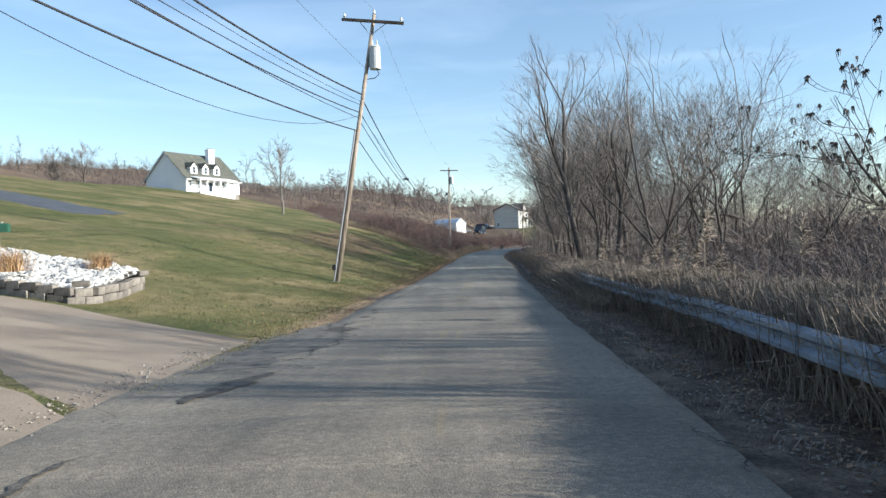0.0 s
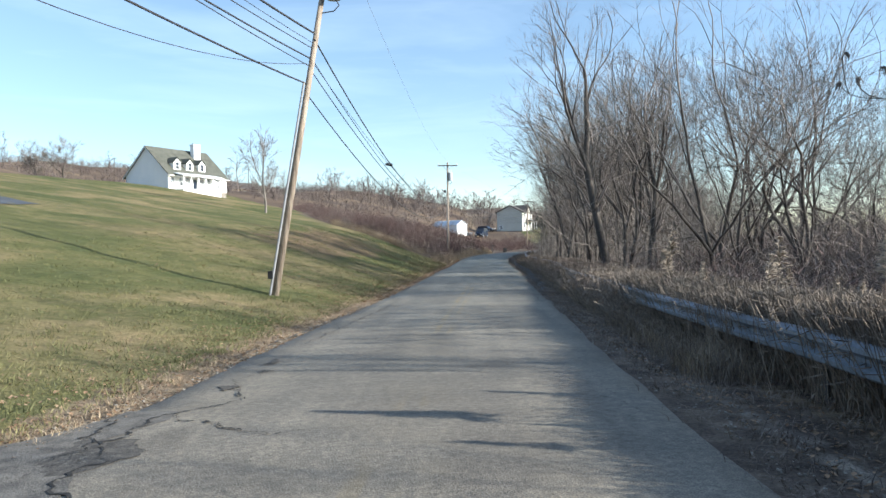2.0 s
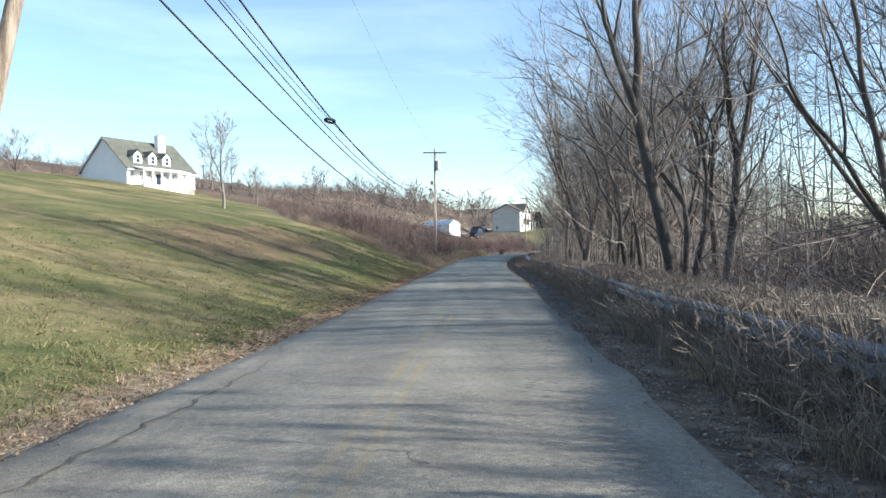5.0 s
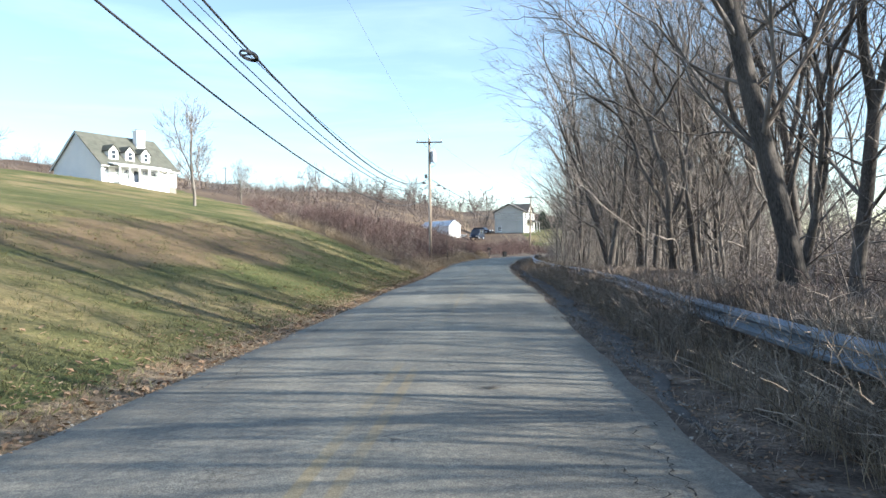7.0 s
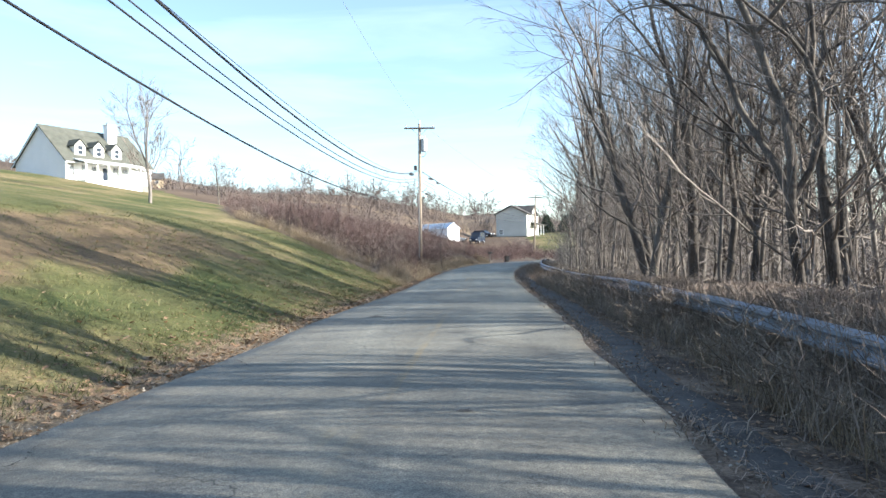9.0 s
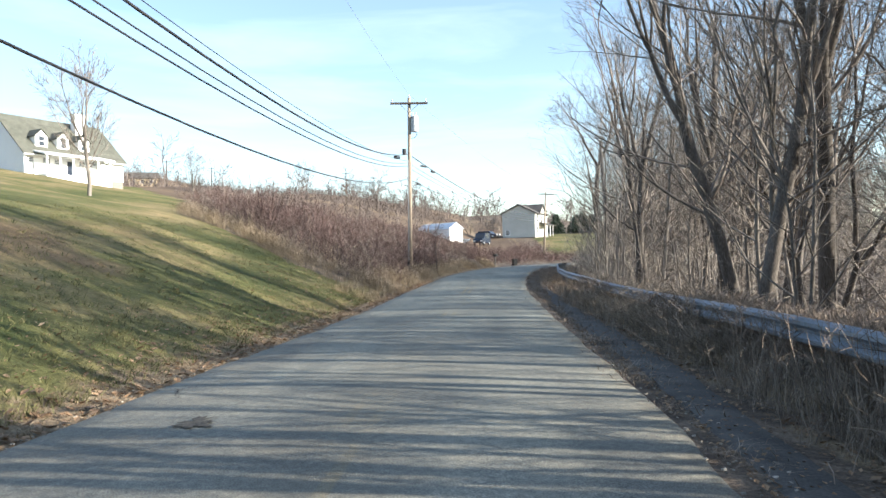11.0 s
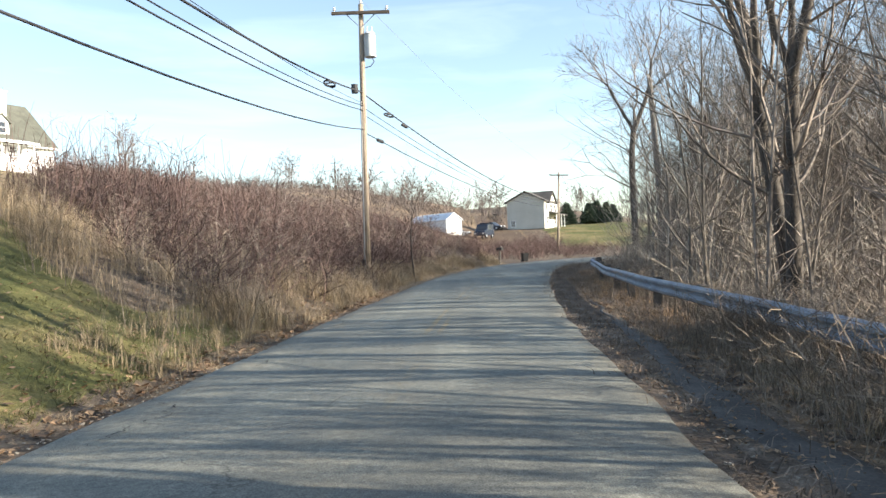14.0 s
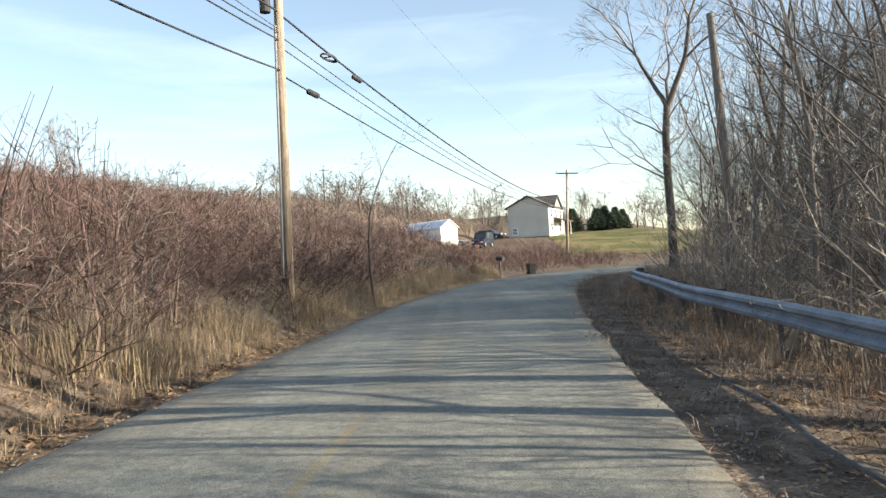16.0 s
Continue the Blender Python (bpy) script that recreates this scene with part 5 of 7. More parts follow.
def forked(seed, height, stems=3, spread=0.3, bole=0.2, forks=5, wob=0.1, base_r=0.011, up=0.07, lead=0.22, sides=2, spray=2, twig=0.85, flare=0.85, droop=0.0, thin=0.0038, fan=1.0):
    """A bare tree whose limbs fork again and again into sprays of fine twigs; by level: stems, limbs, branches, twigs."""
    rng = random.Random(seed)
    out = [[], [], [], []]

    def shoot(p, d, length):
        q1 = p + d * length * 0.5
        e = (d + Vector((rng.gauss(0, 0.22), rng.gauss(0, 0.22), rng.gauss(0.12, 0.2)))).normalized()
        q2 = q1 + e * length * 0.5
        out[3].append(([p, q1, q2], [thin, thin * 0.8, thin * 0.35]))
        for _ in range(2):
            w = p.lerp(q2, rng.uniform(0.3, 0.85))
            f = (e + Vector((rng.gauss(0, 0.6), rng.gauss(0, 0.6), rng.gauss(0.1, 0.4)))).normalized()
            out[3].append(([w, w + f * length * rng.uniform(0.25, 0.5)], [thin * 0.75, thin * 0.3]))

    def turned(d, ang, turn):
        u = d.orthogonal().normalized()
        return (d * math.cos(ang) + (u * math.cos(turn) + d.cross(u) * math.sin(turn)) * math.sin(ang)).normalized()

    def limb(p, d, length, r, g):
        n = 6 if g == 0 else (4 if g < 3 else (3 if g < 5 else 2))
        pts, radii, dirs = [p.copy()], [r], [d.copy()]
        end = r * (0.8 if g == 0 else 0.72)
        for i in range(n):
            w = wob * (0.55 if g == 0 else 1.0 + 0.12 * g)
            d = (d + Vector((rng.gauss(0, w), rng.gauss(0, w), rng.gauss(0, w * 0.7) + up * (1.0 if g else 0.4) - droop * (g > 0 and g < 4)))).normalized()
            p = p + d * (length / n)
            pts.append(p.copy())
            dirs.append(d.copy())
            radii.append(max(r + (end - r) * (i + 1) / n, thin))
        out[0 if g == 0 else (1 if g < 3 else (2 if g < 5 else 3))].append((pts, radii))
        if g:
            for _ in range(spray if g > 3 else g // 3):
                i = rng.randrange(n)
                shoot(pts[i].lerp(pts[i + 1], rng.random()), turned(dirs[i + 1], rng.uniform(0.4, 1.1), rng.uniform(0, 6.28)), twig * rng.uniform(0.5, 1.15))
        if g >= forks:
            for _ in range(5):
                shoot(p, turned(d, rng.uniform(0.1, 0.7), rng.uniform(0, 6.28)), twig * rng.uniform(0.6, 1.2))
            return
        turn = rng.uniform(0, 6.28)
        limb(p, turned(d, lead * rng.uniform(0.4, 1.3), turn), length * rng.uniform(0.74, 0.88) if g else length * flare / max(bole, 0.05) * 0.28, end * 0.93, g + 1)
        k = 2 if (rng.random() < 0.35 or g == 0) and g < 4 else 1
        for j in range(k):
            a = turn + math.pi + (j - (k - 1) / 2) * 2.0 + rng.uniform(-0.5, 0.5)
            limb(p, turned(d, rng.uniform(0.32, 0.7) * fan, a), length * rng.uniform(0.55, 0.78) if g else length * flare / max(bole, 0.05) * 0.24, end * rng.uniform(0.55, 0.75), g + 1)
        for j in range(sides if g == 0 else (2 if g == 1 else (1 if g == 2 else 0))):
            f = rng.uniform(0.55 if g == 0 else 0.35, 0.95) * n
            i = min(int(f), n - 1)
            limb(pts[i].lerp(pts[i + 1], f - i), turned(dirs[i + 1], rng.uniform(0.6, 1.15), rng.uniform(0, 6.28)), height * 0.11 * rng.uniform(0.6, 1.2) * (1 - 0.12 * g), radii[i] * rng.uniform(0.22, 0.42), max(g + 2, 3))

    for k in range(stems):
        a = 6.28 * k / stems + rng.uniform(-0.5, 0.5)
        t = spread * rng.uniform(0.5, 1.2) if stems > 1 else rng.uniform(0, spread)
        d = Vector((math.cos(a) * math.sin(t), math.sin(a) * math.sin(t), math.cos(t)))
        off = 0.25 if stems > 1 else 0.0
        h = height * rng.uniform(0.85, 1.05)
        limb(Vector((off * math.cos(a), off * math.sin(a), -0.3)), d, bole * h, base_r * h, 0)
    return out


# the wood beside the road: many-stemmed clumps, straight trees and thin saplings
clump_a = tree_thing("bare_tree", forked(1, 14.0, 3, 0.3, 0.25, sides=2, up=0.035, flare=0.85, base_r=0.0085), M_BARK, M_TWIG, "grey many-stemmed bare tree with a fine twiggy crown", group=RIGHT)
clump_b = tree_thing("bare_tree", forked(2, 12.6, 4, 0.36, 0.22, wob=0.12, sides=2, up=0.035, flare=0.85, base_r=0.0078), M_BARK, M_TWIG, "many-stemmed bare tree with spreading twigs", group=RIGHT)
clump_c = tree_thing("bare_tree", forked(3, 13.2, 2, 0.2, 0.25, wob=0.15, base_r=0.0095, sides=2, up=0.035, flare=0.85), M_BARK, M_TWIG, "crooked many-stemmed bare tree", group=RIGHT)
tall_a = tree_thing("bare_tree", forked(4, 17.5, 1, 0.05, 0.42, wob=0.07, base_r=0.0125, lead=0.12, sides=8, flare=0.62, spray=2, fan=0.6), M_BARK, M_TWIG, "tall bare tree with a straight dark trunk", group=RIGHT)
tall_b = tree_thing("bare_tree", forked(5, 18.0, 2, 0.09, 0.38, wob=0.08, base_r=0.0105, lead=0.12, sides=6, flare=0.62, spray=2, fan=0.65), M_BARK, M_TWIG, "tall twin-trunked bare tree", group=RIGHT)
pole_a = tree_thing("bare_sapling", grow(6, 11, 1, 0.10, 16, 5, base_r=0.0065, low=0.15, depth=3, wob=0.07, limb_angle=0.95), M_BARK_PALE, M_TWIG, "slender pale bare sapling", group="bare saplings")
pole_b = tree_thing("bare_sapling", grow(7, 9.5, 2, 0.16, 14, 5, base_r=0.0065, low=0.12, depth=3, wob=0.07, limb_angle=0.95), M_BARK_PALE, M_TWIG, "slender forked bare sapling", group="bare saplings")

slim_a = tree_thing("bare_sapling", forked(8, 12, 1, 0.06, 0.5, forks=4, wob=0.06, base_r=0.0062, lead=0.12, sides=13, flare=0.6, spray=1, twig=0.9), M_BARK_PALE, M_TWIG, "slim pale forest tree with level twiggy branches", group="bare saplings")
slim_b = tree_thing("bare_sapling", forked(9, 10.5, 1, 0.12, 0.45, forks=4, wob=0.09, base_r=0.006, lead=0.14, sides=13, flare=0.62, spray=1, twig=0.9), M_BARK_PALE, M_TWIG, "slim crooked forest tree with twiggy branches", group="bare saplings")

kinds = [clump_a, clump_b, clump_c, tall_a, tall_b]
spots = []
# y, offset from the road's edge, kind, size, by stretches of the wood
stand_near = ((33.5, 12, 1, 0.72), (36.5, 9, 2, 0.9), (39.5, 7.6, 0, 0.98), (40, 16, 1, 0.78), (43, 10, 2, 1.08), (47, 13, 0, 1.05), (50.5, 5.4, 2, 1.12))
stand_middle = ((57, 4.8, 2, 1.15), (57.5, 8.6, 3, 0.95), (60, 7, 0, 1.05), (64, 5.4, 2, 1.1), (66, 9, 4, 0.95), (71, 5.4, 3, 1.0), (72.5, 9, 3, 0.95), (75.5, 7.2, 0, 0.9), (78.5, 5.4, 3, 0.9), (80.5, 8.2, 4, 0.95), (83, 7.6, 3, 0.95), (85, 6.6, 2, 0.95))
stand_bend = ((98, 12, 3, 0.9), (103, 13.0, 4, 0.85), (116, 24, 0, 0.85), (120, 17, 3, 0.85), (127, 22, 2, 0.8))
for y, off, k, s in stand_near + stand_middle + stand_bend:
    spots.append((edge_r(y) + off + (0.7 if 69 < y < 90 else 0.0), y, k, s))
used = set()
for x, y, k, s in spots:
    if k not in used:
        used.add(k)
        plant(kinds[k], x, y, None, s)
    else:
        again(kinds[k], x, y, None, s)

# more of the wood beside and behind the start of the drive
for x, y, k, s in ((13, -3, 3, 0.8), (14.5, 4, 3, 0.75), (13.5, 9, 3, 0.7), (17.5, 6.5, 0, 0.8), (22, 47, 1, 0.9), (16, -8, 3, 0.8), (18, 15, 3, 0.7)):
    again(kinds[k], x, y, None, s)

# two dark trunks close beside the rail
again(tall_a, 11.4, 88.6, 0.3, 0.95)
again(tall_a, 12.2, 90.6, 2.3, 1.0)
for y, off, k, z in ((112, 15.5, 2, 0.9), (118, 20, 1, 0.85)):
    again(kinds[k], edge_r(y) + off, y, None, z)
# crooked trees and thin growth close to the bend
for x, y, k, z in ((17.6, 110, 3, 0.85), (19.5, 119, 0, 0.85), (18.4, 104, 2, 0.95), (17.4, 113, 3, 0.9), (17.6, 121, 2, 0.72), (16.8, 117.5, 1, 0.62), (20, 126, 1, 0.8), (21.5, 122, 0, 0.85)):
    again(kinds[k], x, y, None, z)
# stout trunks leaning beside the rail
for x, y, turn, z, lean in ((7.9, 45.2, 1.3, 0.95, -7), (10.7, 49.2, 4.3, 0.85, 2), (10.8, 74.2, 2.0, 0.95, -8), (9.6, 70.0, 5.1, 0.85, 5)):
    ob = again(tall_a, x, y, turn, z)
    ob.matrix_basis = pose(x, y, gz(x, y) - 0.05, 0, lean, 0) @ Matrix.Rotation(turn, 4, "Z") @ Matrix.Scale(z, 4)

# the big round-crowned tree behind the snag
big = tree_thing("bare_tree", forked(18, 21, 1, 0.02, 0.52, wob=0.08, base_r=0.0135, lead=0.3, sides=8, flare=0.55, spray=3, twig=1.1, thin=0.006), M_BARK, M_TWIG, "tall old bare tree with a spreading crown near the bend", group=RIGHT)
plant(big, 16.6, 127, 0.5, 1.0)

# slim trees filling the wood towards the bend
for i in range(46):
    y = 93 + 40 * rng_t.random() if i > 1 else 96 + 9 * i
    off = 8 + max(0, y - 108) * 0.75 + 20 * rng_t.random()
    x, z = edge_r(min(y, 118)) + off, rng_t.uniform(0.8, 1.2)
    if i < 2:
        plant((slim_a, slim_b)[i], x, y, None, z)
    else:
        again(slim_a if rng_t.random() < 0.6 else slim_b, x, y, None, z)

for i in range(12):
    y = rng_t.uniform(56, 86)
    again(slim_a if i % 3 else slim_b, edge_r(y) + 4.6 + 8 * rng_t.random(), y, None, rng_t.uniform(0.85, 1.25))

for i in range(18):
    y = rng_t.uniform(110, 132)
    again(slim_a if i % 2 else slim_b, edge_r(118) + 11 + max(0, y - 116) * 0.6 + 14 * rng_t.random(), y, None, rng_t.uniform(0.9, 1.35))

for i in range(12):
    y = rng_t.uniform(94, 114)
    again(slim_b if i % 3 else slim_a, edge_r(y) + 9 + 8 * rng_t.random(), y, None, rng_t.uniform(1.15, 1.45))

first = {pole_a: True, pole_b: True}
for i in range(50):
    y = rng_t.uniform(58, 122) if i < 24 else rng_t.uniform(88, 121)
    off = 3.6 + 9 * rng_t.random() ** 1.2 + (1.5 if y > 100 else 0)
    ob = pole_a if rng_t.random() < 0.6 else pole_b
    s = rng_t.uniform(0.7, 1.15)
    if first[ob]:
        first[ob] = False
        plant(ob, edge_r(y) + off, y, None, s)
    else:
        again(ob, edge_r(y) + off, y, None, s)

# broken snag near the bend
prevp = Vector((14.5, 111.5, gz(14.5, 111.5) - 0.3))
pts = [prevp, Vector((14.45, 111.4, 3.0)), Vector((14.25, 111.2, 6.5)), Vector((14.05, 111.0, 9.5))]
V, Q = tubes([(pts, [0.21, 0.18, 0.155, 0.13])], 10)
snag = tagged(new("dead_snag", quad_mesh("dead_snag", V, Q, material("weathered_snag", (0.10, 0.092, 0.085), (0.27, 0.25, 0.23), 4, 0.9, 0.5, fine=50, stretch=(1.5, 1.5, 0.15)), True)), "broken-topped pale dead tree trunk", "tree trunk")

# lone trees
def antler_tree(seed, stems, height):
    """A crooked tree whose limbs sweep out and hook up at the tips; gives trunks, limbs, twigs and the tips."""
    rng = random.Random(seed)
    levels, tips = [[], [], [], []], []

    def sweep(p, d, length, r, lvl):
        n = (8, 7, 6, 4)[lvl]
        pts, rr, dirs = [p.copy()], [r], []
        for i in range(n):
            f = (i + 1) / n
            lift = (0.05, 0.02, 0.12, 0.32)[lvl] * (0.2 + 1.4 * f)
            d = (d + Vector((rng.gauss(0, 0.13), rng.gauss(0, 0.13), rng.gauss(0, 0.10) + lift))).normalized()
            p = p + d * (length / n)
            pts.append(p.copy())
            dirs.append(d.copy())
            rr.append(max(r * (1 - 0.72 * f), 0.008))
        levels[lvl].append((pts, rr))
        if lvl >= 2:
            tips.append((pts[-1], d))
        if lvl == 3:
            return
        for j in range((8, 6, 3)[lvl]):
            f = (0.28 if lvl == 0 else 0.2) + 0.78 * (j + rng.random()) / (8, 6, 3)[lvl]
            i = min(int(f * n), n - 1)
            a = rng.uniform(0, 6.28)
            ang = rng.uniform(0.6, 1.25)
            u = dirs[i].orthogonal().normalized()
            side = u * math.cos(a) + dirs[i].cross(u) * math.sin(a)
            nd = (dirs[i] * math.cos(ang) + side * math.sin(ang))
            nd.z = max(nd.z, -0.1)
            sweep(pts[i], nd.normalized(), length * rng.uniform(0.34, 0.5), rr[i] * 0.55, lvl + 1)
    for k in range(stems):
        a = 6.28 * k / stems + rng.uniform(-0.4, 0.4)
        t = rng.uniform(0.12, 0.4)
        sweep(Vector((0.3 * math.cos(a), 0.3 * math.sin(a), -0.3)), Vector((math.cos(a) * math.sin(t), math.sin(a) * math.sin(t), math.cos(t))), height * rng.uniform(0.85, 1.1), 0.011 * height, 0)
    return levels, tips


SUMAC, TIPS = antler_tree(33, 3, 8.4)
sumac = tree_thing("bare_tree", SUMAC, M_BARK, M_BARK, "crooked bare tree with drooping seed tufts", group="lone trees")
rng_f = random.Random(8)
fluff = []
for p, d in TIPS:
    if rng_f.random() < 0.35:
        continue
    a = rng_f.uniform(0, 6.28)
    hook = Vector((math.cos(a), math.sin(a), 0))
    for _ in range(6):
        e = hook * rng_f.uniform(0.05, 0.14) + Vector((rng_f.gauss(0, 0.02), rng_f.gauss(0, 0.02), 0.03))
        q = p + e
        fluff.append(([p, p + e * 0.6 + Vector((0, 0, 0.06)), q, q + Vector((rng_f.gauss(0, 0.03), rng_f.gauss(0, 0.03), -rng_f.uniform(0.05, 0.17)))], [0.012, 0.017, 0.02, 0.006]))
child(new("seed_tuft", quad_mesh("seed_tuft", *ribbons(fluff), M_BARK)), sumac)["label"] = "drooping dark seed tufts"
plant(sumac, 16.5, 21.8, 0.3, 1.12)
again(sumac, 20.5, 25.0, 2.2, 1.15)
thin = tree_thing("bare_tree", forked(44, 13.0, 1, 0.03, 0.3, wob=0.06, base_r=0.0125, lead=0.1, sides=9, flare=0.6, spray=1, twig=0.9, thin=0.011), M_BARK_PALE, M_TWIG, "slender pale bare tree on the lawn", group="lawn trees")
plant(thin, -23.9, 108.3, 0.2, 0.98)
again(thin, -30.1, 148, 1.6, 0.62)
orchard = tree_thing("bare_tree", forked(43, 10, 1, 0.06, 0.3, wob=0.11, base_r=0.018, lead=0.35, sides=3, flare=0.7, spray=2, thin=0.014), M_BARK, M_TWIG, "round-crowned bare tree beyond the lawn", group="lawn trees")
plant(orchard, -85.0, 165, 0.4, 1.2)
again(orchard, -80.6, 167, 1.9, 1.32)
again(clump_b, 9.8, 213, 1.1, 0.46)
again(clump_b, 5.5, 217, 2.6, 0.4)
again(orchard, -118, 180, 2.9, 0.8)
again(orchard, -100, 190, 4.0, 0.7)
scrag = tree_thing("bare_tree", grow(47, 6.5, 1, 0.12, 9, 5, base_r=0.009, low=0.3, wob=0.16, depth=3), M_BARK, M_TWIG, "thin crooked bare tree behind the utility pole", group="lawn trees")
plant(scrag, 1.6, 108, 0.5, 1.0)


# ---- broken patches in the asphalt ----
M_PATCH = material("dark_broken_asphalt", (0.045, 0.041, 0.036), (0.145, 0.128, 0.108), 9, 0.95, 0.8, fine=45)


def road_patch(x, y, rx, ry, seed, label="dark crumbling hole in the asphalt", mat=None):
    rng = random.Random(seed)
    bm = bmesh.new()
    n = 40
    ring_out, ring_in = [], []
    for i in range(n):
        a = 6.283 * i / n
        k = 1 + 0.45 * rng.uniform(-1, 1) + 0.25 * math.sin(3 * a + seed) + 0.15 * math.sin(7 * a)
        px, py = x + rx * k * math.cos(a), y + ry * k * math.sin(a)
        wide = HALF + (1.15 * math.exp(-((py - 8.8) / 6.0) ** 4) if px < float(road_x(py)) else 0.0)
        f = (px - float(road_x(py))) / wide
        z = float(np.interp(py, GY, GZ)) + 0.035 * (1 - min(f * f, 1)) + 0.02 + 0.008 * float(hash_noise(px, py, 0.8))
        ring_out.append(bm.verts.new((px, py, z + 0.012)))
        ring_in.append(bm.verts.new((x + (px - x) * 0.7, y + (py - y) * 0.7, z + 0.013)))
    mid = bm.verts.new((x, y, sum(v.co.z for v in ring_in) / n))
    for i in range(n):
        j = (i + 1) % n
        bm.faces.new((ring_out[i], ring_out[j], ring_in[j], ring_in[i]))
        bm.faces.new((ring_in[i], ring_in[j], mid))
    ob = part("road_patch", bm, mat or M_PATCH)
    return tagged(ob, label, "road patch", kind="structure")


for i, (x, y, rx, ry) in enumerate(((-2.1, 18.2, 0.1, 0.14), (-2.0, 19.4, 0.08, 0.12), (-2.1, 20.3, 0.06, 0.3), (0.65, 60.2, 0.16, 0.2), (2.55, 49.3, 0.06, 0.05), (2.2, 40.6, 0.1, 0.04))):
    road_patch(x, y, rx, ry, i)


def road_streak(line, width, seed, label):
    """A long, ragged dark break in the asphalt along a plan line."""
    rng = random.Random(seed)
    bm = bmesh.new()
    k = 70
    d = np.r_[0, np.cumsum(np.hypot(np.diff([p[0] for p in line]), np.diff([p[1] for p in line])))]
    rows, wl, wr = [], 0.5, 0.5
    for i in range(k):
        f = i / (k - 1)
        x, y = np.interp(f * d[-1], d, [p[0] for p in line]), np.interp(f * d[-1], d, [p[1] for p in line])
        x += 0.035 * math.sin(y * 5.1 + seed) + 0.03 * math.sin(y * 11.3 + 2 * seed)
        wl, wr = 0.55 * wl + 0.45 * rng.uniform(0.1, 1.0), 0.55 * wr + 0.45 * rng.uniform(0.1, 1.0)
        body = (0.06 + math.sin(math.pi * min(f * 1.02, 1)) ** 0.7) * width
        row = []
        for o in (-wl * body, -0.4 * wl * body, 0.4 * wr * body, wr * body):
            px, py = x + o, y + 0.4 * o + rng.uniform(-0.01, 0.01)
            wide = HALF + (1.15 * math.exp(-((py - 8.8) / 6.0) ** 4) if px < float(road_x(py)) else 0.0)
            g = (px - float(road_x(py))) / wide
            z = float(np.interp(py, GY, GZ)) + 0.035 * (1 - min(g * g, 1)) + 0.02 + 0.008 * float(hash_noise(px, py, 0.8))
            row.append(bm.verts.new((px, py, z + 0.012)))
        rows.append(row)
    for a, b2 in zip(rows, rows[1:]):
        for i in range(3):
            bm.faces.new((a[i], a[i + 1], b2[i + 1], b2[i]))
    tagged(part("road_patch", bm, M_PATCH), label, "road patch", kind="structure")


road_streak([(-2.86, 7.7), (-2.74, 8.1), (-2.62, 8.8), (-2.45, 9.4), (-2.25, 9.8)], 0.3, 1, "dark crumbling streak in the old asphalt")
road_streak([(-2.95, 4.3), (-2.93, 5.2), (-2.88, 5.5), (-2.72, 5.75)], 0.07, 2, "open crack in the old asphalt")
road_streak([(-2.9, 20.6), (-2.55, 24.5), (-2.25, 29), (-2.0, 33)], 0.045, 6, "open crack along the asphalt's edge")
road_streak([(-2.1, 22), (-1.8, 26.5), (-1.45, 31), (-1.3, 35)], 0.03, 7, "open crack along the asphalt's edge")

rng_c = random.Random(31)
edge_lines = []
for i in range(13):
    y = 36 + 5.1 * i + rng_c.uniform(-1, 1)
    n = rng_c.uniform(1.4, 3.6)
    line = [(float(road_x(v)) - HALF + 0.5 + 0.12 * math.sin(1.7 * v) + rng_c.uniform(-0.07, 0.07), v) for v in (y, y + 0.3 * n, y + 0.6 * n, y + n)]
    edge_lines.append(line)

def road_z(x, y):
    wide = HALF + (1.15 * math.exp(-((y - 8.8) / 6.0) ** 4) if x < float(road_x(y)) else 0.0)
    f = (x - float(road_x(y))) / wide
    return float(np.interp(y, GY, GZ)) + 0.035 * (1 - min(f * f, 1)) + 0.02 + 0.008 * float(hash_noise(x, y, 0.8))


def jagged(line, seed, rough=0.3, rounds=5):
    """A plan line broken up by midpoint displacement."""
    rng = random.Random(seed)
    pts = [Vector((x, y)) for x, y in line]
    for _ in range(rounds):
        out = [pts[0]]
        for a, b2 in zip(pts, pts[1:]):
            d = b2 - a
            out += [(a + b2) / 2 + Vector((-d.y, d.x)) * rng.uniform(-rough, rough), b2]
        pts = out
    return pts


def jag_crack(line, width, seed, label="jagged open crack in the old asphalt"):
    rng = random.Random(seed)
    pts = jagged(line, seed)
    bm = bmesh.new()
    rows = []
    n = len(pts)
    for i, p in enumerate(pts):
        d = (pts[min(i + 1, n - 1)] - pts[max(i - 1, 0)]).normalized()
        w = 0.6 * width * (0.15 + 1.6 * rng.random() ** 2) * (0.15 + 0.85 * math.sin(math.pi * min(max(i / (n - 1), 0.03), 0.97)))
        rows.append([bm.verts.new((q.x, q.y, road_z(q.x, q.y) + 0.013)) for q in (p + Vector((-d.y, d.x)) * w, p - Vector((-d.y, d.x)) * w * 0.5)])
    for a, b2 in zip(rows, rows[1:]):
        bm.faces.new((a[0], a[1], b2[1], b2[0]))
    tagged(part("road_patch", bm, M_CRACK), label, "road patch", kind="structure")


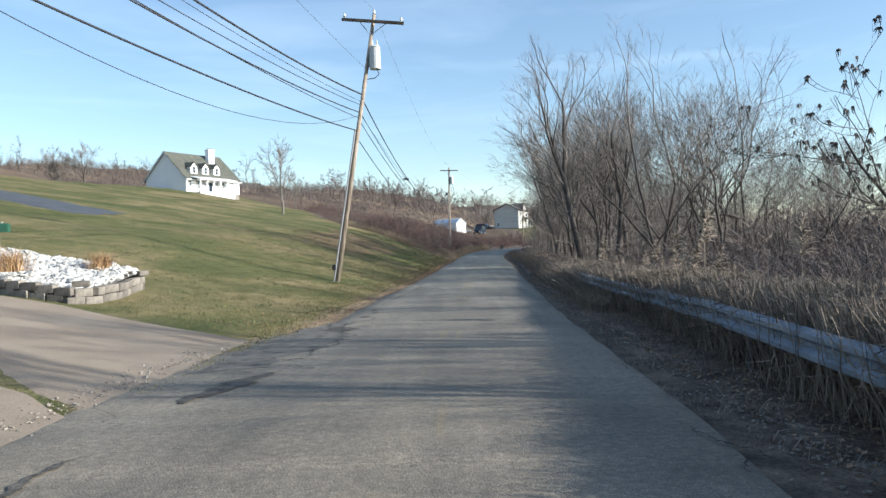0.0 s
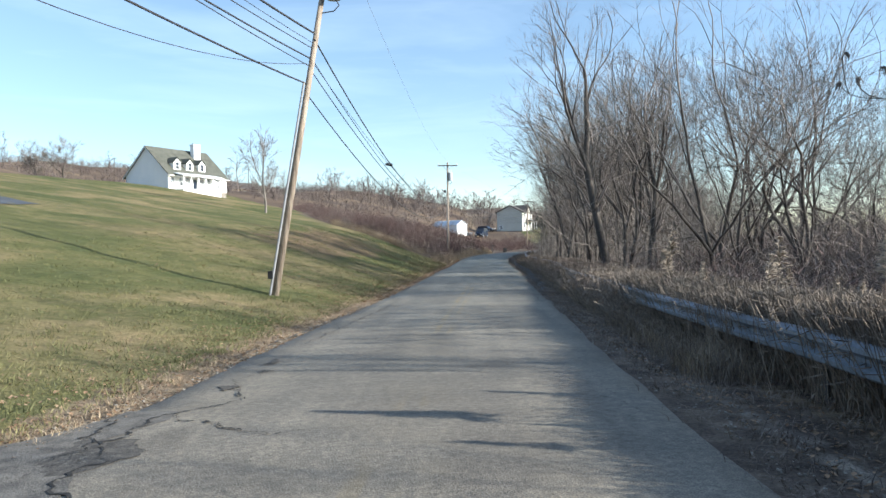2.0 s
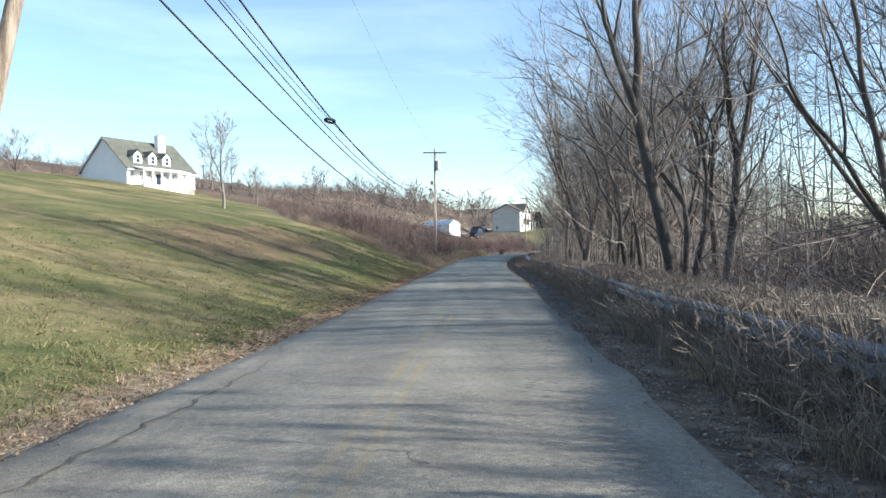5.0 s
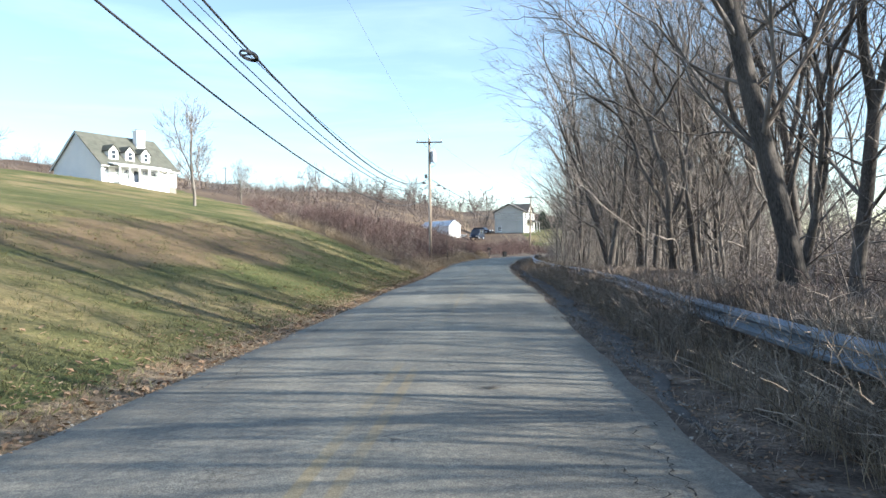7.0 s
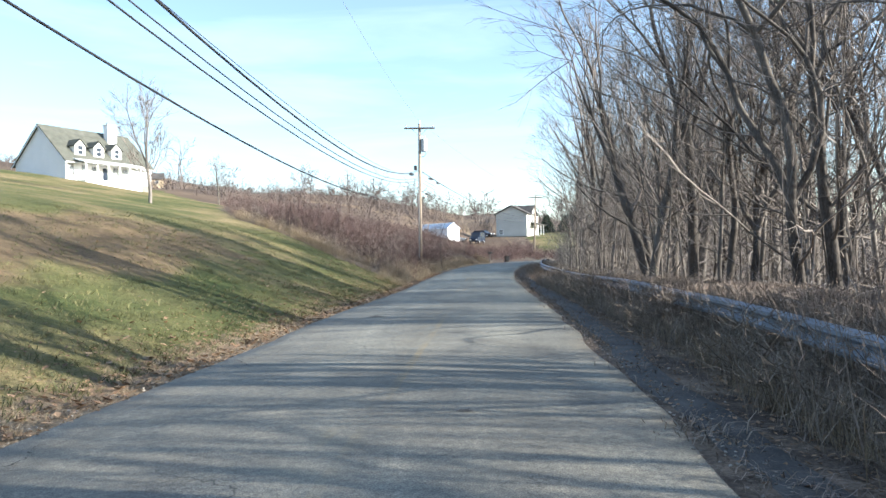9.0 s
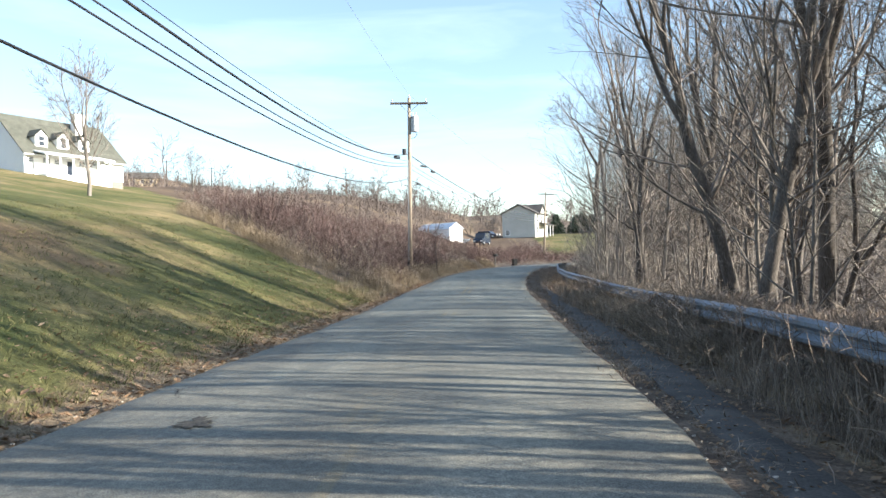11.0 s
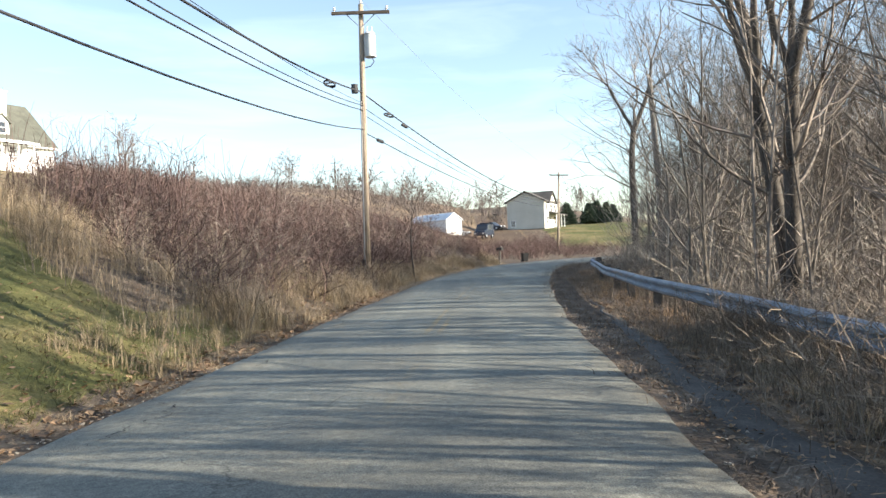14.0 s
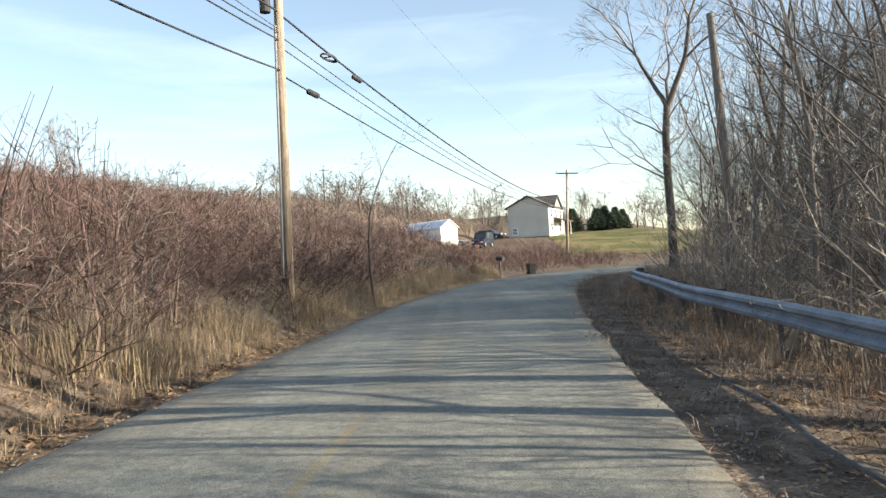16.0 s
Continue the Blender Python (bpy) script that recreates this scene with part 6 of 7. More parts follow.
def worn_strip(left, right, seed, mat, label):
    """A crumbled stretch of old surfacing between two ragged plan lines."""
    a, b2 = jagged(left, seed, 0.16), jagged(right, seed + 1, 0.16)
    n = 40
    bm = bmesh.new()
    rows = []
    for i in range(n + 1):
        p, q = a[round(i / n * (len(a) - 1))], b2[round(i / n * (len(b2) - 1))]
        row = []
        for k in range(7):
            v = p.lerp(q, k / 6)
            row.append(bm.verts.new((v.x, v.y, road_z(v.x, v.y) + 0.007)))
        rows.append(row)
    for u, v in zip(rows, rows[1:]):
        for k in range(6):
            bm.faces.new((u[k], u[k + 1], v[k + 1], v[k]))
    tagged(part("road_patch", bm, mat), label, "road patch", kind="structure")


M_CRACK = material("crack_shadow", (0.018, 0.017, 0.016), (0.05, 0.046, 0.042), 9, 0.95, 0.3)
M_WORN = material("crumbled_old_asphalt", (0.075, 0.068, 0.06), (0.21, 0.19, 0.162), 5, 0.95, 0.9, fine=55)
worn_strip([(-3.5, 9.9), (-3.45, 12.0), (-3.15, 14.4), (-2.75, 17.0)], [(-2.5, 10.2), (-2.1, 12.2), (-2.1, 14.6), (-2.2, 16.9)], 61, M_WORN, "strip of crumbled grey-brown old asphalt by the driveway")
worn_strip([(-2.6, 14.6), (-2.6, 15.2), (-2.62, 15.8)], [(-2.15, 14.7), (-1.88, 15.2), (-2.1, 15.75)], 63, M_PATCH, "dark worn patch in the old asphalt")
for i, line in enumerate(edge_lines):
    jag_crack(line, 0.02, 80 + i, "open crack along the asphalt's edge")
jag_crack([(-1.98, 19.5), (-2.13, 18.6), (-1.9, 17.9), (-2.18, 16.8), (-2.29, 15.8), (-2.07, 13.5), (-2.04, 12.3), (-2.1, 11.1), (-2.45, 10.7)], 0.035, 65)
jag_crack([(-2.18, 16.8), (-1.79, 16.4), (-1.32, 15.9), (-0.7, 15.8)], 0.03, 66)
jag_crack([(-2.59, 16.9), (-2.67, 16.3), (-2.67, 15.8), (-2.58, 14.95)], 0.035, 67)
jag_crack([(-1.9, 10.8), (-2.24, 10.95), (-2.55, 10.8)], 0.03, 68)
jag_crack([(-1.8, 9.85), (-2.1, 10.15), (-2.4, 10.4)], 0.03, 69)
jag_crack([(-1.7, 21.2), (-1.2, 21.1), (-0.3, 21.4), (0.9, 21.2)], 0.014, 70)
jag_crack([(-0.9, 19.4), (0.2, 19.2), (1.2, 19.5), (1.9, 19.3)], 0.016, 71)
jag_crack([(1.9, 4.8), (2.0, 5.6), (1.85, 6.3)], 0.03, 72)
jag_crack([(3.1, 35.2), (3.2, 36.6), (3.35, 38.2), (3.6, 41)], 0.02, 73)
jag_crack([(2.75, 34.5), (2.95, 36.4), (3.05, 38.0)], 0.016, 74)

# broken slab edge where the driveway meets the asphalt
M_SLAB = material("broken_slab", (0.22, 0.175, 0.13), (0.40, 0.325, 0.245), 3, 0.92, 0.5, fine=45, vary=0.15)
rng_e = random.Random(19)
for i in range(26):
    f = i / 25
    y = 6.2 + 7.6 * f
    x = float(road_x(y)) - HALF - 1.2 * math.exp(-((y - 8.8) / 6.0) ** 4) + 0.08 + rng_e.uniform(-0.16, 0.16)
    road_patch(x, y, rng_e.uniform(0.05, 0.15), rng_e.uniform(0.1, 0.26), 100 + i, "crumbled tan slab edge of the driveway", M_SLAB)


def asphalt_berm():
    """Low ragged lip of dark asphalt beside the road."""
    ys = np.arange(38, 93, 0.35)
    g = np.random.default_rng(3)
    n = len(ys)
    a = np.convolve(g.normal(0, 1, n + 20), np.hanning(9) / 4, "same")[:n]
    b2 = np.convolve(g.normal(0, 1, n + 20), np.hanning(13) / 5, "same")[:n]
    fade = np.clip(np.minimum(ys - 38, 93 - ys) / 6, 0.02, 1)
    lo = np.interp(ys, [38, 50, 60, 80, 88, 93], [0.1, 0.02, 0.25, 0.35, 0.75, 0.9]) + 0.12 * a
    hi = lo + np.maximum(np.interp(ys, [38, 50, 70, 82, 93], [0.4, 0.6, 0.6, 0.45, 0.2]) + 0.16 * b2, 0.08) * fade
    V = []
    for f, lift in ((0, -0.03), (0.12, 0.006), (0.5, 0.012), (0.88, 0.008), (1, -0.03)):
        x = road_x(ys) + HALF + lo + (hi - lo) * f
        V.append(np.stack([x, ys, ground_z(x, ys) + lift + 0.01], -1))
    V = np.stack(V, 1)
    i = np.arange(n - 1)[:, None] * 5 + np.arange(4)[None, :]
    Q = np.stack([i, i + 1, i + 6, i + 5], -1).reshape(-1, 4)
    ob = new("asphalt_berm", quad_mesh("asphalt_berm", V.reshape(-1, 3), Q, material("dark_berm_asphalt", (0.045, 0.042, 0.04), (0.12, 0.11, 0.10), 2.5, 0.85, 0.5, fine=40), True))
    tagged(ob, "low ragged lip of dark asphalt beside the road", "berm", kind="structure")


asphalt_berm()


# ---- thin stems that fill the wood ----
def stem_cluster(seed):
    rng = random.Random(seed)
    paths, fine = [], []
    for _ in range(5):
        p = Vector((rng.gauss(0, 0.7), rng.gauss(0, 0.7), -0.15))
        d = Vector((rng.gauss(0, 0.09), rng.gauss(0, 0.09), 1)).normalized()
        h = rng.uniform(4.0, 8.5)
        pts = [p.copy()]
        for i in range(5):
            d = (d + Vector((rng.gauss(0, 0.06), rng.gauss(0, 0.06), 0.03))).normalized()
            p = p + d * h / 5
            pts.append(p.copy())
        r = 0.0042 * h
        paths.append((pts, [r, r * 0.85, r * 0.7, r * 0.5, r * 0.35, 0.006]))
        for _ in range(14):
            f = rng.uniform(0.9, 4.9)
            i = int(f)
            q = pts[i].lerp(pts[i + 1], f - i)
            a = rng.uniform(0, 6.28)
            e = Vector((math.cos(a), math.sin(a), rng.uniform(0.1, 0.9))).normalized()
            ln = rng.uniform(0.5, 1.5)
            m = q + e * ln * 0.5
            t = m + (e + Vector((rng.gauss(0, .3), rng.gauss(0, .3), 0.25))).normalized() * ln * 0.5
            fine.append(([q, m, t], [0.009, 0.007, 0.003]))
            for _ in range(2):
                w = m.lerp(t, rng.random())
                fine.append(([w, w + Vector((rng.gauss(0, .2), rng.gauss(0, .2), rng.uniform(0.05, 0.35)))], [0.005, 0.002]))
    return joined(tubes(paths, 4), ribbons(fine))


STEMS = [stem_cluster(500 + k) for k in range(5)]


# ---- brush, weeds, grass and leaves ----
def shrub(seed, stems, height, side, fan=0.5, wob=0.12, r=0.008, coarse=False):
    rng = random.Random(seed)
    paths, fine = [], []
    for _ in range(stems):
        a, t = rng.uniform(0, 6.28), fan * rng.random() ** 0.7
        d = Vector((math.cos(a) * math.sin(t), math.sin(a) * math.sin(t), math.cos(t)))
        p = Vector((rng.gauss(0, 0.25), rng.gauss(0, 0.25), -0.08))
        h = height * rng.uniform(0.55, 1.1)
        pts = [p.copy()]
        for i in range(4):
            d = (d + Vector((rng.gauss(0, wob), rng.gauss(0, wob), rng.gauss(0, 0.05)))).normalized()
            p = p + d * h / 4
            pts.append(p.copy())
        paths.append((pts, [r, r * 0.85, r * 0.7, r * 0.5, r * 0.25]))
        for _ in range(side):
            f = rng.uniform(0.8, 3.95)
            i = min(int(f), 3)
            q = pts[i].lerp(pts[i + 1], f - i)
            b2 = rng.uniform(0, 6.28)
            e = (d * 0.5 + Vector((math.cos(b2), math.sin(b2), rng.uniform(-0.35, 0.5))) * 0.9).normalized()
            ln = h * rng.uniform(0.12, 0.34)
            mid = q + e * ln * 0.55
            tip = mid + (e + Vector((rng.gauss(0, .3), rng.gauss(0, .3), rng.gauss(0.1, .25)))).normalized() * ln * 0.5
            fine.append(([q, mid, tip], [r * 0.55, r * 0.4, r * 0.2]))
    if coarse:
        return ribbons(paths + fine)
    return joined(tubes(paths, 3), ribbons(fine))


def tuft(seed, blades, height, lean, width=0.006, base=0.09):
    """Bent grass blades as thin strips."""
    rng = np.random.default_rng(seed)
    V, Q = [], []
    for k in range(blades):
        a = rng.uniform(0, 6.28)
        o = np.array([rng.normal(0, base), rng.normal(0, base), 0])
        h = height * rng.uniform(0.45, 1.1)
        dr = np.array([math.cos(a), math.sin(a), 0])
        sd = np.array([-math.sin(a + 0.6), math.cos(a + 0.6), 0])
        ln = lean * rng.uniform(0.3, 1.5)
        pts = [o - (0, 0, 0.04), o + dr * h * ln * 0.25 + (0, 0, h * 0.5), o + dr * h * ln + (0, 0, h * (1 - 0.35 * min(ln, 1.4)))]
        w = width * rng.uniform(0.7, 1.3)
        c = len(V)
        for p, ww in zip(pts, (w, w * 0.9, w * 0.25)):
            V += [p - sd * ww, p + sd * ww]
        Q += [[c, c + 1, c + 3, c + 2], [c + 2, c + 3, c + 5, c + 4]]
    return np.array(V), np.array(Q)


rng_s = np.random.default_rng(77)


def ring(n, pick):
    """n places from pick(), which gives x, y, size, height or nothing."""
    out = []
    tries = 0
    while len(out) < n and tries < n * 30:
        tries += 1
        g = pick()
        if g is None:
            continue
        x, y, s, h = g
        out.append((x, y, 0, rng_s.uniform(0, 6.28), s, h))
    zz = ground_z(np.array([p[0] for p in out]), np.array([p[1] for p in out]))
    return [(p[0], p[1], float(z) - 0.02, p[3], p[4], p[5]) for p, z in zip(out, zz)]


red_shrubs = [shrub(100 + k, 10, 1.9, 9, 0.95, 0.34, r=0.0095, coarse=True) for k in range(6)]
wild_shrubs = [shrub(120 + k, 10, 2.5, 7, 0.8, 0.28, coarse=True) for k in range(5)]
far_shrubs = [shrub(140 + k, 6, 2.6, 5, 0.55, 0.16, r=0.026, coarse=True) for k in range(4)]
mid_shrubs = [shrub(150 + k, 11, 2.0, 7, 0.95, 0.32, r=0.013, coarse=True) for k in range(5)]
weeds = [shrub(160 + k, 8, 1.0, 4, 0.3, 0.08, r=0.0052, coarse=True) for k in range(4)]
tall_tufts = [tuft(180 + k, 46, 0.95, 0.85, 0.0034, 0.16) for k in range(5)]
slim_tufts = [tuft(195 + k, 30, 0.5, 0.75, 0.0032, 0.10) for k in range(4)]
low_tufts = [tuft(197 + k, 13, 0.26, 1.1, 0.0042, 0.13) for k in range(5)]
short_tufts = [tuft(190 + k, 26, 0.32, 0.7, 0.006, 0.08) for k in range(4)]


def lawn_tuft(seed, blades=14):
    rng = random.Random(seed)
    paths = []
    for _ in range(blades):
        o = Vector((rng.gauss(0, 0.08), rng.gauss(0, 0.08), -0.01))
        paths.append(([o, o + Vector((rng.gauss(0, 0.035), rng.gauss(0, 0.035), rng.uniform(0.04, 0.085)))], [0.005, 0.0015]))
    return ribbons(paths)


lawn_tufts = [lawn_tuft(200 + k) for k in range(5)]


def left_x(y):
    return float(road_x(y)) - HALF


# red-brown brush on the left bank
def pick_bank():
    x, y = rng_s.uniform(-34, 6), rng_s.uniform(83, 165)
    if y < lawn_edge(x) + 2.2 or x > left_x(y) - 1.2 - rng_s.uniform(0, 0.8):
        return None
    if y > 131 and x > 2 + (y - 131) * 0.2:
        return None
    near = rng_s.uniform(0.75, 1.2)
    return x, y, near, near * rng_s.uniform(0.85, 1.2)


def pick_bank_grey():
    g = pick_bank()
    return None if g is None or g[1] > 135 else (g[0], g[1], g[2] * 0.9, g[3] * 0.95)


scattered("brush", wild_shrubs, ring(110, pick_bank_grey), M_TWIG, "grey leafless shrubs among the bank's brush", "brush")
def pick_bank_far():
    g = pick_bank()
    return None if g is None or g[1] < 104 else g


scattered("brush", mid_shrubs, ring(260, pick_bank_far), M_TWIG_RED, "dark red-brown brush along the bank", "brush")
def pick_bank_near():
    x, y = rng_s.uniform(-15, 3), rng_s.uniform(85, 114)
    if y < lawn_edge(x) + 2.6 or x > left_x(y) - 1.3 - rng_s.uniform(0, 0.6):
        return None
    k = rng_s.uniform(0.6, 1.05)
    return x, y, k * 1.1, k


scattered("brush", red_shrubs, ring(420, pick_bank_near), M_TWIG_RED, "thick dark red-brown brush close to the road", "brush")
scattered("brush", red_shrubs, ring(680, pick_bank), M_TWIG_RED, "dense red-brown leafless brush on the roadside bank", "brush")


whips = [shrub(170 + k, 5, 4.0, 3, 0.4, 0.1, r=0.02) for k in range(4)]


def pick_whip():
    x, y = rng_s.uniform(-11, -2.5), rng_s.uniform(91, 104)
    if y < lawn_edge(x) + 1.0:
        return None
    s = rng_s.uniform(0.5, 1.0)
    return x, y, s * 0.9, s


scattered("saplings", whips, ring(80, pick_whip), M_TWIG_RED, "tall bare whip-like shoots above the brush", "saplings")


def pick_bank_front():
    y = rng_s.uniform(84, 134)
    off = 0.75 + 1.5 * rng_s.random() ** 1.5
    x = left_x(y) - off
    if y < lawn_edge(x) + 0.3 or hash_noise(x, y, 0.5) < -0.12:
        return None
    s = rng_s.uniform(0.6, 1.15)
    return x, y, s, s


scattered("dry_grass", tall_tufts, ring(300, pick_bank_front), M_DRY, "tall straw-coloured dry grass along the bank's foot", "dry grass")


def pick_bank_straw():
    x, y = rng_s.uniform(-14, 0), rng_s.uniform(84, 102)
    if y < lawn_edge(x) - 0.3 or y > lawn_edge(x) + 3 or x > left_x(y) - 1.0 or hash_noise(x, y, 0.4) < -0.5:
        return None
    s = rng_s.uniform(0.7, 1.25)
    return x, y, s, s


scattered("dry_grass", tall_tufts, ring(170, pick_bank_straw), M_DRY, "tall pale straw clumps on the roadside bank", "dry grass")


def pick_bank_weeds():
    x, y = rng_s.uniform(-16, 4), rng_s.uniform(83, 134) if rng_s.random() < 0.6 else rng_s.uniform(83, 98)
    if y < lawn_edge(x) - 0.5 or x > left_x(y) - 0.8:
        return None
    s = rng_s.uniform(0.7, 1.5)
    return x, y, s, s


scattered("weeds", weeds, ring(520, pick_bank_weeds), M_DRY_DULL, "dead brown weed stalks among the bank's brush", "weeds")


# brush on the rise beyond the bend
def pick_bend():
    x, y = rng_s.uniform(-12, 17), rng_s.uniform(135.5, 184)
    if y < 136 + max(0, x - 8) * 0.8 or (5 < x < 10.5 and y < 137) or (1 < x < 11 and y > 178):
        return None
    s = rng_s.uniform(0.7, 1.15)
    return x, y, s * 1.2, s


scattered("brush", mid_shrubs, ring(470, pick_bend), M_TWIG_RED, "dark brown brush on the rise beyond the bend", "brush")


def pick_field_edge():
    x, y = rng_s.uniform(13, 42), rng_s.uniform(156, 173)
    k = rng_s.uniform(0.3, 0.6)
    return x, y, k * 1.5, k


scattered("brush", mid_shrubs, ring(150, pick_field_edge), M_TWIG_RED, "low brown brush below the far lawn", "brush")


def low_line(off, inside, tall=2.45):
    """Height factor that keeps brush low beside the road and lets it rise further back."""
    return (0.36 * (off + inside) + 0.25 * min(max(off - 2.2, 0), 6) + 0.1) / tall * rng_s.uniform(0.8, 1.05)


# undergrowth and weeds on the wood's side
def pick_wood():
    y = rng_s.uniform(40, 126)
    off = 3.3 + 9 * rng_s.random() ** 1.5 + (1.2 if y > 95 else 0)
    s = rng_s.uniform(0.6, 1.05)
    return edge_r(y) + off, y, s, min(s * rng_s.uniform(0.8, 1.35), low_line(off, 0.3))


def pick_bend_wood():
    y = rng_s.uniform(88, 128)
    off = 2.9 + 9 * rng_s.random() + max(0, y - 112) * 0.4
    k = rng_s.uniform(0.5, 0.95)
    return edge_r(min(y, 118)) + off, y, k * 1.25, min(k * rng_s.uniform(0.8, 1.2), low_line(off, 0.2))


scattered("undergrowth", wild_shrubs, ring(200, pick_bend_wood), M_TWIG_SUNLIT, "bare brush coloured a sunlit tan under the slim trees behind the guardrail", "undergrowth")
scattered("undergrowth", wild_shrubs, ring(110, pick_wood), M_TWIG, "tangled grey-brown bare undergrowth behind the guardrail", "undergrowth")


def pick_near_wood():
    y = rng_s.uniform(4, 46)
    off = 2.7 + 16 * rng_s.random() ** 1.2
    s = rng_s.uniform(0.7, 1.05) * (0.7 if off < 4.5 else 1.0 + min(off - 4, 10) * 0.1)
    return edge_r(y) + off, y, s * 1.2, min(s * rng_s.uniform(0.8, 1.25), low_line(off, 0.9))


def pick_thicket():
    y = rng_s.uniform(13, 58)
    off = rng_s.uniform(4.5, 13)
    k = rng_s.uniform(0.8, 1.2)
    return edge_r(y) + off, y, k * 1.3, low_line(off, 0.4)


scattered("undergrowth", wild_shrubs, ring(280, pick_thicket), M_TWIG_BROWN, "tall brown thicket around the tree bases", "undergrowth")
scattered("undergrowth", wild_shrubs, ring(540, pick_near_wood), M_TWIG_BROWN, "dense brown tangle of brush behind the guardrail", "undergrowth")


def pick_deep_wood():
    y = rng_s.uniform(8, 150)
    off = rng_s.uniform(11, 52)
    if y > 112 and off < 17 + (y - 112) * 1.2 or (y > 84 and off < 34 and rng_s.random() < 0.6):
        return None
    s = rng_s.uniform(0.9, 1.4) * (1.0 + max(0, off - 16) * 0.03)
    return edge_r(min(y, 118)) + off, y, s * 1.3, s * rng_s.uniform(0.9, 1.3)


scattered("undergrowth", far_shrubs, ring(800, pick_deep_wood), M_TWIG, "dark bare thicket deep in the wood", "undergrowth")


def pick_tangle():
    y = rng_s.uniform(16, 62)
    off = rng_s.uniform(8, 26)
    s = rng_s.uniform(1.2, 1.6) + min(max(off - 8, 0), 10) * 0.09
    return edge_r(y) + off, y, s * 1.2, s


def pick_far_tangle():
    y = rng_s.uniform(10, 58)
    off = rng_s.uniform(15, 36)
    s = rng_s.uniform(1.5, 2.1)
    return edge_r(y) + off, y, s * 1.4, s * 1.15


def pick_bend_twigs():
    y = rng_s.uniform(90, 124)
    off = rng_s.uniform(3.8, 10) + max(0, y - 112) * 0.5
    s = rng_s.uniform(1.0, 1.6)
    return edge_r(min(y, 118)) + off, y, s * 0.95, s * rng_s.uniform(1.1, 2.1)


def pick_bend_deep():
    y = rng_s.uniform(102, 130)
    off = rng_s.uniform(12, 32) + max(0, y - 112) * 0.4
    s = rng_s.uniform(1.7, 2.4)
    return edge_r(min(y, 118)) + off, y, s * 1.1, s * rng_s.uniform(0.9, 1.3)


scattered("undergrowth", far_shrubs, ring(50, pick_bend_deep), M_TWIG_SUNLIT, "bare brush coloured a sunlit tan deep behind the bend", "undergrowth")
scattered("undergrowth", far_shrubs, ring(260, pick_far_tangle), M_TWIG_BROWN, "brown brush closing the back of the wood", "undergrowth")
scattered("undergrowth", wild_shrubs, ring(100, pick_bend_twigs), M_TWIG_SUNLIT, "tall twigs coloured a sunlit tan between the trunks", "undergrowth")
scattered("undergrowth", wild_shrubs, ring(330, pick_tangle), M_TWIG_BROWN, "tall dark tangle of brush under the trees", "undergrowth")


def pick_wood_back():
    y = rng_s.uniform(52, 128)
    off = rng_s.uniform(9, 26) + max(0, y - 110) * 0.6
    s = rng_s.uniform(1.2, 1.9)
    return edge_r(min(y, 118)) + off, y, s * 1.2, s


scattered("undergrowth", wild_shrubs, ring(400, pick_wood_back), M_TWIG, "tall grey brush behind the roadside trees", "undergrowth")


def pick_red_wood():
    y = rng_s.uniform(22, 44)
    s = rng_s.uniform(0.9, 1.35)
    off = rng_s.uniform(3.6, 9)
    return edge_r(y) + off, y, s, min(s * rng_s.uniform(0.9, 1.4), low_line(off, 0.9, 1.9))


scattered("thicket", red_shrubs, ring(70, pick_red_wood), M_TWIG_RED, "red-brown bramble thicket behind the guardrail", "thicket")


def pick_rail():
    y = rng_s.uniform(4, 122)
    front = rng_s.random() < 0.5
    if front and ((y < 22 or y > 86) and rng_s.random() < 0.65):
        return None
    off = 0.95 + 0.6 * rng_s.random() if front else 1.95 + rail_shift(y) + 1.7 * rng_s.random()
    s = rng_s.uniform(0.4, 0.75) if front else rng_s.uniform(0.8, 1.3)
    return edge_r(y) + off, y, s * 1.15, s


def pick_screen():
    y = rng_s.uniform(2, 64)
    s = rng_s.uniform(0.95, 1.35)
    return edge_r(y) + 1.95 + rail_shift(y) + 0.8 * rng_s.random(), y, s, s


scattered("weeds", weeds, ring(200, pick_screen), M_DRY_DULL, "thick screen of dead weeds behind the guardrail", "weeds")
scattered("weeds", weeds, ring(1000, pick_rail), M_DRY_DULL, "dead brown weed stalks around the guardrail", "weeds")


def pick_rail_grass():
    y = rng_s.uniform(20, 122)
    if y > 84 and rng_s.random() < 0.75:
        return None
    off = 1.85 + max(rail_shift(y), 0) + 1.8 * rng_s.random()
    s = rng_s.uniform(0.6, 1.2)
    return edge_r(y) + off, y, s, s


scattered("dry_grass", tall_tufts, ring(400, pick_rail_grass), M_WEED_GREY, "tall dull dry grass hanging over the guardrail", "dry grass")


def thatch(seed, blades):
    """A close clump of dead stalks of nearly one height."""
    rng = random.Random(seed)
    paths = []
    for _ in range(blades):
        o = Vector((rng.gauss(0, 0.17), rng.gauss(0, 0.22), -0.04))
        h = rng.uniform(0.955, 1.0) if rng.random() < 0.985 else rng.uniform(1.0, 1.2)
        tip = o + Vector((rng.gauss(0.04, 0.13), rng.gauss(0, 0.24), h))
        paths.append(([o, o.lerp(tip, 0.5) + Vector((rng.gauss(0, 0.05), rng.gauss(0, 0.05), 0)), tip], [0.0036, 0.0034, 0.0018]))
        if rng.random() < 0.9:
            q = o.lerp(tip, rng.uniform(0.4, 0.95))
            paths.append(([q, q + Vector((rng.gauss(0, 0.12), rng.gauss(0, 0.12), rng.uniform(-0.05, 0.1)))], [0.005, 0.002]))
    return ribbons(paths)


thatches = [thatch(185 + k, 125) for k in range(5)]


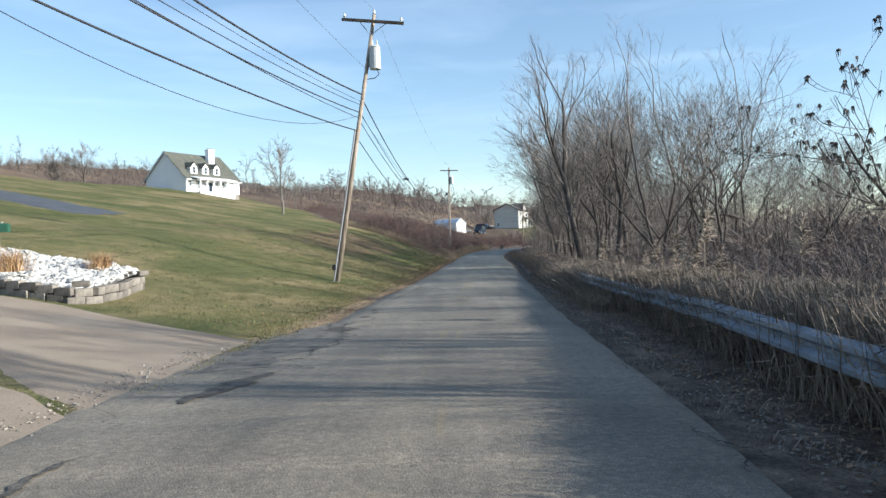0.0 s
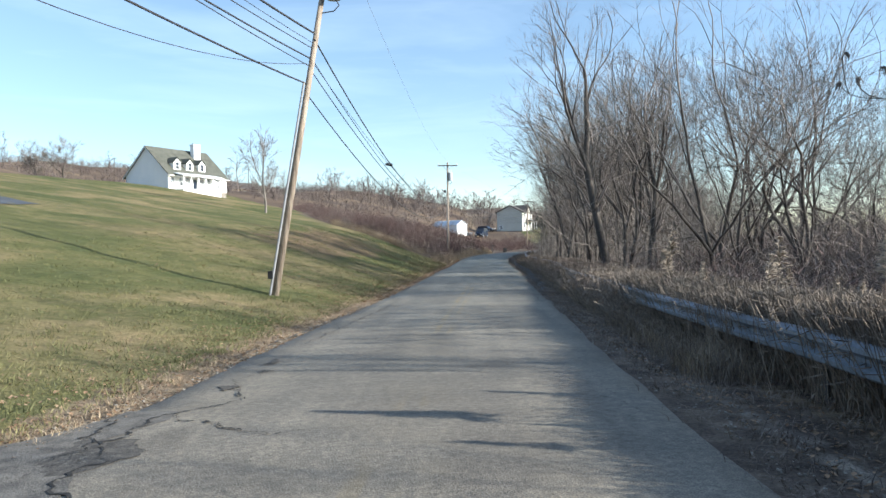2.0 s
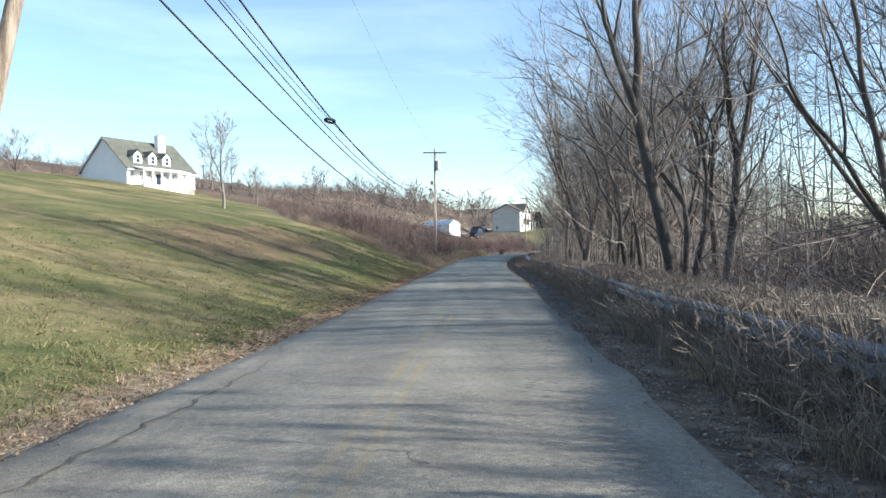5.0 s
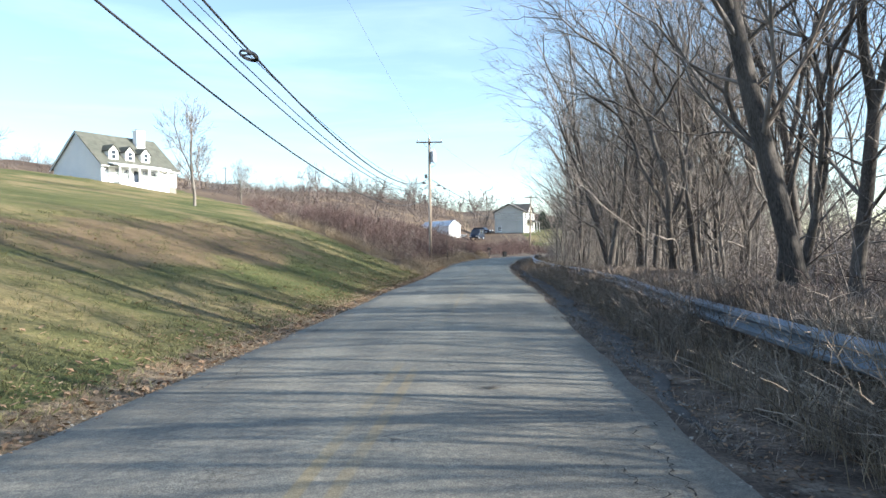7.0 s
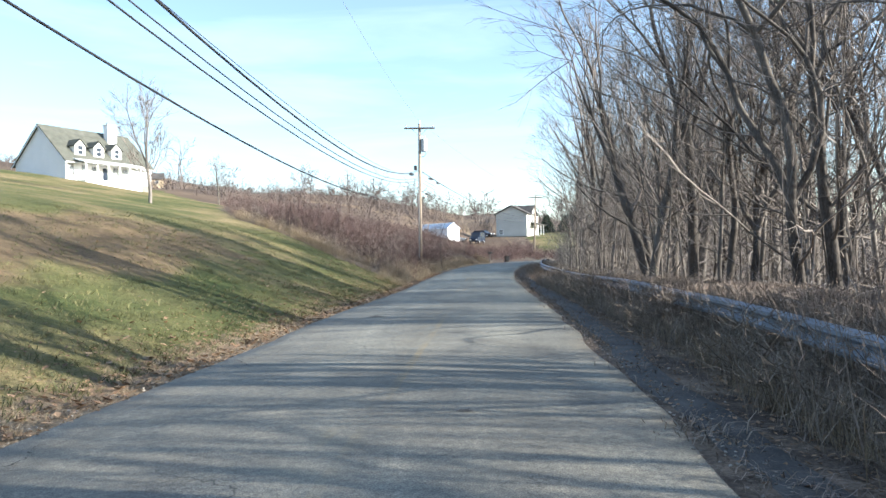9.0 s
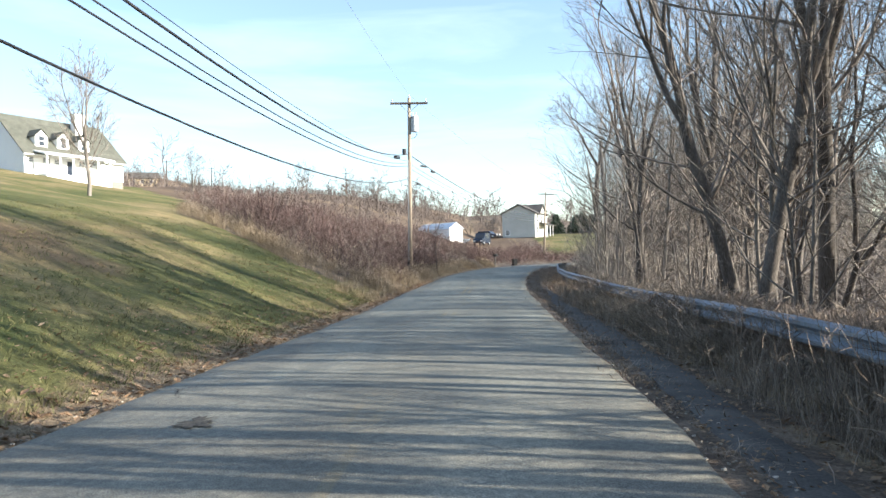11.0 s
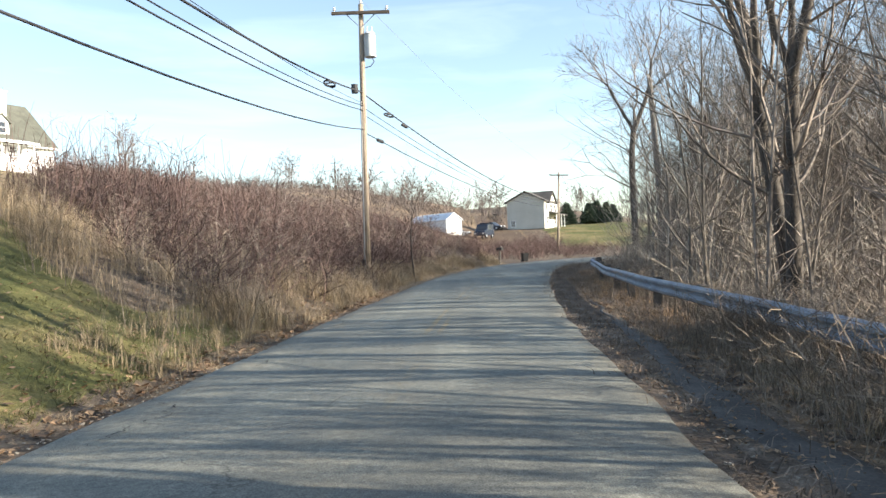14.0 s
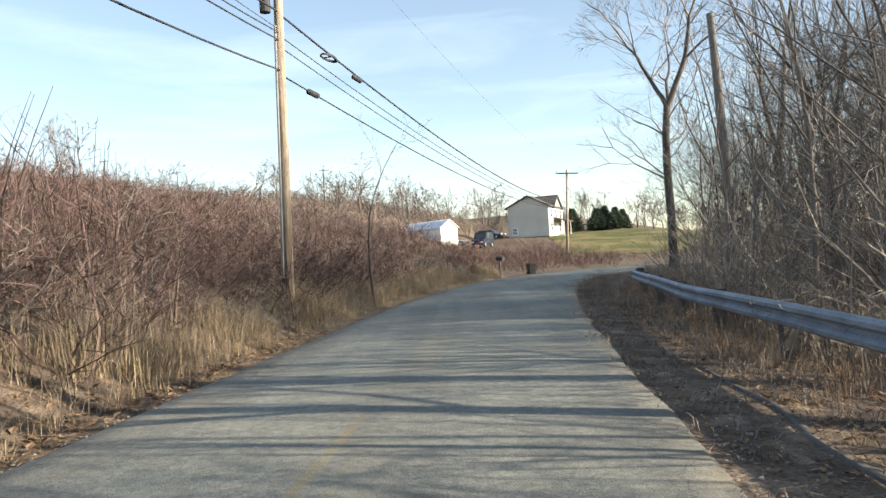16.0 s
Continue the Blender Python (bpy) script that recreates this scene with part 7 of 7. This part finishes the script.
def pick_screen_grass():
    y = rng_s.uniform(0, 40) if near_part else rng_s.uniform(40, 70)
    s = rng_s.uniform(0.99, 1.01)
    tall = s * float(np.interp(y, [0, 8, 14, 20, 26, 34, 40, 60, 70], [1.5, 1.4, 1.27, 1.22, 1.17, 1.1, 1.08, 1.02, 0.8])) + 0.3 * rail_shift(y)
    back = 0.45 * rng_s.random()
    return edge_r(y) + 2.1 + rail_shift(y) + back, y, s * 1.15, tall + 0.3 * (back - 0.22)


near_part = True
scattered("dry_grass", thatches, ring(900, pick_screen_grass), M_DRY_DULL, "dense brown thatch of dead stalks behind the guardrail", "dry grass")
near_part = False
scattered("dry_grass", thatches, ring(210, pick_screen_grass), M_WEED_GREY, "dense thatch of dead brown stalks behind the guardrail", "dry grass")


def pick_front_grass():
    y = rng_s.uniform(18, 84)
    s = rng_s.uniform(0.6, 1.25)
    return edge_r(y) + 0.85 + rail_shift(y) + 0.75 * rng_s.random(), y, s, s


scattered("dry_grass", slim_tufts, ring(800, pick_front_grass), M_DRY_DULL, "dead brown grass in front of the guardrail", "dry grass")
# paler colour stands in for sun dappling some of these tufts
scattered("dry_grass", slim_tufts, ring(450, pick_front_grass), M_DRY, "straw grass in front of the guardrail, paler as if sunlit", "dry grass")


def pick_front_bend():
    y = rng_s.uniform(82, 118)
    s = rng_s.uniform(0.3, 0.8)
    return edge_r(y) + 1.0 + rail_shift(y) + 1.3 * rng_s.random(), y, s * 1.2, s


scattered("dry_grass", slim_tufts, ring(300, pick_front_bend), M_WEED_GREY, "short dead grass under the guardrail at the bend", "dry grass")
scattered("dry_grass", slim_tufts, ring(160, pick_front_bend), M_RUST, "rusty tufts of dead grass under the guardrail", "dry grass")


def pick_over_rail():
    y = rng_s.choice((27, 31, 34, 42, 46, 49, 52, 55, 58, 61, 64, 67, 69, 71, 73, 76, 79, 82, 84)) + rng_s.normal(0, 1.0)
    s = rng_s.uniform(0.9, 1.35)
    return edge_r(y) + 1.78 + rail_shift(y) + 0.3 * rng_s.random(), y, s, s


scattered("dry_grass", tall_tufts, ring(480, pick_over_rail), M_DRY_DULL, "dry grass drooping over the guardrail", "dry grass")


def pick_cover():
    y = rng_s.choice((28.5, 31, 34, 45, 48, 57, 60, 63, 68, 77, 81)) + rng_s.normal(0, 1.1)
    k = rng_s.uniform(0.75, 1.15)
    return edge_r(y) + rail_off(y) - 0.4 + 0.6 * rng_s.random(), y, k, k


scattered("weeds", weeds, ring(330, pick_cover), M_WEED_GREY, "tall grey-brown weeds hiding stretches of the guardrail", "weeds")


def pick_rail_brush():
    y = rng_s.choice((26, 30, 38, 44, 50, 57, 66, 70, 78)) + rng_s.normal(0, 1.2)
    s = rng_s.uniform(0.45, 0.75)
    return edge_r(y) + 1.2 + rail_shift(y) + 0.3 * rng_s.random(), y, s, s


scattered("weeds", red_shrubs, ring(130, pick_rail_brush), M_DRY_DULL, "tangled dead weeds growing through the guardrail", "weeds")


def pick_left_foot():
    y = rng_s.uniform(81, 133)
    s = rng_s.uniform(0.5, 1.3)
    return left_x(y) - 0.35 - 1.5 * rng_s.random(), y, s, s * 0.9


scattered("dry_grass", slim_tufts, ring(520, pick_left_foot), M_DRY, "low straw-coloured grass at the bank's foot", "dry grass")


def pick_stems():
    y = rng_s.uniform(40, 124)
    off = 3.8 + 6.5 * rng_s.random() + (2.0 if y > 98 else 0)
    s = rng_s.uniform(0.75, 1.3)
    return edge_r(y) + off, y, s, s


def pick_back_stems():
    y = rng_s.uniform(94, 132)
    off = 6 + 18 * rng_s.random() + max(0, y - 112) * 0.9
    s = rng_s.uniform(1.1, 1.6)
    return edge_r(min(y, 118)) + off, y, s, s


scattered("saplings", STEMS, ring(22, pick_back_stems), M_TWIG, "thicket of grey saplings near the bend", "saplings")
scattered("saplings", STEMS, ring(55, pick_stems), M_TWIG, "thicket of thin grey saplings in the wood", "saplings")


def pick_shoulder():
    y = rng_s.uniform(2, 125)
    off = -0.05 + rng_s.random() * 1.7 - float(np.interp(y, [0, 5, 13, 24], [0.45, 0.42, 0.24, 0.0]))
    if off < 0.9 and hash_noise(edge_r(y) + off, y, 1.3) < -0.1 or (0.35 < off < 1.0 and 48 < y < 106 and rng_s.random() < 0.85):
        return None
    s = rng_s.uniform(0.45, 1.1)
    return edge_r(y) + off, y, s * 1.2, s * 0.75


scattered("dry_grass", low_tufts, ring(1700, pick_shoulder), M_WEED_GREY, "short dead grass on the road's shoulder", "dry grass")
scattered("dry_grass", low_tufts, ring(900, pick_shoulder), M_DRY_DULL, "short straw-coloured grass on the road's shoulder", "dry grass")


# lawn blades near the road, thinning with distance
def pick_lawn():
    y = 3 + 86 * rng_s.random() ** 1.1
    off = 0.6 + 11 * rng_s.random() ** 1.8
    x = left_x(y) - off
    if y > lawn_edge(x) - 0.3 or (y < 17 and x < -3.6 and y < 14 + max(0, -4 - x) * 0.62) or (x < -7.9 and 16 < y < 22.5):
        return None
    s = rng_s.uniform(0.7, 1.4)
    return x, y, s, s


scattered("lawn_grass", lawn_tufts, ring(8000, pick_lawn), M_GRASS, "short mown green and straw lawn grass", "grass")


def pick_verge():
    y = rng_s.uniform(14, 90)
    s = rng_s.uniform(0.3, 0.75)
    return left_x(y) - 0.15 - 0.5 * abs(rng_s.normal(0, 0.6)), y, s, s * 0.55


scattered("verge_grass", short_tufts, ring(700, pick_verge), M_DRY, "straw-coloured dead grass fringe along the asphalt", "dry grass")


def leaf(seed):
    rng = np.random.default_rng(seed)
    w, l, b2 = rng.uniform(0.012, 0.022), rng.uniform(0.018, 0.03), rng.uniform(0.005, 0.015)
    V = np.array([(-w, 0, b2), (0, -l, 0), (w, 0, b2), (0, l, b2 * 1.5), (0, 0, 0.004)])
    return V, np.array([[0, 1, 4, 3], [1, 2, 3, 4]])


def pick_leaf():
    if rng_s.random() < 0.55:
        y = 3 + 120 * rng_s.random()
        x = edge_r(y) + 0.08 + 2.2 * rng_s.random() ** 1.3
    else:
        y = rng_s.uniform(15, 100)
        x = left_x(y) - abs(rng_s.normal(0.3, 1.1 if y < 60 or rng_s.random() < 0.5 else 2.4)) + 0.1
    s = rng_s.uniform(0.6, 1.3)
    return x, y, s, s


scattered("fallen_leaves", [leaf(k) for k in range(6)], [(p[0], p[1], p[2] + 0.03, *p[3:]) for p in ring(36000, pick_leaf)], M_LEAF, "scattered brown fallen leaves along the verges", "leaves")


def pick_big_leaf():
    if rng_s.random() < 0.6:
        y = rng_s.uniform(34, 100)
        x = left_x(y) - abs(rng_s.normal(0.25, 0.55 if rng_s.random() < 0.75 else 3.5))
    else:
        y = rng_s.uniform(40, 106)
        x = edge_r(y) + rng_s.uniform(0.9, 2.8)
    k = rng_s.uniform(1.4, 2.6)
    return x, y, k, k


scattered("fallen_leaves", [leaf(k + 40) for k in range(6)], [(p[0], p[1], p[2] + 0.04, *p[3:]) for p in ring(5200, pick_big_leaf)], M_LEAF, "large curled brown leaves caught in the grass verge", "leaves")


def pebble(seed):
    rng = np.random.default_rng(seed)
    V = np.array([(x, y, z) for z in (0, 1) for x, y in ((-1, -1), (1, -1), (1, 1), (-1, 1))], float) * (0.011, 0.013, 0.012) * rng.uniform(0.6, 1.3, (8, 3))
    return V, np.array([[4, 5, 6, 7], [0, 1, 5, 4], [1, 2, 6, 5], [2, 3, 7, 6], [3, 0, 4, 7]])


def pick_gravel():
    y = 3 + 90 * rng_s.random() ** 1.4
    if rng_s.random() < 0.5:
        x = edge_r(y) + rng_s.normal(0.12, 0.22)
    else:
        x = left_x(y) - rng_s.normal(-0.05, 0.16) - 1.1 * math.exp(-((y - 8.8) / 6.0) ** 4)
    s = rng_s.uniform(0.4, 1.2)
    return x, y, s, s


scattered("gravel", [pebble(k) for k in range(6)], [(p[0], p[1], p[2] + 0.03, *p[3:]) for p in ring(6000, pick_gravel)], M_GRAVEL, "loose grey and tan gravel crumbs along the asphalt's edge", "gravel")


# seed plumes of reeds behind the rail
def plume(seed):
    rng = random.Random(seed)
    paths = [([Vector((0, 0, -0.05)), Vector((0.02, 0, 0.8)), Vector((0.08, 0.02, 1.55))], [0.006, 0.005, 0.003])]
    for k in range(70):
        f = rng.uniform(0, 1)
        p = Vector((0.05 + 0.05 * f, 0.01, 1.2 + 0.45 * f))
        a = rng.uniform(0, 6.28)
        l = 0.14 * (1.1 - f * 0.8)
        q = p + Vector((math.cos(a) * l + 0.03, math.sin(a) * l, rng.uniform(0.0, 0.1)))
        paths.append(([p, (p + q) / 2 + Vector((0, 0, 0.03)), q], [0.006, 0.012, 0.003]))
    return tubes(paths, 3)


def pick_plume():
    y = rng_s.uniform(11, 29)
    s = rng_s.uniform(0.5, 1.0) if rng_s.random() < 0.85 else rng_s.uniform(1.1, 1.35)
    return edge_r(y) + rail_off(y) + rng_s.uniform(0.5, 2.2), y, s * 1.25, s


scattered("reed_plumes", [plume(k) for k in range(4)], ring(42, pick_plume), M_PLUME, "pale fluffy reed plumes behind the guardrail", "reeds")

# dry ornamental grass in the stone bed
for x, y, s in ((-10.5, 17.9, 1.15), (-9.4, 20.2, 0.95)):
    V, Q = tuft(int(-x * 10), 420, 0.62 * s, 1.0, 0.005, 0.14 * s)
    ob = new("ornamental_grass", quad_mesh("ornamental_grass", V, Q, M_RUST))
    ob.location = (x, y, gz(x, y) + 0.5)
    tagged(ob, "clipped tan dry ornamental grass in the white rocks", "ornamental grass", group="ornamental grasses")


# ---- far hillside ----
def pick_hill():
    x, y = rng_s.uniform(-210, 40), rng_s.uniform(150, 430)
    if y < lawn_edge(x) + 4 or (x > -2 and y < 245) or (-66 < x < -34 and y < 178):
        return None
    if x > -2 and rng_s.random() < 0.5:
        return None
    s = rng_s.uniform(0.9, 1.8)
    return x, y, s * 1.5, s


scattered("hill_brush", far_shrubs, ring(1500, pick_hill), M_TWIG_FAR, "brown leafless scrub covering the far hillside", "brush")

far_trees = []
for k in range(5):
    lv = grow(300 + k, 7.5, 1 + k % 2, 0.2, 8, 5, base_r=0.016, low=0.25, wob=0.12, depth=3)
    paths = [(p, [max(r, 0.03) for r in rr]) for level in lv[:2] for p, rr in level]
    paths += [([p[0], p[len(p) // 2], p[-1]], [0.03, 0.026, 0.014]) for p, _ in lv[2]]
    paths += [([p[0], p[-1]], [0.022, 0.009]) for p, _ in lv[3]]
    far_trees.append(ribbons(paths))


def pick_ridge():
    x = rng_s.uniform(-260, 150)
    y = rng_s.uniform(300, 470) if rng_s.random() < 0.7 else rng_s.uniform(190, 300)
    if x > -5 and y < 250 or (-66 < x < -34 and y < 185) or y < lawn_edge(x) + 10:
        return None
    s = rng_s.uniform(0.6, 1.3) * (0.75 if y > 300 else 1.0)
    return x, y, s * 1.2, s


scattered("far_woods", far_trees, ring(240, pick_ridge), M_TWIG_FAR, "bare trees along the hill's crest", "woods")


def pick_valley():
    x, y = rng_s.uniform(45, 240), rng_s.uniform(60, 420)
    if x < 30 + (y < 240) * 18 or x < y * 0.13:
        return None
    s = rng_s.uniform(0.9, 1.6)
    return x, y, s, s


scattered("far_woods", far_trees, ring(110, pick_valley), M_TWIG_FAR, "distant bare woodland beyond the road", "woods")


def pick_grove():
    if rng_s.random() < 0.45:
        x, y = rng_s.uniform(34, 92), rng_s.uniform(238, 310)
    else:
        x, y = rng_s.uniform(-45, 14), rng_s.uniform(238, 320)
    s = rng_s.uniform(0.9, 1.35)
    return x, y, s, s


scattered("far_woods", far_trees, ring(75, pick_grove), M_TWIG_FAR, "hazy bare trees behind the cream house", "woods")


# dark evergreens beside the cream house
def conifer(seed, h, w):
    rng = random.Random(seed)
    root = tagged(new("evergreen_tree"), "dark green dense evergreen beside the cream house", "evergreen", group="evergreens")
    V, Q = tubes([([Vector((0, 0, -0.3)), Vector((0, 0, h * 0.5)), Vector((0, 0, h * 0.95))], [0.12, 0.08, 0.02])], 6)
    child(new("trunk", quad_mesh("trunk", V, Q, M_BARK)), root)
    paths = []
    for k in range(520):
        f = rng.random() ** 1.3
        a = rng.uniform(0, 6.28)
        rad = w * (1 - f) ** 0.85 * rng.uniform(0.55, 1.1)
        p = Vector((0, 0, h * (0.03 + 0.93 * f)))
        q = p + Vector((math.cos(a) * rad, math.sin(a) * rad, rng.uniform(-0.05, 0.35) * rad + 0.1))
        paths.append(([p.lerp(q, 0.35), p.lerp(q, 0.7) + Vector((0, 0, 0.05)), q], [0.05, 0.13, 0.02]))
        for _ in range(2):
            t = p.lerp(q, rng.uniform(0.5, 0.95))
            b2 = a + rng.choice((-0.8, 0.8))
            paths.append(([t, t + Vector((math.cos(b2), math.sin(b2), 0.2)) * 0.25, t + Vector((math.cos(b2), math.sin(b2), 0.25)) * 0.5], [0.05, 0.08, 0.01]))
    V, Q = tubes(paths, 4)
    child(new("crown", quad_mesh("crown", V, Q, M_CONIFER)), root)
    return root


ever = conifer(1, 4.6, 2.5)
plant(ever, 30.4, 229, 0.0, 0.95)
for x, y, t, s in ((32.2, 230, 1.2, 1.02), (34.0, 229, 2.2, 0.95), (35.6, 230, 5.0, 0.85), (31.3, 231, 3.3, 0.9), (25.7, 228, 3.0, 1.0)):
    again(ever, x, y, t, s)
